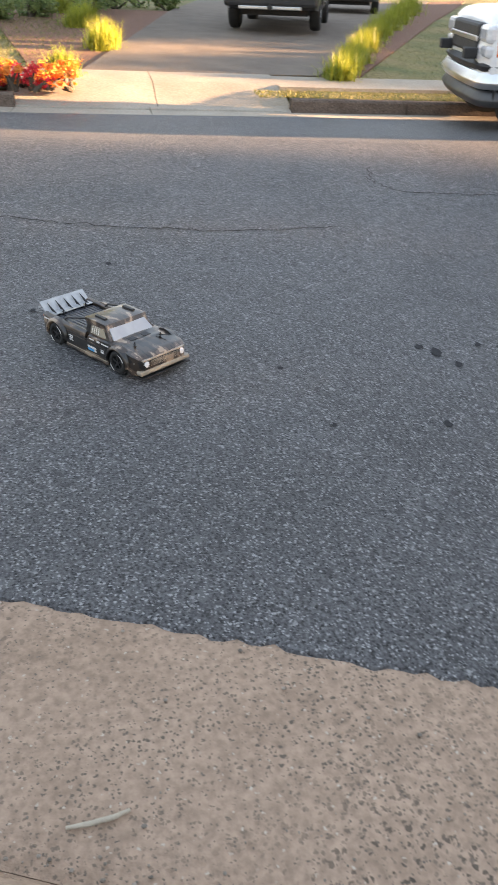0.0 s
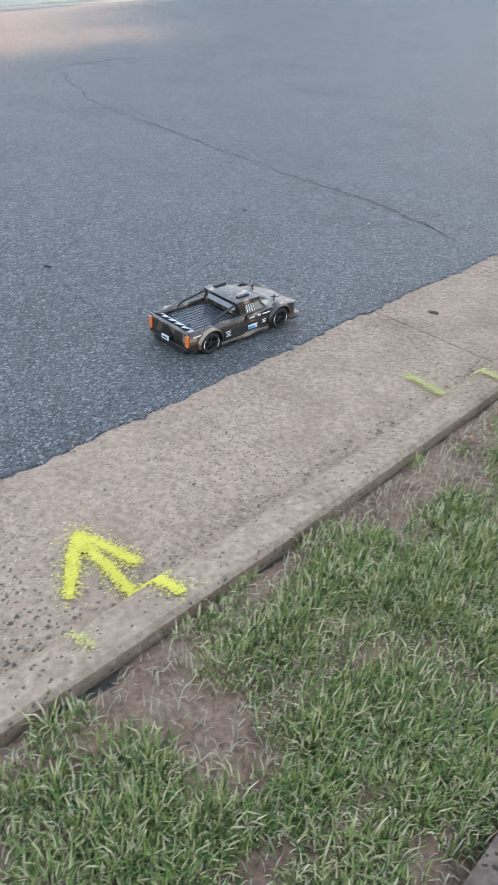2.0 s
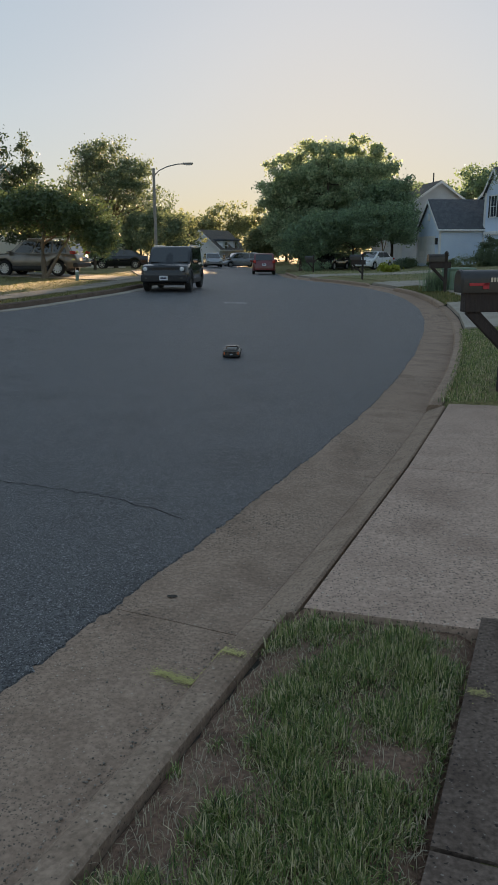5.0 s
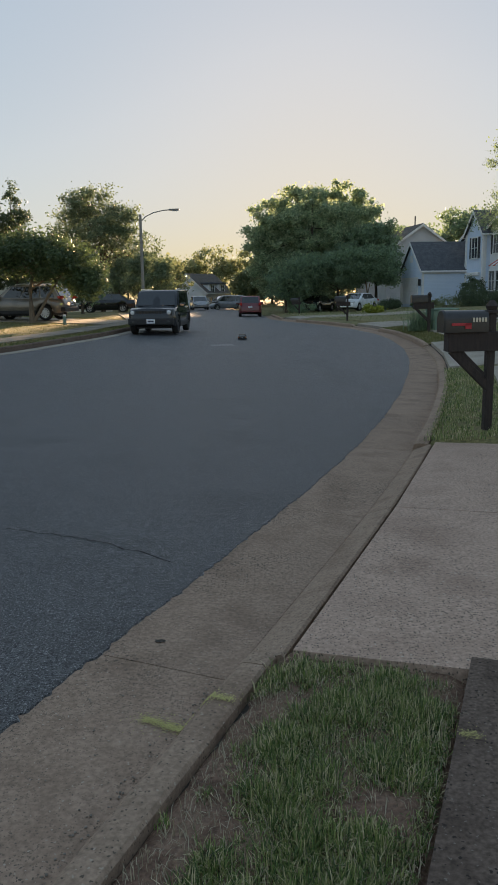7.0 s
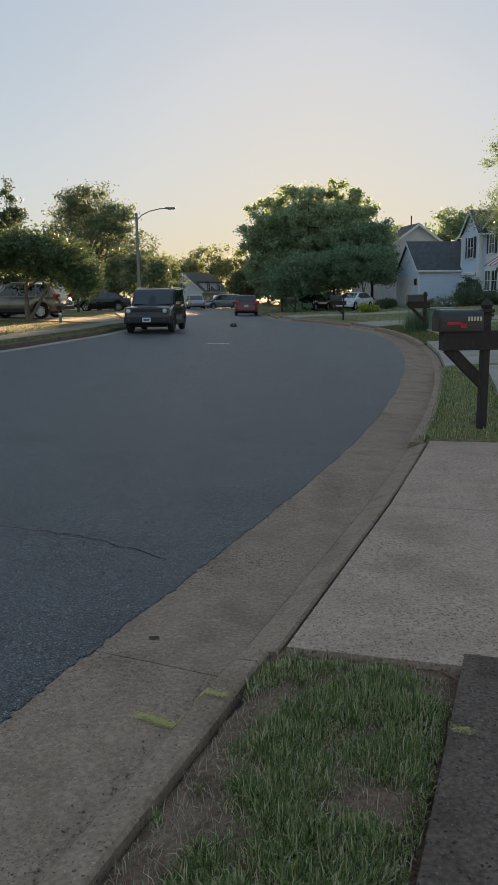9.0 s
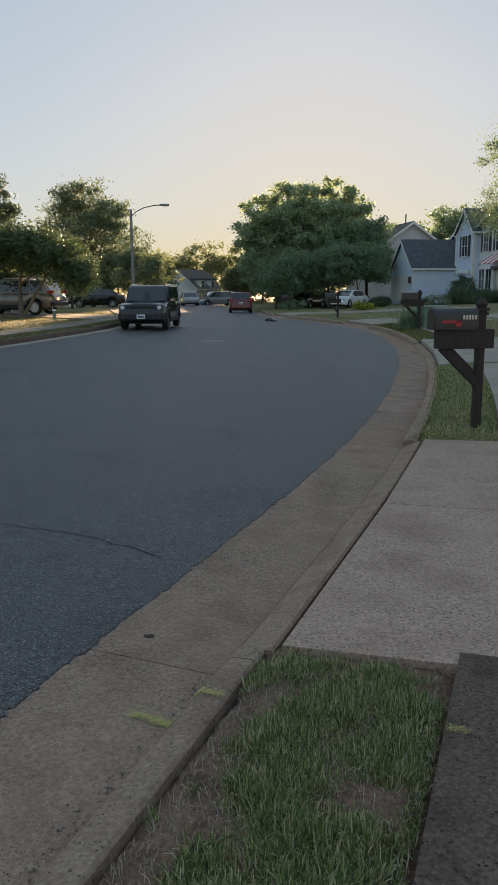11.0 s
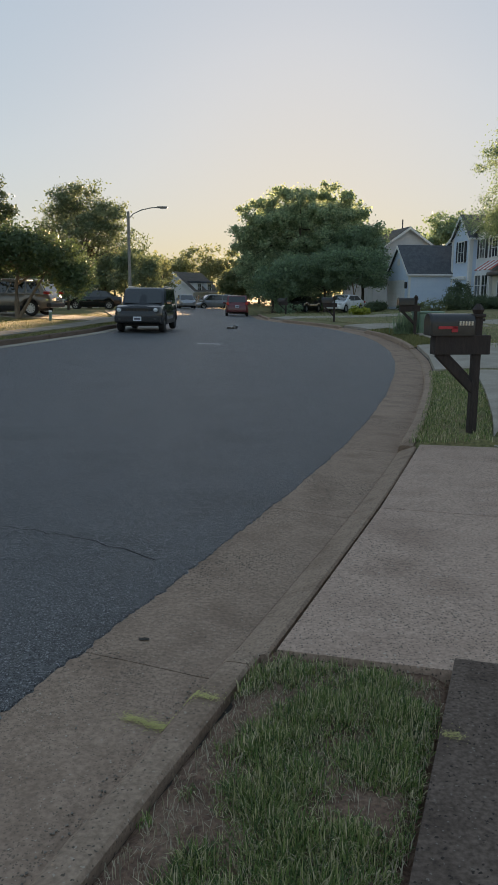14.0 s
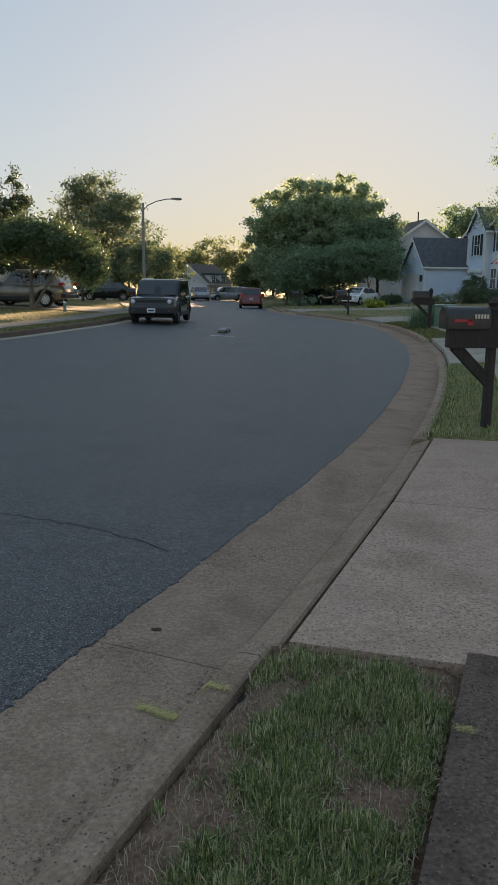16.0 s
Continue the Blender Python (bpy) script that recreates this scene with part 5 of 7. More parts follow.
def verge_points(n, y0, y1, d0, d1, seed, side=1, bare=None, pattern=11.0):
    """Points on a verge or lawn; bare gives the least value of the clump pattern at which grass stands."""
    rng = np.random.default_rng(seed)
    out = []
    while len(out) < n:
        y, d = rng.uniform(y0, y1), rng.uniform(d0, d1)
        if bare is not None:
            v = noise.noise((y * 3.6, d * 4.6, pattern)) + 0.6 * noise.noise((y * 8.5, d * 9.5, pattern + 3.0))
            if v < bare(y, d):
                continue
        p, m = edge_frame(y, side)
        q = p + m * d
        out.append((q[0], q[1], float(road_z(p[0], y)) + float(bank(d, side, y)) - (0.028 if side > 0 and d < 1.75 else 0.012)))
    return np.array(out)


def tuft_points(centres, per, spread, seed):
    rng = np.random.default_rng(seed)
    c = np.repeat(centres, per, 0)
    off = rng.normal(size=c.shape) * np.array([spread, spread, 0])
    return c + off, np.arctan2(off[:, 1], off[:, 0]) + rng.normal(0, 0.9, len(c))


def build_grass():
    # the strip at the camera's feet: clumps of grass over bare soil along the kerb
    def bare(y, d):
        kerbside = max(0.0, 1 - (d - 0.86) / 0.25) + 0.8 * max(0.0, 1 - (1.69 - d) / 0.1)
        patch = math.exp(-((y - 0.75) / 0.3) ** 2) * max(0.0, 1 - (d - 0.85) / 0.42) + 0.9 * math.exp(-((y - 2.4) / 0.6) ** 2) * max(0.0, 1 - (d - 0.85) / 0.34)
        return -0.44 + 0.33 * kerbside + 0.8 * patch
    pts = verge_points(52000, -1.3, 3.46, 0.88, 1.68, 11, bare=bare)
    tagged(blades("grass_strip", pts, GRASS_MAT, None, 0.04, 0.0042, 12, 1.25), "patchy green grass with straw between kerb and footway", "grass", kind="stuff")
    cent = verge_points(820, -1.2, 3.45, 0.92, 1.62, 13, bare=lambda y, d: bare(y, d) + 0.34)
    tufts, out = tuft_points(cent, 90, 0.03, 14)
    tagged(blades("grass_tufts", tufts, GRASS_MAT, None, 0.058, 0.0046, 15, 1.15, out), "taller tufts of green grass in the strip", "grass", kind="stuff")
    straw = verge_points(13000, -1.6, 3.48, 0.9, 1.68, 16)
    straw[:, 2] += 0.006
    tagged(blades("dry_straw", straw, STRAW, None, 0.055, 0.0032, 17, 1.5), "dry straw lying over the grass strip", "grass", kind="stuff")
    # verge round the letter box
    pts = verge_points(13000, 9.0, 17.2, 0.79, 1.73, 21, bare=lambda y, d: -0.3)
    tagged(blades("verge_grass", pts, GRASS_MAT, None, 0.06, 0.006, 22, 0.6), "short patchy grass round the letter box post", "grass", kind="stuff")
    pts = verge_points(5000, 24.4, 32.9, 0.8, 1.73, 23)
    tagged(blades("verge_grass", pts, DRY_GRASS, None, 0.08, 0.014, 24, 0.6), "mown grass on a neighbour's verge", "grass", kind="stuff")
    pts = np.concatenate([verge_points(7000, 8.5, 34, 3.0, 9.0, 25), verge_points(6000, 34, 70, 1.8, 12.0, 26)])
    tagged(blades("lawn_grass", pts, GRASS_MAT, None, 0.08, 0.02, 27, 0.7), "shaded mown lawn in front of the houses", "grass", kind="stuff")
    # sunlit lawns opposite
    pts = np.concatenate([verge_points(7000, 17.3, 44, 0.5, 1.0, 31, -1), verge_points(16000, 17.5, 44, 1.95, 9.0, 32, -1)])
    tagged(blades("lawn_grass", pts, DRY_GRASS, None, 0.07, 0.014, 33, 0.7), "sunlit dry yellowing lawn across the street", "grass", kind="stuff")
    pts = np.concatenate([verge_points(9000, 1.8, 9.5, 0.5, 1.0, 34, -1), verge_points(15000, 3.0, 12, 1.95, 12.0, 35, -1)])
    tagged(blades("lawn_grass", pts, DRY_GRASS, None, 0.035, 0.009, 36, 0.8), "sunlit dry yellowing lawn beside the driveway", "grass", kind="stuff")
    pts = verge_points(12000, -6, -0.3, 1.95, 9.0, 37, -1)
    tagged(blades("lawn_grass", pts, DRY_GRASS, None, 0.06, 0.01, 38, 0.7), "sunlit lawn behind the flower bed", "grass", kind="stuff")


def sedge(x, y, size, seed, label="yellow green ornamental grass clump beside the driveway", mat=None):
    p = empty("ornamental_grass", pose(x, y, on_ground(x, y) - 0.01), label, "plant", "clumps along the driveway")
    rng = np.random.default_rng(seed)
    pts = rng.normal(size=(620, 3)) * np.array([0.16, 0.16, 0]) * size / 0.6
    tagged(blades("blades", pts, mat or SEDGE, p, size, 0.014, seed + 1, 0.85), kind="stuff")
    return p


def shrub(x, y, r, h, label, mat, seed, count=1800, leaf=0.09, name="shrub"):
    s = empty(name, pose(x, y, on_ground(x, y)), label, "shrub")
    pts, cl = crown_points([(0, 0, h * 0.5, r, r, h * 0.5), (r * 0.4, 0, h * 0.45, r * 0.7, r * 0.7, h * 0.42), (-r * 0.4, r * 0.2, h * 0.4, r * 0.7, r * 0.7, h * 0.4)], count, seed, r * 0.14, 0.6)
    pts[:, 2] = np.maximum(pts[:, 2], 0.02)
    tagged(leaf_cloud("foliage", pts, mat, s, leaf, seed), kind="stuff")
    stems = []
    for k in range(5):
        e = cl[k]
        stems.append([((0.05 * math.cos(k), 0.05 * math.sin(k), -0.02), 0.03), (tuple(e * 0.9), 0.01)])
    for st in stems:
        part("stem", limb_mesh([st]), BARK, s)
    return s


def build_trees():
    # the big tree before the low sun
    lobes = ((-5.4, 11.2), (-3.6, 12.2), (-1.9, 13.2), (0.0, 12.7), (1.0, 13.7), (3.0, 13.6), (4.8, 12.9), (5.9, 11.2), (-6.1, 9.2), (-5.9, 7.2), (-5.7, 5.2), (-4.8, 3.4), (4.7, 8.5), (3.1, 10.4), (1.2, 10.8), (-1.0, 10.6), (-3.1, 9.9), (-4.2, 7.8), (-2.0, 8.0), (0.0, 8.4), (2.2, 8.3), (3.8, 6.6), (1.0, 6.1), (-1.2, 5.7), (-3.2, 5.5), (-3.0, 3.2), (0.0, 3.6))
    rng = random.Random(40)
    big = [(x * 0.92, rng.uniform(-2.2, 2.2) * (1 - abs(x) / 8), z * 0.84, rng.uniform(1.05, 1.5), rng.uniform(1.2, 1.7), rng.uniform(0.85, 1.15)) for x, z in lobes]
    big += [(-3.4, 0.5, 7.2, 2.5, 2.8, 2.4), (-4.0, 0, 4.6, 2.3, 2.6, 2.4), (-3.6, 1.5, 6.2, 2.3, 1.5, 2.2), (0.3, 0, 6.2, 4.3, 3.0, 2.6), (-3.0, 0, 4.9, 2.6, 2.5, 2.4), (3.0, 0, 6.6, 2.2, 2.4, 1.9), (-1.4, 0, 8.2, 3.2, 2.2, 1.3), (0, 0, 3.4, 4.4, 2.4, 1.8)]
    tree(5.0, 76, "tall broadleaf tree, dark against the evening sun", 2.6, 0.34, big, 88000, 0.25, LEAF_BIG, 41, 0.28, 0.2, limbs=34, clumps=900)
    # dark smaller trees before it
    tree(7.0, 71, "low dark green tree with dense foliage", 1.5, 0.14, [(0, 0, 3.8, 4.0, 3.0, 1.9), (-2.8, 0, 3.4, 2.4, 2.2, 1.8), (1.2, 0, 4.6, 2.4, 2.0, 1.5)], 15000, 0.22, LEAF_DARK, 42, 0.32, 0.3, limbs=12)
    tree(9.5, 69.5, "dark round crape myrtle on the lawn", 1.4, 0.1, [(0, 0, 4.1, 2.7, 2.2, 1.8), (1.0, 0, 3.5, 2.3, 1.9, 1.6), (-1.6, 0, 3.5, 2.0, 1.7, 1.5)], 13000, 0.2, LEAF_DARK, 43, 0.28, 0.3, limbs=10, bark=PALE_BARK)
    tree(2.2, 70, "dark bushy tree beside the street", 1.2, 0.14, [(0, 0, 2.6, 2.0, 2.0, 2.0), (1.6, 0, 2.9, 1.8, 1.8, 1.7)], 9000, 0.24, LEAF_DARK, 44, 0.32, 0.3)
    tree(11.0, 74.5, "dense dark tree between the big tree and the garage", 1.8, 0.18, [(0, 0, 5.0, 2.6, 2.2, 2.6), (-2.4, 0, 4.4, 2.4, 2.0, 2.4), (0.6, 0, 7.0, 1.7, 1.6, 1.4), (-1.4, 0, 6.5, 1.6, 1.6, 1.2), (1.3, 0, 3.4, 1.6, 1.6, 2.0)], 22000, 0.22, LEAF_DARK, 51, 0.3, 0.3, limbs=14)
    tree(13.6, 92, "dark woodland tree behind the houses", 3, 0.25, [(0, 0, 6.0, 4.5, 3, 3.0)], 8000, 0.45, LEAF_DARK, 45, 0.6, 0.3)
    # added sun blockers, hidden behind the big crown, that keep the street in shade
    for i, (x, y, h, w) in enumerate([(3.6, 99, 12.8, 4.2), (7.2, 103, 13.6, 4.6), (10.4, 100, 13.4, 4.4), (2.5, 130, 15.3, 2.3)]):
        tree(x, y, "tree added behind the big street tree to block the low sun", 3.0, 0.3, [(0, 0, h * 0.62, w, w, h * 0.36), (0, 0, h * 0.4, w, w, h * 0.3), (0.5, 0, h * 0.75, w * 0.8, w, h * 0.22)], 24000, 0.6, LEAF_BIG, 180 + i, 0.6, 0.1, name="background_tree", limbs=8, clumps=420)
    # left side
    tree(-15.3, 74, "slender broadleaf tree on the sunlit lawn", 3.0, 0.22, [(0, 0, 7.0, 3.7, 3.3, 3.0), (-1.8, 0, 9.5, 2.4, 2.2, 2.0), (1.9, 0, 8.6, 2.4, 2.2, 1.8), (3.5, 0, 5.7, 2.3, 2.0, 1.8), (-0.1, 0, 10.8, 1.5, 1.4, 1.2), (-3.2, 0, 7.3, 1.7, 1.5, 1.7)], 21000, 0.24, LEAF_SLENDER, 46, 0.36, 0.3, limbs=22)
    dogwood = tree(-10.3, 34.2, "spreading dogwood with layered dark leaves", 1.5, 0.12, [(0.3, 0, 2.9, 2.6, 2.3, 0.85), (1.9, 0, 2.4, 1.5, 1.7, 0.8), (-1.5, 0, 3.0, 1.8, 1.8, 0.8), (0.2, 0, 3.5, 1.6, 1.6, 0.6), (2.6, 0, 1.9, 0.9, 1.2, 0.7)], 24000, 0.15, LEAF_DOGWOOD, 47, 0.24, 0.25, limbs=18, flat=0.4, bark=PALE_BARK)
    part("second_stem", limb_mesh([[((0.02, 0, 0.05), 0.1), ((0.35, 0, 0.55), 0.075), ((0.8, 0, 1.3), 0.06), ((1.5, 0.1, 2.3), 0.03)]]), PALE_BARK, dogwood, smooth_shade=True)
    tree(-15.0, 37.6, "dark conifer against the garage", 1.6, 0.2, [(0, 0, 3.4, 2.3, 2.3, 1.9), (-0.5, 0, 5.2, 2.2, 2.2, 1.8), (0, 0, 7.4, 1.4, 1.4, 1.8), (0.9, 0, 5.8, 1.3, 1.3, 1.2)], 17000, 0.16, NEEDLE, 48, 0.26, 0.3, limbs=16)
    tree(-12.9, 40.5, "narrow conifer with a pointed top", 1.2, 0.13, [(0, 0, 2.8, 1.6, 1.6, 1.6), (0, 0, 4.4, 1.1, 1.1, 1.4), (0, 0, 5.7, 0.5, 0.5, 1.0), (0.1, 0, 6.7, 0.18, 0.18, 0.6)], 11000, 0.14, NEEDLE, 49, 0.17, 0.3, limbs=12)
    tree(-11.7, 50.0, "dark shrubby tree by the lawn", 1.0, 0.1, [(0, 0, 2.2, 1.6, 1.6, 1.6), (-1.6, 0, 2.6, 1.7, 1.7, 1.6)], 9000, 0.17, LEAF_DARK, 50, 0.25, 0.3)
    for i, (x, y, s) in enumerate([(-8.9, 66, 0.75), (-10.9, 68, 0.8), (-13.4, 72, 0.8)]):
        tree(x, y, "small street tree lit from behind", 1.4, 0.08, [(0, 0, 3.0, 1.5, 1.5, 1.5), (0.3, 0, 4.3, 1.1, 1.1, 0.9)], 6200, 0.2, LEAF_SLENDER, 60 + i, 0.28, 0.3, name="street_tree", limbs=8)
    for i, (x, y, h, w) in enumerate([(-12.5, 92, 6.5, 3.4), (-17, 98, 7.5, 4), (-9.0, 128, 10.5, 4.5), (-3.5, 132, 10.0, 4.2), (-14.5, 125, 9.0, 4.5), (-1.0, 105, 5.2, 3.0), (1.5, 112, 5.0, 3.0), (-24, 90, 8, 5), (-33, 84, 9, 5), (4, 118, 6, 3.6)]):
        tree(x, y, "distant tree at the end of the street", h * 0.3, 0.18, [(0, 0, h * 0.62, w, w * 0.8, h * 0.34), (w * 0.4, 0, h * 0.5, w * 0.7, w * 0.6, h * 0.3), (-w * 0.5, 0, h * 0.5, w * 0.6, w * 0.6, h * 0.3)], 5200, 0.42, LEAF_FAR, 70 + i, 0.5, 0.3, name="distant_tree", limbs=5)
    for i, (x, y, h, w) in enumerate([(24.5, 96, 11.2, 4.8), (30, 90, 11, 5), (35, 96, 11, 5)]):
        tree(x, y, "tall dark tree behind the houses", h * 0.3, 0.25, [(0, 0, h * 0.66, w, w, h * 0.33), (-w * 0.5, 0, h * 0.55, w * 0.7, w * 0.7, h * 0.28)], 9000, 0.4, LEAF_DARK, 85 + i, 0.55, 0.3, name="background_tree", limbs=8)
    # open branches at the edge of the neighbour's garden
    tree(9.75, 25.0, "airy young tree with thin hanging branches", 2.4, 0.1, [(-0.6, 0, 5.3, 1.9, 2.0, 1.6), (-1.75, 0, 3.9, 0.95, 1.0, 0.95), (-0.9, 0, 6.4, 1.2, 1.5, 0.9), (0.8, 0, 5.0, 1.8, 1.8, 1.8), (-0.6, 0, 3.7, 1.2, 1.2, 0.9)], 64000, 0.07, LEAF_DARK, 95, 0.2, 0.15, limbs=46, clumps=300)
    # garden shrubs
    for x, y, r, h, sd in ((15.7, 57.6, 0.85, 2.2, 1), (15.5, 55.2, 1.4, 1.25, 2), (17.2, 55.6, 1.0, 0.9, 3), (18.3, 54, 0.9, 0.7, 4), (10.3, 62.5, 0.8, 0.85, 5), (13.1, 63.5, 0.7, 0.5, 6)):
        shrub(x, y, r, h, "clipped dark evergreen shrub before a house", NEEDLE, 100 + sd, 6500, 0.1, "evergreen_shrub")
    shrub(7.7, 55.0, 0.9, 0.5, "low pale ornamental grass in a bed", SEDGE, 110, 900, 0.2)
    shrub(13.6, 56, 1.3, 0.7, "low pale green shrub on the lawn", LEAF_FAR, 111, 1200, 0.14)
    shrub(-14.7, 35.4, 0.7, 0.7, "low clipped shrub under the siding", LEAF_DARK, 112, 1400, 0.08)
    shrub(-17.5, 35.2, 0.8, 0.9, "round clipped shrub under the siding", LEAF_DARK, 113, 1400, 0.08)
    shrub(3.3, 66.5, 1.2, 0.8, "dark low shrubs in the shade", LEAF_DARK, 114, 1400, 0.14)
    # these two are added to cover the glare of sunlit grass below the crown
    shrub(7.1, 78, 2.2, 1.7, "dark low shrubs in the shade", LEAF_DARK, 115, 5000, 0.2)
    shrub(4.4, 79, 2.0, 1.7, "dark low shrubs in the shade", LEAF_DARK, 116, 5000, 0.2)
    # yucca by the second letter box
    y = sedge(6.05, 29.3, 0.85, 120, "spiky yucca plant beside a letter box", LEAF_DARK)
    # across the street: clumps along the driveway
    for i, (x, yy, s) in enumerate([(-11.45, 3.18, 0.52), (-12, 3.42, 0.5), (-12.6, 3.7, 0.5), (-13.25, 4, 0.55), (-14, 4.3, 0.5), (-14.8, 4.7, 0.55), (-15.7, 5.1, 0.55), (-16.7, 5.6, 0.6), (-17.8, 6.1, 0.65), (-19, 6.75, 0.65), (-20.5, 7.5, 0.7), (-22.2, 8.3, 0.7), (-24.2, 9.3, 0.75), (-26.5, 10.3, 0.8), (-11.3, -0.44, 0.5), (-14.1, 0.17, 0.6), (-14.7, 0.25, 0.6), (-17.4, -0.14, 0.6), (-18.6, 0.1, 0.6), (-20.5, -0.4, 0.7)]):
        sedge(x, yy, s * 0.62, 130 + i)
    for i, (x, yy, m) in enumerate([(-10.45, -1.25, FLOWER_RED), (-10.5, -1.0, FLOWER_ORANGE), (-10.5, -0.76, FLOWER_RED), (-10.6, -0.6, FLOWER_ORANGE), (-10.6, -0.38, FLOWER_ORANGE), (-10.8, -0.9, FLOWER_RED), (-10.85, -1.15, FLOWER_ORANGE), (-10.75, -0.65, FLOWER_ORANGE)]):
        shrub(x, yy, 0.2, 0.3, "bright red and orange bedding flowers by the kerb", m, 150 + i, 420, 0.045, "flower_clump")
    for i, (x, yy, r, h) in enumerate([(-19.5, -1.0, 0.6, 0.6), (-21.0, 0.2, 0.8, 0.7), (-22.5, 0.9, 0.8, 0.8), (-18.2, -1.8, 0.5, 0.5), (-24.0, 1.6, 0.9, 0.9), (-22.8, 2.2, 0.4, 0.5)]):
        shrub(x, yy, r, h, "leafy green garden shrub in a mulched bed", LEAF_WARM, 160 + i, 1300, 0.09, "garden_shrub")
    tree(-11.1, -1.2, "thin young tree trunk beside the flower bed", 1.6, 0.045, [(0, 0, 2.9, 0.9, 0.9, 0.8)], 2500, 0.1, LEAF_WARM, 171, 0.2, name="young_tree", limbs=5, bark=PALE_BARK)
    tree(-19.2, -1.0, "slim garden tree in a mulched bed", 1.8, 0.07, [(0, 0, 3.4, 1.4, 1.4, 1.1)], 4000, 0.12, LEAF_WARM, 172, 0.25, name="young_tree", limbs=6)
    # mulched beds
    for k, q in enumerate(([(-11.75, 3.0), (-34, 14.2), (-34, 15.8), (-11.75, 3.55)], [(-11.75, -0.8), (-22, -2.2), (-22, 2.3), (-11.75, -0.22)])):
        b = slab("mulch_bed", q, MULCH, None, lift=0.022, grid=8)
        tagged(b, "red brown bark mulch bed edging the driveway", "flower bed", kind="structure")


build_grass()
build_trees()


# ---- houses
def siding(name, a, b, scale=2.7):
    """Lapped boards: colour with a course line in relief."""
    m = material(name, [a, b], 1.2, 0.7, 0.0, fine=(30, 0.05))
    n, l = m.node_tree.nodes, m.node_tree.links
    co = n.new("ShaderNodeTexCoord")
    w = n.new("ShaderNodeTexWave")
    w.wave_type, w.bands_direction, w.wave_profile = "BANDS", "Z", "SAW"
    w.inputs["Scale"].default_value = scale
    l.new(co.outputs["Object"], w.inputs["Vector"])
    bp = n.new("ShaderNodeBump")
    bp.inputs["Strength"].default_value, bp.inputs["Distance"].default_value = 0.55, 0.012
    l.new(w.outputs["Fac"], bp.inputs["Height"])
    l.new(bp.outputs[0], n["Principled BSDF"].inputs["Normal"])
    return m


BLUE_SIDING = siding("pale_blue_siding", (0.57, 0.67, 0.82), (0.64, 0.73, 0.86))
# shaded tone of the siding that is white on the gable
SHADE_BROWN_SIDING = siding("shade_brown_siding", (0.24, 0.175, 0.125), (0.3, 0.22, 0.16), 2.0)
CREAM_SIDING = siding("cream_siding", (0.64, 0.6, 0.5), (0.72, 0.68, 0.58))
GREY_SIDING = siding("grey_siding", (0.46, 0.47, 0.49), (0.54, 0.55, 0.57))
WHITE_TRIM = material("white_trim", [(0.68, 0.68, 0.67), (0.78, 0.78, 0.77)], 4, 0.6, 0.1)
SHINGLE = material("roof_shingles", [(0.06, 0.065, 0.075), (0.1, 0.105, 0.115)], 3, 0.9, 0.8, 40, fine=(20, 0.3))
SHINGLE_BROWN = material("brown_roof_shingles", [(0.09, 0.075, 0.065), (0.14, 0.12, 0.1)], 3, 0.9, 0.8, 40, fine=(20, 0.3))
SHUTTER = material("dark_shutter", [(0.02, 0.02, 0.024), (0.035, 0.035, 0.04)], 10, 0.6, 0.1)
PANE = glass_material("window_glass", (0.03, 0.035, 0.04))
AWNING_RED = material("red_awning", [(0.42, 0.12, 0.1), (0.5, 0.16, 0.13)], 10, 0.8, 0.1)
GARAGE_WHITE = material("garage_door_white", [(0.66, 0.67, 0.68), (0.74, 0.75, 0.76)], 3, 0.5, 0.1)


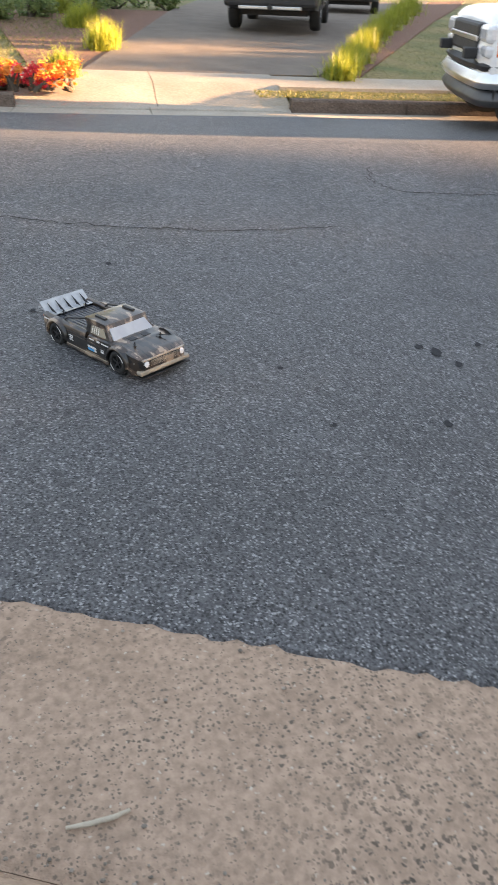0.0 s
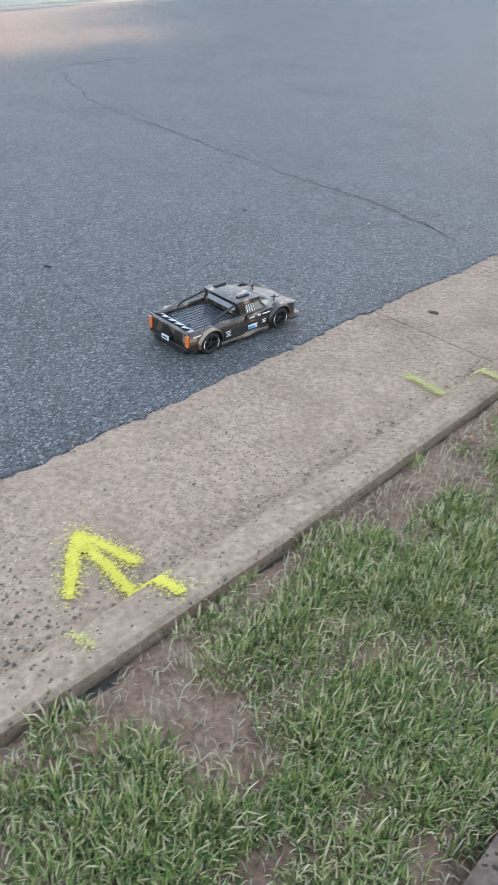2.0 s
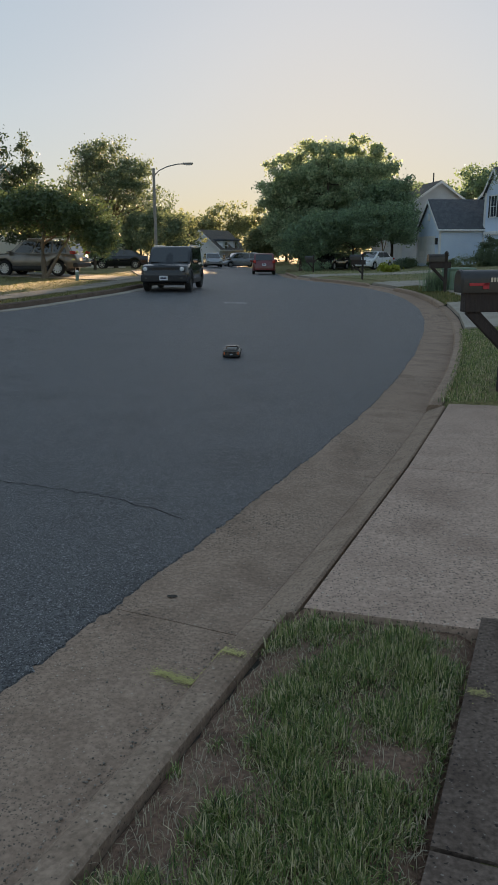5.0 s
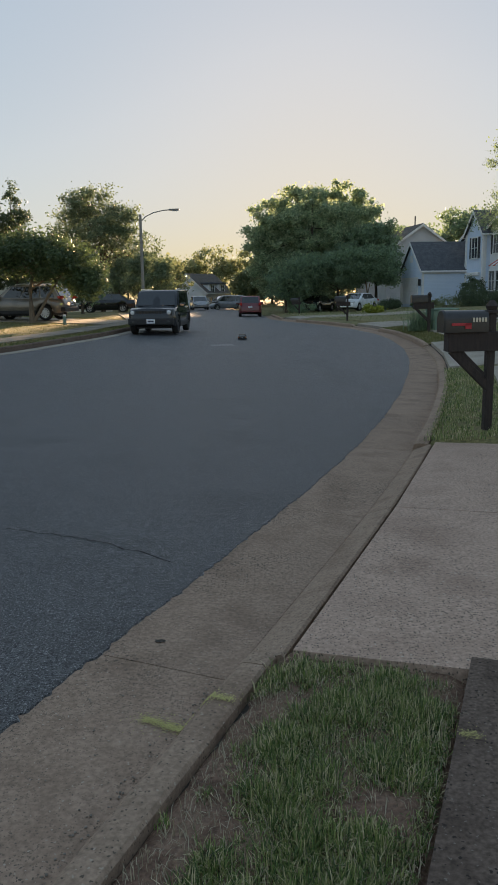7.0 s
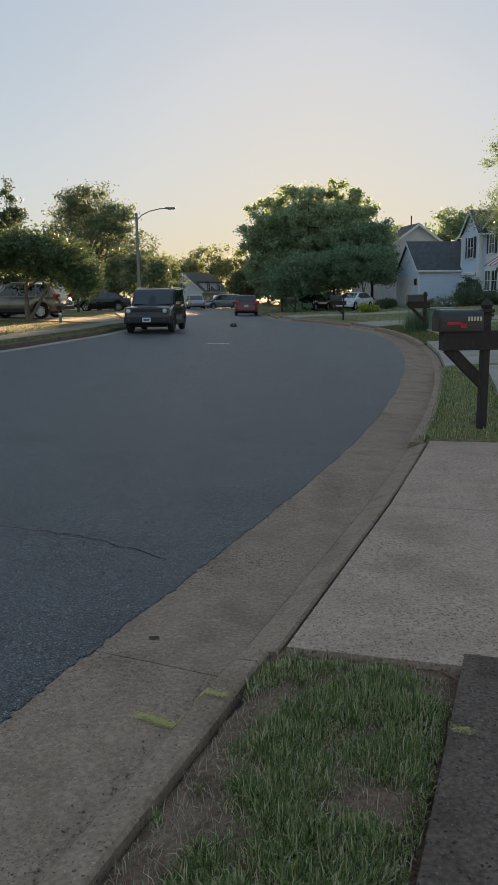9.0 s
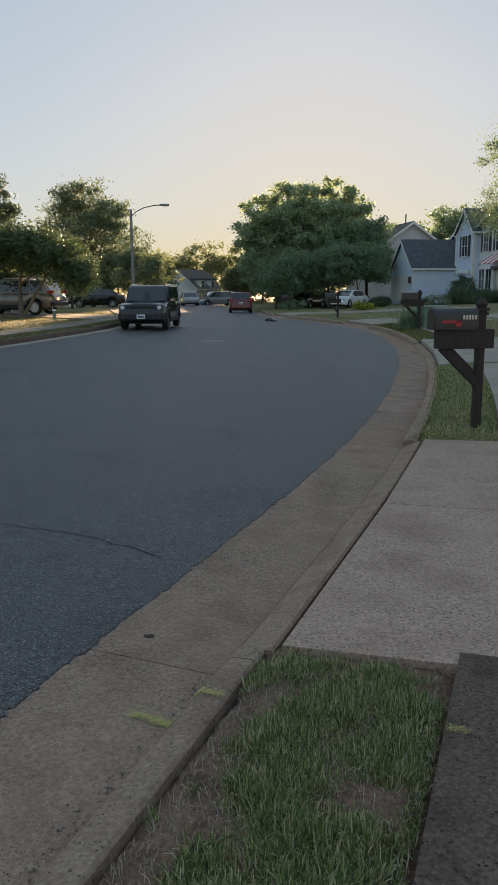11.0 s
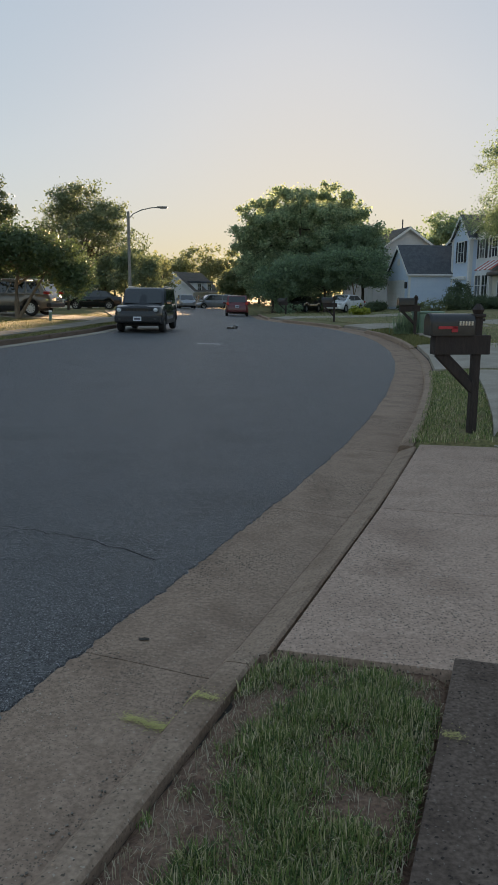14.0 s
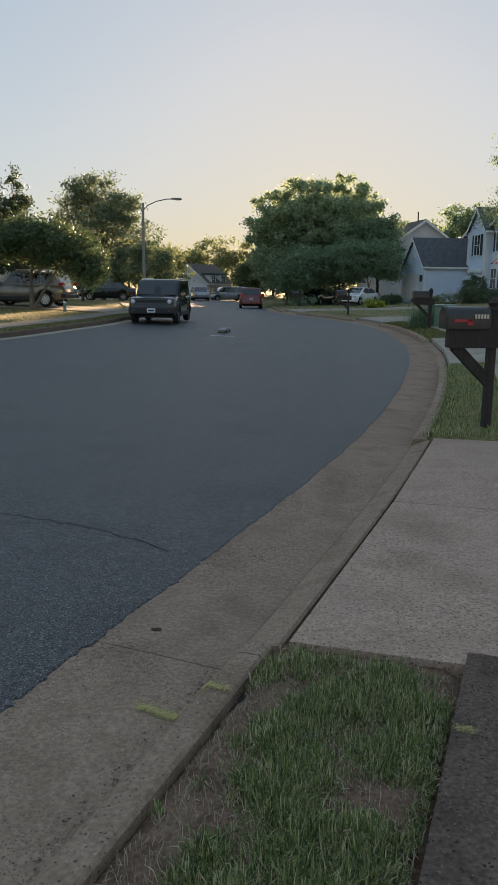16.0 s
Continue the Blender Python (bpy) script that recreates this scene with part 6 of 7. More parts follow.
def gable_wing(h, w, d, eave, ridge, wall_mat, roof_mat, ox=0.0, oy=0.0, over=0.35, z0=-0.6):
    """One wing of a house in the house's own space: gables face -x and +x... w along y, d along x."""
    bm = bmesh.new()
    x0, x1, y0, y1 = ox, ox + d, oy - w / 2, oy + w / 2
    vs = [bm.verts.new(v) for x in (x0, x1) for v in ((x, y0, z0), (x, y1, z0), (x, y1, eave), (x, oy, ridge), (x, y0, eave))]
    bm.faces.new(vs[4::-1]), bm.faces.new(vs[5:])
    for a, b in ((0, 1), (1, 2), (2, 3), (3, 4), (4, 0)):
        bm.faces.new((vs[a], vs[b], vs[b + 5], vs[a + 5]))
    bmesh.ops.recalc_face_normals(bm, faces=bm.faces)
    part("wall", bm, wall_mat, h)
    k = (ridge - eave) / (w / 2)
    for s in (1, -1):
        r = bmesh.new()
        t = 0.14
        pts = [(oy, ridge + 0.05), (oy + s * (w / 2 + over), eave - over * k + 0.05), (oy + s * (w / 2 + over), eave - over * k + 0.05 + t), (oy, ridge + 0.05 + t)]
        q = [r.verts.new((x, y, z)) for x in (x0 - over, x1 + over) for y, z in pts]
        r.faces.new(q[:4]), r.faces.new(q[7:3:-1])
        for a in range(4):
            b = (a + 1) % 4
            r.faces.new((q[a], q[b], q[b + 4], q[a + 4]))
        bmesh.ops.recalc_face_normals(r, faces=r.faces)
        roof = part("roof", r, roof_mat, h)
        part("gutter_pipe", boxed((x0 - over, min(pts[1][0], pts[1][0] + s * 0.1), pts[1][1] - 0.05), (x1 + over, max(pts[1][0], pts[1][0] + s * 0.1), pts[1][1] + 0.1), 0.02), WHITE_TRIM, h)
        for x in (x0 - over - 0.03, x1 + over):
            f = bmesh.new()
            q = [f.verts.new((xx, y, z)) for xx in (x, x + 0.03) for y, z in ((oy, ridge - 0.12), (pts[1][0], pts[1][1] - 0.12), (pts[1][0], pts[1][1] + 0.12), (oy, ridge + 0.16))]
            f.faces.new(q[:4]), f.faces.new(q[7:3:-1])
            for a in range(4):
                b = (a + 1) % 4
                f.faces.new((q[a], q[b], q[b + 4], q[a + 4]))
            bmesh.ops.recalc_face_normals(f, faces=f.faces)
            part("fascia", f, WHITE_TRIM, h)


def window(h, c, n, w, ht, shutters=False, grid=(2, 2)):
    """A framed window centred at c on a wall with the outward plan normal n."""
    n = Vector((n[0], n[1], 0)).normalized()
    m = Matrix.Translation(c) @ n.to_track_quat("Y", "Z").to_matrix().to_4x4()
    f = bmesh.new()
    t = 0.09
    box(f, (-w / 2 - t, 0, ht / 2), (w / 2 + t, 0.07, ht / 2 + t), 0, m), box(f, (-w / 2 - t, 0, -ht / 2 - t), (w / 2 + t, 0.09, -ht / 2), 0, m)
    box(f, (-w / 2 - t, 0, -ht / 2), (-w / 2, 0.07, ht / 2), 0, m), box(f, (w / 2, 0, -ht / 2), (w / 2 + t, 0.07, ht / 2), 0, m)
    win = part("window", f, WHITE_TRIM, h)
    part("pane", boxed((-w / 2, 0.0, -ht / 2), (w / 2, 0.03, ht / 2), 0, m), PANE, win)
    b = bmesh.new()
    for i in range(1, grid[0]):
        x = -w / 2 + w * i / grid[0]
        box(b, (x - 0.02, 0.02, -ht / 2), (x + 0.02, 0.05, ht / 2), 0, m)
    for j in range(1, grid[1]):
        z = -ht / 2 + ht * j / grid[1]
        box(b, (-w / 2, 0.02, z - 0.02), (w / 2, 0.052, z + 0.02), 0, m)
    part("glazing_bars", b, WHITE_TRIM, win)
    if shutters:
        for s in (1, -1):
            part("shutter", boxed((s * (w / 2 + 0.28) - 0.17, 0, -ht / 2 - 0.05), (s * (w / 2 + 0.28) + 0.17, 0.05, ht / 2 + 0.05), 0.01, m), SHUTTER, win)
    return win


def garage_door(h, c, n, w, ht, rows=4):
    n = Vector((n[0], n[1], 0)).normalized()
    m = Matrix.Translation(c) @ n.to_track_quat("Y", "Z").to_matrix().to_4x4()
    d = part("garage_door", boxed((-w / 2, -0.02, 0), (w / 2, 0.02, ht), 0, m), GARAGE_WHITE, h)
    for r in range(rows):
        for k in range(4):
            x0, z0 = -w / 2 + w * k / 4, ht * r / rows
            part("panel", boxed((x0 + 0.06, 0.015, z0 + 0.06), (x0 + w / 4 - 0.06, 0.04, z0 + ht / rows - 0.06), 0.012, m), GARAGE_WHITE, d)
    f = bmesh.new()
    box(f, (-w / 2 - 0.16, 0, 0), (-w / 2, 0.06, ht + 0.16), 0, m), box(f, (w / 2, 0, 0), (w / 2 + 0.16, 0.06, ht + 0.16), 0, m), box(f, (-w / 2, 0, ht), (w / 2, 0.06, ht + 0.16), 0, m)
    part("door_frame", f, WHITE_TRIM, h)


def build_houses():
    # pale blue house on the near side, its garage and entrance gables to the street
    h = empty("house", pose(13.65, 66.0, 0.6, 0, 0, 8), "pale blue sided house with a garage wing and white trim", "house")
    gable_wing(h, 5.6, 6.0, 2.85, 5.2, BLUE_SIDING, SHINGLE, 0.0, 2.8, 0.22)
    garage_door(h, (-0.02, 3.1, 0.0), (-1, 0), 4.0, 2.15)
    for y in (0.02, 5.58):
        part("corner_board", boxed((-0.04, y - 0.1, -0.5), (0.12, y + 0.1, 2.85)), WHITE_TRIM, h)
    part("coach_lamp", boxed((-0.2, 0.3, 1.6), (-0.02, 0.6, 2.15), 0.04), SHUTTER, h)
    part("gable_vent", boxed((-0.06, 2.5, 3.6), (0.0, 3.1, 4.2), 0.05), WHITE_TRIM, h)
    part("side_frieze", boxed((0.1, -0.05, 2.55), (3.8, 0.0, 2.8), 0.01), WHITE_TRIM, h)
    gable_wing(h, 3.4, 6.0, 5.7, 7.4, BLUE_SIDING, SHINGLE, 3.8, -1.7, 0.25)
    gable_wing(h, 6.5, 6.0, 5.2, 6.7, BLUE_SIDING, SHINGLE, 5.6, 2.6)
    window(h, (3.78, -1.8, 4.55), (-1, 0), 1.1, 1.6, True)
    part("entrance_pediment", boxed((3.6, -3.0, 2.3), (3.78, -0.4, 2.6), 0.05), WHITE_TRIM, h)
    part("entrance_door", boxed((3.72, -2.2, 0.0), (3.79, -1.2, 2.1), 0.02), SHUTTER, h)
    for y in (-3.38, -0.02):
        part("corner_board", boxed((3.73, y - 0.14, -0.5), (3.92, y + 0.14, 5.7)), WHITE_TRIM, h)
    part("corner_board", boxed((3.8, -3.46, -0.5), (4.05, -3.41, 5.7)), WHITE_TRIM, h)
    # white house with the awning over tall windows
    white_boards = siding("weathered_white_siding", (0.74, 0.75, 0.76), (0.8, 0.81, 0.82))
    h2 = empty("house", pose(18.0, 58.0, 0.6, 0, 0, 8), "white sided house with tall windows under a striped awning", "house")
    gable_wing(h2, 7.0, 8.0, 5.7, 7.1, white_boards, SHINGLE_BROWN, 1.2, 2.4)
    part("bay", boxed((0.0, 0.0, -0.5), (1.3, 2.6, 2.75)), WHITE_TRIM, h2)
    for y in (0.7, 1.9):
        window(h2, (-0.01, y, 1.45), (-1, 0), 0.95, 2.2, False, (2, 3))
    for k in range(7):
        y = -0.1 + 0.4 * k
        part("awning_stripe", boxed((-0.35, y, -0.03), (1.0, y + 0.4, 0.03), 0, Matrix.Translation((0.3, 0, 3.15)) @ Matrix.Rotation(radians(-33), 4, "Y")), AWNING_RED if k % 2 == 0 else WHITE_TRIM, h2)
    for y in (-0.2, 1.8, 4.0):
        window(h2, (1.18, y, 4.7), (-1, 0), 0.9, 1.4, True)
    part("porch", boxed((0.2, -3.2, -0.5), (2.6, -0.1, 2.5)), CREAM_SIDING, h2)
    part("porch_roof", boxed((-0.3, -3.6, 2.5), (2.7, 0.0, 2.75), 0.08), SHINGLE_BROWN, h2)
    window(h2, (0.18, -1.6, 1.2), (-1, 0), 1.0, 1.6)
    # grey house behind, gable end this way
    h3 = empty("house", pose(20.2, 84, 0.4, 0, 0, 100), "grey sided house with a brown roof behind the garage", "house")
    gable_wing(h3, 7.6, 11, 5.6, 8.2, GREY_SIDING, SHINGLE_BROWN, 0, 3.2)
    bm = bmesh.new()
    rod(bm, (2, 3.2, 8.0), (2, 3.2, 9.3), 0.07)
    part("roof_pipe", bm, SHUTTER, h3)
    # far white house at the bend, blank gable and a dormered front
    h4 = empty("house", pose(-10.0, 104, -0.6, 0, 0, 66), "far white sided house with gabled dormers", "house")
    gable_wing(h4, 5.6, 7.5, 2.7, 5.0, white_boards, SHINGLE_BROWN, 0, 0)
    for x in (1.6, 4.6):
        part("dormer", boxed((x - 0.8, -2.9, 2.4), (x + 0.8, -0.6, 3.7), 0.02), white_boards, h4)
        part("dormer_roof", boxed((x - 1.0, -3.1, 3.7), (x + 1.0, -0.4, 3.95), 0.05), SHINGLE, h4)
        window(h4, (x, -2.92, 3.1), (0, -1), 0.9, 0.9)
    for x in (1.2, 5.4):
        window(h4, (x, -2.82, 1.3), (0, -1), 0.9, 1.3)
    part("front_door", boxed((3.0, -2.86, 0), (3.9, -2.78, 2.0), 0.01), SHUTTER, h4)
    # opposite: house with garage, its gable to the street; wall brown is shade on white siding
    gz = on_ground(-15.2, 39)
    h5 = empty("house", pose(-15.2, 39, gz, 0, 0, 180), "white sided house, walls coloured brown as in shade, with a white panelled garage door", "house")
    gable_wing(h5, 6.2, 9.5, 2.75, 5.0, SHADE_BROWN_SIDING, SHINGLE_BROWN, 0.0, 0.0)
    # same siding as the walls, in its lit white tone
    part("white_gable_cladding", boxed((-0.035, -3.1, -0.4), (-0.005, 3.1, 2.75)), siding("white_siding", (0.66, 0.66, 0.65), (0.74, 0.74, 0.73), 2.6), h5)
    garage_door(h5, (-0.05, -1.35, 0.0), (-1, 0), 2.3, 2.15, 4)
    garage_door(h5, (-0.05, 1.6, 0.0), (-1, 0), 2.3, 2.15, 4)
    h6 = empty("house", pose(-22, 50, 0.6, 0, 0, 170), "two storey house roof showing over the trees", "house")
    gable_wing(h6, 8.0, 12, 4.4, 6.2, CREAM_SIDING, SHINGLE_BROWN, -5, 0)
    h7 = empty("house", pose(-15.5, 74, 0.3, 0, 0, 175), "cream house behind trees with warm lit windows", "house")
    gable_wing(h7, 8.0, 9, 4.6, 6.0, CREAM_SIDING, SHINGLE_BROWN, 0, 0)
    for x in (1.2, 2.6, 4.4):
        window(h7, (x, 4.02, 1.6), (0, 1), 0.9, 1.5)
        window(h7, (x, 4.02, 3.6), (0, 1), 0.9, 1.2)


# ---- letter boxes, lamp, small things
BOX_BLACK = material("letter_box_enamel", [(0.014, 0.013, 0.013), (0.026, 0.023, 0.022)], 14, 0.4, 0.1, 60, coat=0.3)
BOX_WOOD = material("dark_stained_post", [(0.022, 0.015, 0.013), (0.045, 0.03, 0.025)], 9, 0.7, 0.5, 60, stretch=(3, 3, 0.5))
FLAG_RED = material("flag_red", [(0.42, 0.03, 0.04), (0.52, 0.05, 0.05)], 12, 0.5, 0.0)
BRASS = material("pale_brass", [(0.55, 0.5, 0.4), (0.66, 0.6, 0.5)], 20, 0.4, 0.0, metal=0.4)
GREEN_BOX = material("utility_green", [(0.16, 0.24, 0.19), (0.2, 0.29, 0.23)], 6, 0.6, 0.2)
# pole grey lightened: distance haze is put into the colour
POLE_GREY = material("hazed_pole", [(0.24, 0.225, 0.205), (0.32, 0.3, 0.275)], 6, 0.7, 0.3, metal=0.3)
OIL = material("oil_stain", [(0.026, 0.026, 0.028), (0.045, 0.045, 0.047)], 60, 0.8, 0.2, 200, gloss=0.1)
CHALK = material("pale_chalk_scuff", [(0.42, 0.36, 0.3), (0.5, 0.44, 0.37)], 30, 0.9, 0.2)
STICK = material("dry_stick", [(0.36, 0.31, 0.24), (0.48, 0.42, 0.33)], 30, 0.9, 0.4)


def letter_box(x, y, turn, label, height=1.45, scale=1.0, wood=None, flag=True, lift=0.0):
    """A post-mounted box: its door faces local -x, the street."""
    wood = wood or BOX_WOOD
    h = empty("letter_box", pose(x, y, on_ground(x, y) + lift, 0, 0, turn), label, "mailbox", "letter boxes")
    k = scale
    post = part("post", boxed((-0.052 * k, -0.052 * k, -0.2), (0.052 * k, 0.052 * k, height - 0.12), 0.006), wood, h)
    cap = bmesh.new()
    box(cap, (-0.08 * k, -0.08 * k, height - 0.12), (0.08 * k, 0.08 * k, height - 0.08), 0.008)
    bmesh.ops.create_cone(cap, cap_ends=True, segments=8, radius1=0.06 * k, radius2=0.085 * k, depth=0.05, matrix=Matrix.Translation((0, 0, height - 0.055)))
    bmesh.ops.create_cone(cap, cap_ends=True, segments=8, radius1=0.085 * k, radius2=0.03 * k, depth=0.07, matrix=Matrix.Translation((0, 0, height + 0.005)))
    part("finial", cap, wood, post)
    zb = height - 0.36
    part("shelf_board", boxed((-0.60 * k, -0.085 * k, zb - 0.2), (0.16 * k, 0.085 * k, zb + 0.03), 0.006), wood, h)
    b = bmesh.new()
    m = Matrix.Translation((-0.3 * k, 0, zb - 0.4)) @ Matrix.Rotation(radians(-42), 4, "Y")
    box(b, (-0.36 * k, -0.045, -0.045), (0.36 * k, 0.045, 0.045), 0.004, Matrix.Translation((-0.26 * k, 0, zb - 0.42)) @ Matrix.Rotation(radians(44), 4, "Y"))
    part("brace", b, wood, h)
    rings = []
    for xx in (-0.66 * k, -0.08 * k):
        prof = [(-0.12, 0.03), (-0.12, 0.19)] + [(-0.12 * math.cos(a), 0.19 + 0.12 * math.sin(a)) for a in np.linspace(0.25, math.pi - 0.25, 9)] + [(0.12, 0.19), (0.12, 0.03)]
        rings.append([(xx, yy * k, zb + zz * k) for yy, zz in prof])
    bx = sharp(part("box", loft(rings), BOX_BLACK, h), 35)
    rings = []
    for xx, g in ((-0.685 * k, 0.98), (-0.655 * k, 1.06)):
        prof = [(-0.12, 0.03), (-0.12, 0.19)] + [(-0.12 * math.cos(a), 0.19 + 0.12 * math.sin(a)) for a in np.linspace(0.25, math.pi - 0.25, 9)] + [(0.12, 0.19), (0.12, 0.03)]
        rings.append([(xx, yy * g * k, zb + 0.12 * k + (zz - 0.12) * g * k) for yy, zz in prof])
    part("door", loft(rings), BOX_BLACK, bx)
    if flag:
        f = bmesh.new()
        box(f, (-0.58 * k, -0.138 * k, zb + 0.115 * k), (-0.32 * k, -0.122 * k, zb + 0.15 * k), 0.003)
        box(f, (-0.4 * k, -0.138 * k, zb + 0.075 * k), (-0.32 * k, -0.122 * k, zb + 0.15 * k), 0.003)
        part("flag", f, FLAG_RED, bx, "red signal flag")
        for j in range(5):
            part("number_bar", boxed((-0.3 * k + 0.04 * j * k, -0.132 * k, zb + 0.16 * k), (-0.274 * k + 0.04 * j * k, -0.12 * k, zb + 0.215 * k), 0.002), BRASS, bx)
    return h


def flat_stroke(name, pts, width, mat, parent=None, seed=0, wobble=0.15, lift=0.018, height=None, taper=False):
    """A thin painted or cracked line lying on the street through plan points."""
    rng = random.Random(seed)
    path = []
    for a, b in zip(pts[:-1], pts[1:]):
        n = max(2, int(math.dist(a, b) / max(0.03, width * 0.6)))
        path += [(a[0] + (b[0] - a[0]) * i / n, a[1] + (b[1] - a[1]) * i / n) for i in range(n)]
    path.append(pts[-1])
    verts, faces = [], []
    for i, p in enumerate(path):
        a, b = path[max(0, i - 1)], path[min(len(path) - 1, i + 1)]
        d = math.hypot(b[0] - a[0], b[1] - a[1]) or 1
        nx, ny = -(b[1] - a[1]) / d, (b[0] - a[0]) / d
        w1, w2 = (width / 2 * (1 + rng.uniform(-wobble, wobble)) for _ in range(2))
        if taper:
            w1 *= min(1, 0.25 + 1.5 * min(i, len(path) - 1 - i) / len(path) * 2)
            w2 *= min(1, 0.25 + 1.5 * min(i, len(path) - 1 - i) / len(path) * 2)
        for s, w in ((1, w1), (-1, w2)):
            x, y = p[0] + nx * w * s, p[1] + ny * w * s
            z = (float(road_z(x, y)) if height is None else height(x, y)) + lift
            verts.append((x, y, z))
    for i in range(len(path) - 1):
        faces.append((2 * i, 2 * i + 1, 2 * i + 3, 2 * i + 2))
    return mesh_object(name, verts, faces, mat, parent)


def spray(name, pts, width, mat, parent, seed, density=1.0, lift=0.007, height=None):
    """Sprayed paint: a line of small flecks, thick along its middle and thinning out."""
    rng = np.random.default_rng(seed)
    seg = [math.dist(a, b) for a, b in zip(pts[:-1], pts[1:])]
    n = int(sum(seg) * width * 90000 * density)
    at = np.cumsum([0] + seg)
    t = rng.uniform(-0.1 * width, at[-1] + 0.1 * width, n)
    x, y = np.interp(t, at, [p[0] for p in pts]), np.interp(t, at, [p[1] for p in pts])
    # a full core with a thin halo of overspray
    sigma = np.where(rng.random(n) < 0.2, width * 0.75, width * 0.27)
    x, y = x + rng.normal(0, 1, n) * sigma, y + rng.normal(0, 1, n) * sigma
    verts, faces = [], []
    for k in range(n):
        r, a0 = rng.uniform(0.0012, 0.0034), rng.uniform(0, 6.28)
        z = (float(road_z(x[k], y[k])) if height is None else height(x[k], y[k])) + lift + rng.uniform(0, 0.0012)
        faces.append(tuple(range(len(verts), len(verts) + 4)))
        verts += [(x[k] + r * rng.uniform(0.6, 1.3) * math.cos(a0 + q * 1.57), y[k] + r * rng.uniform(0.6, 1.3) * math.sin(a0 + q * 1.57), z) for q in range(4)]
    return tagged(mesh_object(name, verts, faces, mat, parent), kind="stuff")


def blot(bm_list, x, y, r, seed):
    rng = random.Random(seed)
    return [(x + r * rng.uniform(0.5, 1.2) * math.cos(a) * 1.4, y + r * rng.uniform(0.5, 1.2) * math.sin(a)) for a in np.linspace(0, 2 * math.pi, 11)[:-1]]


def edge_height(x, y):
    """Height of the gutter and kerb surface."""
    ex = float(edge_x(y))
    c = math.cos(math.atan(float(edge_x(y + 0.3) - edge_x(y - 0.3)) / 0.6))
    d = (x - ex) * c
    yy = y + d * 0.37
    p, n = edge_frame(yy)
    z0 = float(road_z(p[0], yy))
    return z0 + float(np.interp(d, [0, 0.3, 0.6, 0.655, 0.715, 0.735, 0.775, 0.85], [0.0, -0.006, -0.018, -0.015, 0.068, 0.086, 0.09, 0.09]))


def build_details():
    letter_box(2.74, 9.2, 8, "dark brown post letter box with a red flag on the verge", 1.5, 0.92, lift=0.0)
    letter_box(3.09, 10.35, 8, "second dark letter box standing behind the first", 1.42, 0.9, flag=False)
    letter_box(6.2, 28.6, 5, "black letter box on a post beside a yucca", 1.4, 1.0, flag=False)
    letter_box(4.55, 41.0, -5, "small black letter box by a driveway", 1.3, 1.0, flag=False)
    letter_box(3.0, 62.0, -8, "distant letter box at the kerb in shade", 1.3, 1.0, flag=False)
    letter_box(-8.45, 18.9, 150, "weathered letter box on a brown post across the street", 1.35, 1.0, material("weathered_brown_post", [(0.09, 0.05, 0.03), (0.14, 0.08, 0.05)], 9, 0.8, 0.5), flag=False)
    # utility cabinet and marker post
    u = empty("utility_box", pose(6.9, 29.6, on_ground(6.9, 29.6), 0, 0, 10), "pale green metal utility cabinet on the verge", "utility box")
    part("body", boxed((-0.5, -0.4, -0.05), (0.5, 0.4, 0.72), 0.03), GREEN_BOX, u)
    part("lid", boxed((-0.53, -0.43, 0.72), (0.53, 0.43, 0.8), 0.03), GREEN_BOX, u)
    mk = empty("marker_post", pose(-8.5, 32.9, on_ground(-8.5, 32.9)), "short pale green cable marker post in the lawn", "marker post")
    bm = bmesh.new()
    rod(bm, (0, 0, -0.1), (0, 0, 0.36), 0.075, 0.065, 12)
    part("post", bm, GREEN_BOX, mk)
    bm = bmesh.new()
    rod(bm, (0, 0, 0.36), (0, 0, 0.44), 0.085, 0.06, 12)
    part("cap", bm, WHITE_TRIM, mk)
    gl = empty("garden_light", pose(-8.75, 18.1, on_ground(-8.75, 18.1)), "small dark garden light on a stake", "garden light")
    bm = bmesh.new()
    rod(bm, (0, 0, -0.05), (0, 0, 0.14), 0.012)
    part("stake", bm, SHUTTER, gl)
    part("head", boxed((-0.06, -0.05, 0.14), (0.06, 0.05, 0.22), 0.015), SHUTTER, gl)
    # street lamp
    lx, ly = -8.15, 53.0
    L = empty("street_lamp", pose(lx, ly, on_ground(lx, ly)), "grey street lamp with a curved arm and cobra head", "street lamp")
    bm = bmesh.new()
    rod(bm, (0, 0, -0.2), (0, 0, 6.95), 0.12, 0.09, 12)
    part("pole", bm, POLE_GREY, L)
    arm = [(0, 0, 6.45), (0.35, 0, 6.8), (0.9, 0, 7.05), (1.6, 0, 7.2), (2.1, 0, 7.22)]
    part("arm", limb_mesh([[(p, 0.035) for p in arm]]), POLE_GREY, L, smooth_shade=True)
    hd = bmesh.new()
    box(hd, (1.95, -0.11, 7.17), (2.65, 0.11, 7.29), 0.045)
    head = part("lamp_head", hd, POLE_GREY, L)
    part("lens", boxed((2.15, -0.08, 7.13), (2.55, 0.08, 7.175), 0.02), CLEAR_LENS, head)
    bm = bmesh.new()
    rod(bm, (-0.14, 0, 5.6), (0.3, 0, 5.6), 0.025)
    part("bracket", bm, POLE_GREY, L)
    # sprayed marks
    ten = empty("sprayed_mark", pose(0, 0, 0), "yellow sprayed figures and arrow on the asphalt", "road marking")
    spray("figure_one", [(-5.166, 3.279), (-5.075, 3.379), (-4.962, 3.474), (-4.988, 3.324), (-4.979, 3.157)], 0.042, YELLOW, ten, 1, 2.2, 0.017)
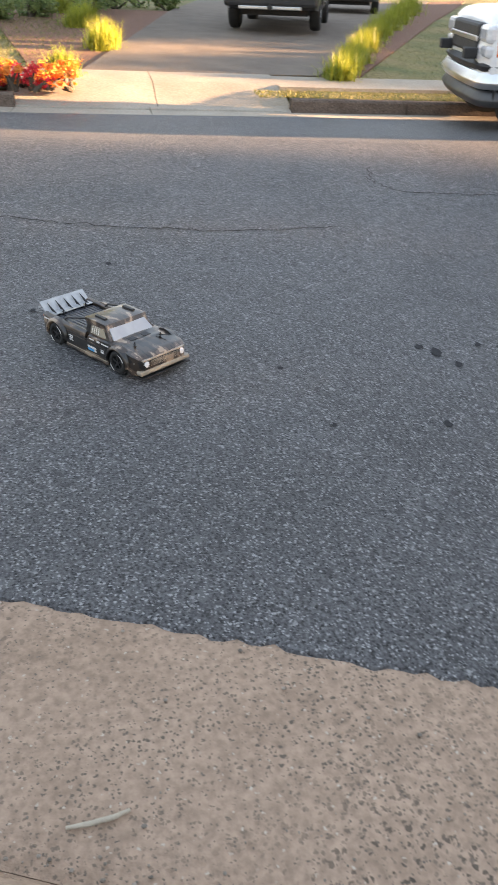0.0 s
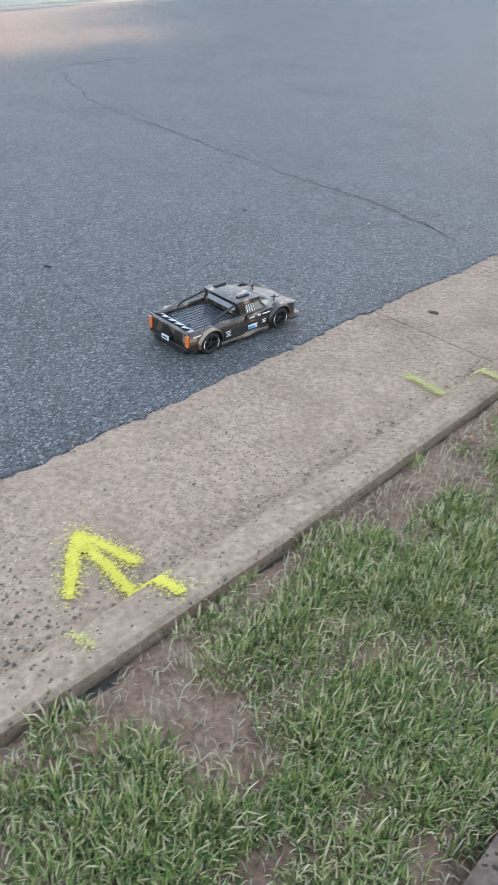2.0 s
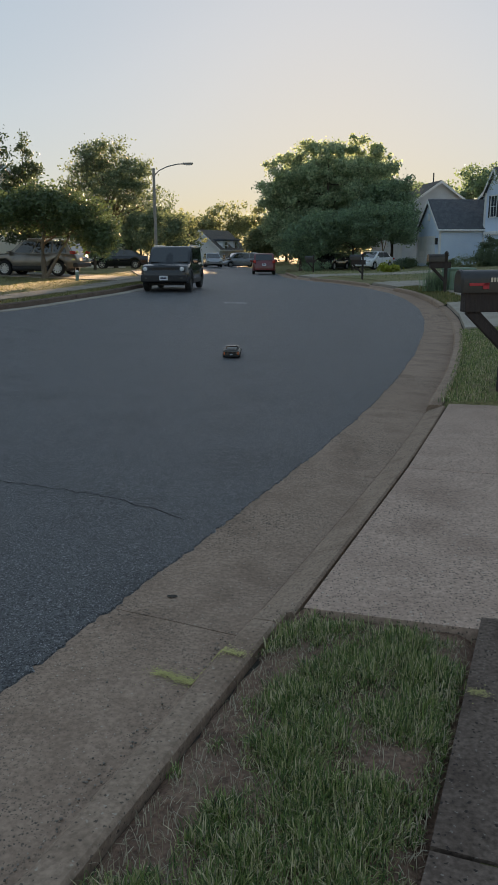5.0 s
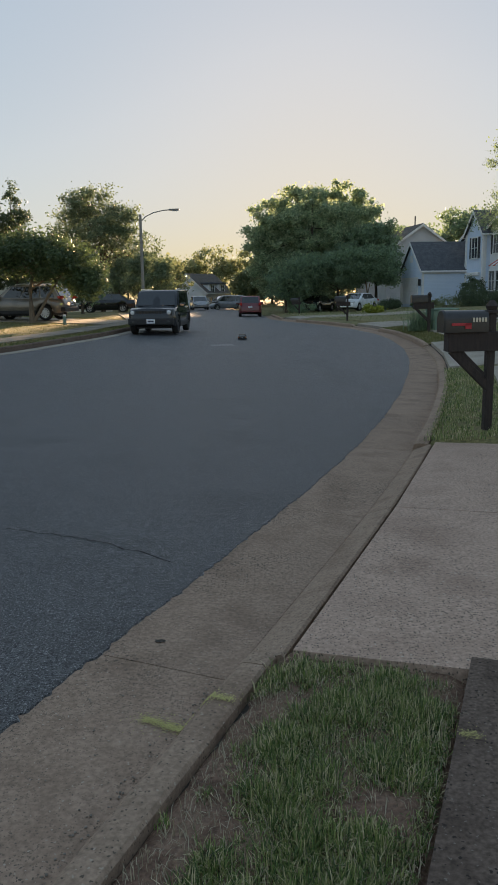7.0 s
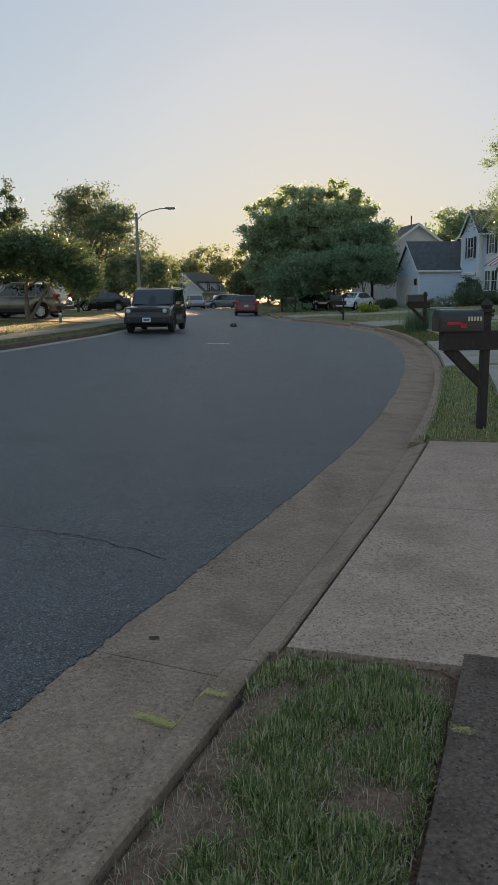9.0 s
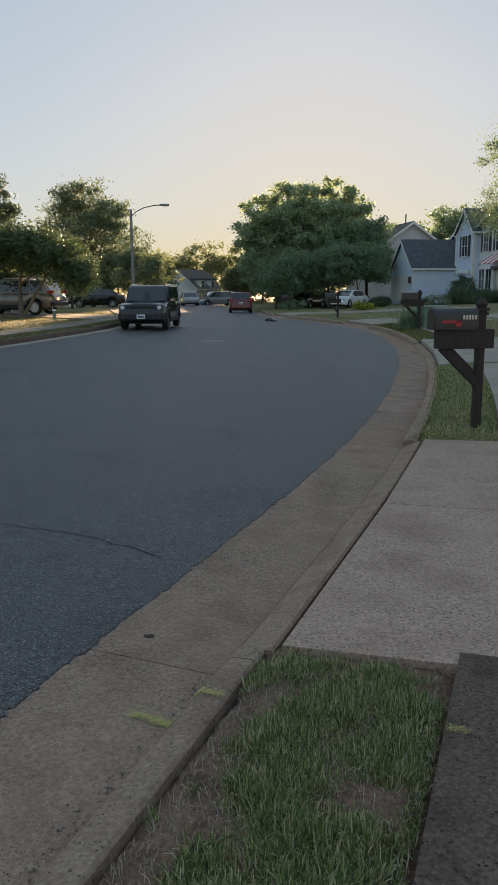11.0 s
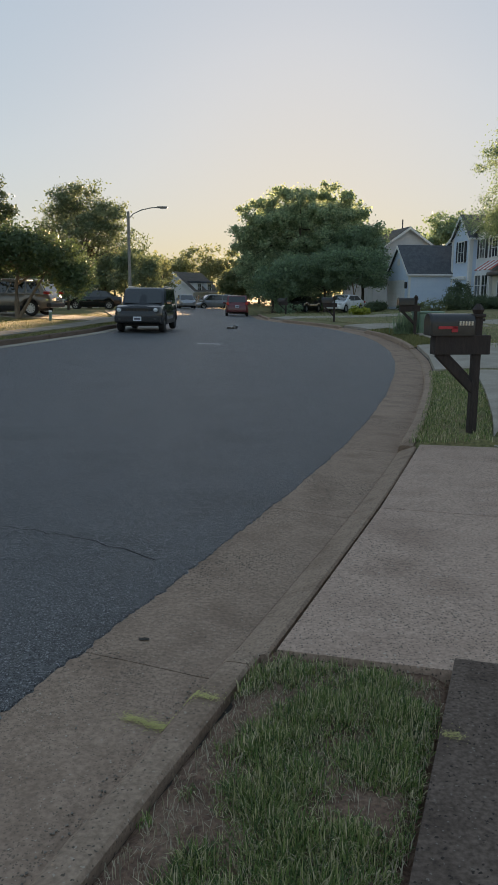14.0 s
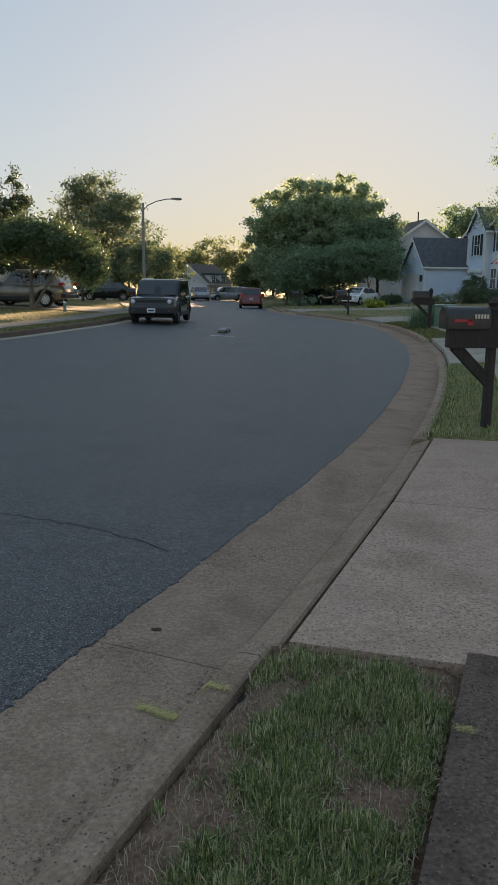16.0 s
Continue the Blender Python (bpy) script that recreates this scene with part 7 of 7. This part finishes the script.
    spray("figure_nought", [(-4.838, 3.123), (-4.716, 3.147), (-4.646, 3.287), (-4.728, 3.432), (-4.907, 3.453), (-4.838, 3.263)], 0.045, YELLOW, ten, 2, 2.2, 0.017)
    spray("figure_curl", [(-4.718, 3.117), (-4.595, 3.075), (-4.494, 3.142), (-4.483, 3.285), (-4.586, 3.416), (-4.672, 3.398)], 0.05, YELLOW, ten, 3, 2.2, 0.017)
    spray("arrow_shaft", [(-3.876, 2.873), (-4.045, 2.918), (-4.361, 3.077)], 0.055, YELLOW, ten, 4, 2.4, 0.017)
    spray("arrow_barb", [(-4.342, 2.938), (-4.4, 3.077)], 0.045, YELLOW, ten, 5, 2.4, 0.017)
    spray("arrow_barb", [(-4.4, 3.077), (-4.352, 3.153), (-4.222, 3.171)], 0.045, YELLOW, ten, 6, 2.4, 0.017)
    fa = empty("sprayed_arrow", pose(0, 0, 0), "yellow sprayed arrow near the far kerb", "road marking")
    spray("arrow_shaft", [(-6.12, 3.74), (-6.42, 3.88)], 0.07, YELLOW, fa, 7, 2.2, 0.017)
    spray("arrow_barb", [(-6.42, 3.7), (-6.44, 3.89), (-6.36, 4.0)], 0.06, YELLOW, fa, 8, 2.2, 0.017)
    for k, (x, y, r) in enumerate([(-4.34, 2.3, 0.03), (-6.18, 3.05, 0.03), (-2.29, 1.6, 0.032), (-7.2, 3.95, 0.03)]):
        tagged(spray("paint_dab", [(x - r, y - 0.02), (x, y), (x + r, y + 0.03)], r * 1.3, YELLOW, None, 20 + k, 3.0, 0.017), "yellow dab of survey paint on the asphalt", "road marking")
    ga = empty("gutter_arrow", pose(0, 0, 0), "bright yellow sprayed arrow on the gutter and kerb", "road marking")
    for k, (nm, pts) in enumerate((("arrow_barb", [(-1.045, 1.105), (-1.11, 1.22), (-1.15, 1.31)]), ("arrow_barb", [(-1.155, 1.315), (-1.05, 1.315), (-0.955, 1.30)]), ("arrow_shaft", [(-1.14, 1.30), (-1.0, 1.24), (-0.895, 1.185)]), ("kerb_dash", [(-0.86, 1.185), (-0.8, 1.17), (-0.745, 1.16)]), ("kerb_dab", [(-0.91, 0.925), (-0.88, 0.92), (-0.85, 0.91)]))):
        spray(nm, pts, 0.034, YELLOW if k < 4 else FADED_YELLOW, ga, 30 + k, 3.2 if k < 4 else 1.0, 0.007, edge_height)
    fm = empty("faded_mark", pose(0, 0, 0), "faded yellow dashes on gutter, kerb and footway", "road marking")
    spray("gutter_dash", [(-0.5, 2.81), (-0.41, 2.77), (-0.33, 2.725)], 0.05, FADED_YELLOW, fm, 41, 1.6, 0.007, edge_height)
    spray("kerb_dash", [(-0.245, 2.83), (-0.18, 2.80), (-0.13, 2.775)], 0.045, FADED_YELLOW, fm, 42, 1.2, 0.007, edge_height)
    spray("walk_dab", [(0.7, 2.46), (0.75, 2.45)], 0.05, FADED_YELLOW, fm, 43, 0.9, 0.018, on_ground)
    dash = [(-1.63, 24.3), (-0.92, 24.42)]
    tagged(flat_stroke("road_dash", dash, 0.16, WHITE_PAINT, None, 44, 0.2), "short worn white dash painted on the street", "road marking")
    # cracks and oil spots
    cr = empty("road_cracks", pose(0, 0, 0), "thin dark cracks wandering across the asphalt", "crack", kind="structure")
    lines = [[(-3.64, 6.2), (-3.09, 5.96), (-2.51, 5.64), (-1.92, 5.39), (-1.52, 5.25), (-1.15, 5.08), (-0.58, 4.69)], [(-5.47, 7.64), (-5.34, 8.86), (-4.85, 10.45), (-4.29, 13.29)], [(-5.8, -1.6), (-5.62, -0.85), (-5.52, -0.52), (-5.42, -0.06), (-5.32, 0.5), (-5.35, 1.2)], [(-6.56, 1.87), (-6.29, 1.75), (-6.03, 1.88), (-5.91, 2.58), (-5.8, 3.3)], [(-6.28, 4.37), (-5.81, 4.02), (-5.43, 3.84), (-5.0, 3.77), (-4.72, 4.24), (-4.37, 4.45), (-4.24, 4.79)], [(-3.64, 6.2), (-4.4, 6.6), (-5.47, 7.64)]]
    rng = random.Random(5)
    for k, pts in enumerate(lines):
        fine = [pts[0]]
        for a, b in zip(pts[:-1], pts[1:]):
            for i in range(1, 9):
                fine.append((a[0] + (b[0] - a[0]) * i / 8 + rng.uniform(-0.025, 0.025), a[1] + (b[1] - a[1]) * i / 8 + rng.uniform(-0.025, 0.025)))
        flat_stroke("crack", fine, 0.009, CRACK, cr, 50 + k, 0.5, 0.0165)
    sp = empty("oil_spots", pose(0, 0, 0), "small dark oil spots on the asphalt", "stain", kind="structure")
    for k, (x, y, r) in enumerate([(-3.65, 1.16, 0.05), (-3.71, 1.1, 0.035), (-3.70, 1.39, 0.03), (-3.52, 1.21, 0.035), (-3.45, 1.6, 0.035), (-3.05, 0.94, 0.03), (-4.89, -0.24, 0.03), (-3.58, 0.41, 0.025), (-2.36, 2.93, 0.04), (-3.8, 3.83, 0.05), (-3.66, 1.48, 0.03), (-4.3, -0.63, 0.025), (-3.1, 0.5, 0.02), (-2.98, 1.96, 0.02), (-1.9, 4.4, 0.03), (-2.9, 3.2, 0.03)]):
        q = blot(None, x, y, r * 0.6, k)
        verts = [(a, b, float(road_z(a, b)) + 0.0172) for a, b in q]
        mesh_object("oil_spot", verts, [tuple(range(len(verts)))], OIL, sp)
    w = [(a, b, edge_height(a, b) + 0.005) for a, b in blot(None, -1.74, 0.97, 0.035, 77)]
    tagged(mesh_object("cement_dab", w, [tuple(range(len(w)))], FAR_WALK), "pale cement dab at the gutter's edge", "stain", kind="structure")
    hole = [(a, b, edge_height(a, b) + 0.004) for a, b in blot(None, -0.53, 3.53, 0.022, 78)]
    tagged(mesh_object("gutter_spot", hole, [tuple(range(len(hole)))], DARK_GAP), "small dark spot in the gutter", "stain", kind="structure")
    sc = empty("pale_scuffs", pose(0, 0, 0), "pale chalky scrapes across the gutter concrete", "stain", kind="structure")
    for k, (pts, w, dens) in enumerate((([(-1.62, 0.607), (-1.5, 0.545), (-1.36, 0.475)], 0.028, 0.4), ([(-1.42, 1.09), (-1.31, 1.01), (-1.2, 0.93)], 0.018, 0.4), ([(-1.68, 0.93), (-1.56, 0.85), (-1.5, 0.81)], 0.05, 0.22), ([(-1.43, 0.76), (-1.36, 0.72)], 0.06, 0.25))):
        spray("scuff", pts, w, CHALK, sc, 90 + k, dens, 0.006, edge_height)
    # litter in the gutter
    s = empty("dry_stick", pose(0, 0, 0), "bleached dry stick lying in the gutter", "stick")
    path = [(-1.70, -0.505), (-1.70, -0.46), (-1.705, -0.41), (-1.715, -0.375)]
    part("twig", limb_mesh([[((x, y, edge_height(x, y) + 0.008), 0.006 if 0 < i < 3 else 0.004) for i, (x, y) in enumerate(path)]]), STICK, s, smooth_shade=True)
    bm = bmesh.new()
    rng = random.Random(9)
    for k in range(420):
        y = rng.uniform(-1.2, 3.4)
        d = 0.645 - abs(rng.gauss(0, 0.03)) if rng.random() < 0.6 else rng.uniform(0, 0.64)
        p, n = edge_frame(y)
        q = p + n * d
        r = rng.uniform(0.002, 0.006)
        bmesh.ops.create_icosphere(bm, subdivisions=1, radius=r, matrix=Matrix.Translation((q[0], q[1], edge_height(q[0], q[1]) + r * 0.5)) @ Matrix.Diagonal((1, rng.uniform(0.6, 1.3), 0.6, 1)))
    tagged(part("gutter_grit", bm, material("grit", [(0.12, 0.1, 0.08), (0.26, 0.22, 0.18)], 60, 0.95, 0.0, rand=0.4, island=True), None), "small stones and grit gathered in the gutter", "grit", kind="stuff")


build_houses()
build_details()


def motions():
    walk(rc, [(t, pose(x, y, float(road_z(x, y)) + 0.0145, 0, 0, h)) for t, x, y, h in RC_PATH])
    ts = [r[0] for r in RC_PATH]
    frames_ = np.arange(0, 16.0001, 1 / FPS)
    px, py = np.interp(frames_, ts, [r[1] for r in RC_PATH]), np.interp(frames_, ts, [r[2] for r in RC_PATH])
    step = np.hypot(np.diff(px, prepend=px[0]), np.diff(py, prepend=py[0]))
    for w, x, y, r in rc_wheels:
        turned = np.cumsum(np.minimum(np.degrees(step / r), 78.0))
        walk(w, [(float(t), pose(x, y, r, 0, float(a) % 360, 0)) for t, a in zip(frames_, turned)])


motions()
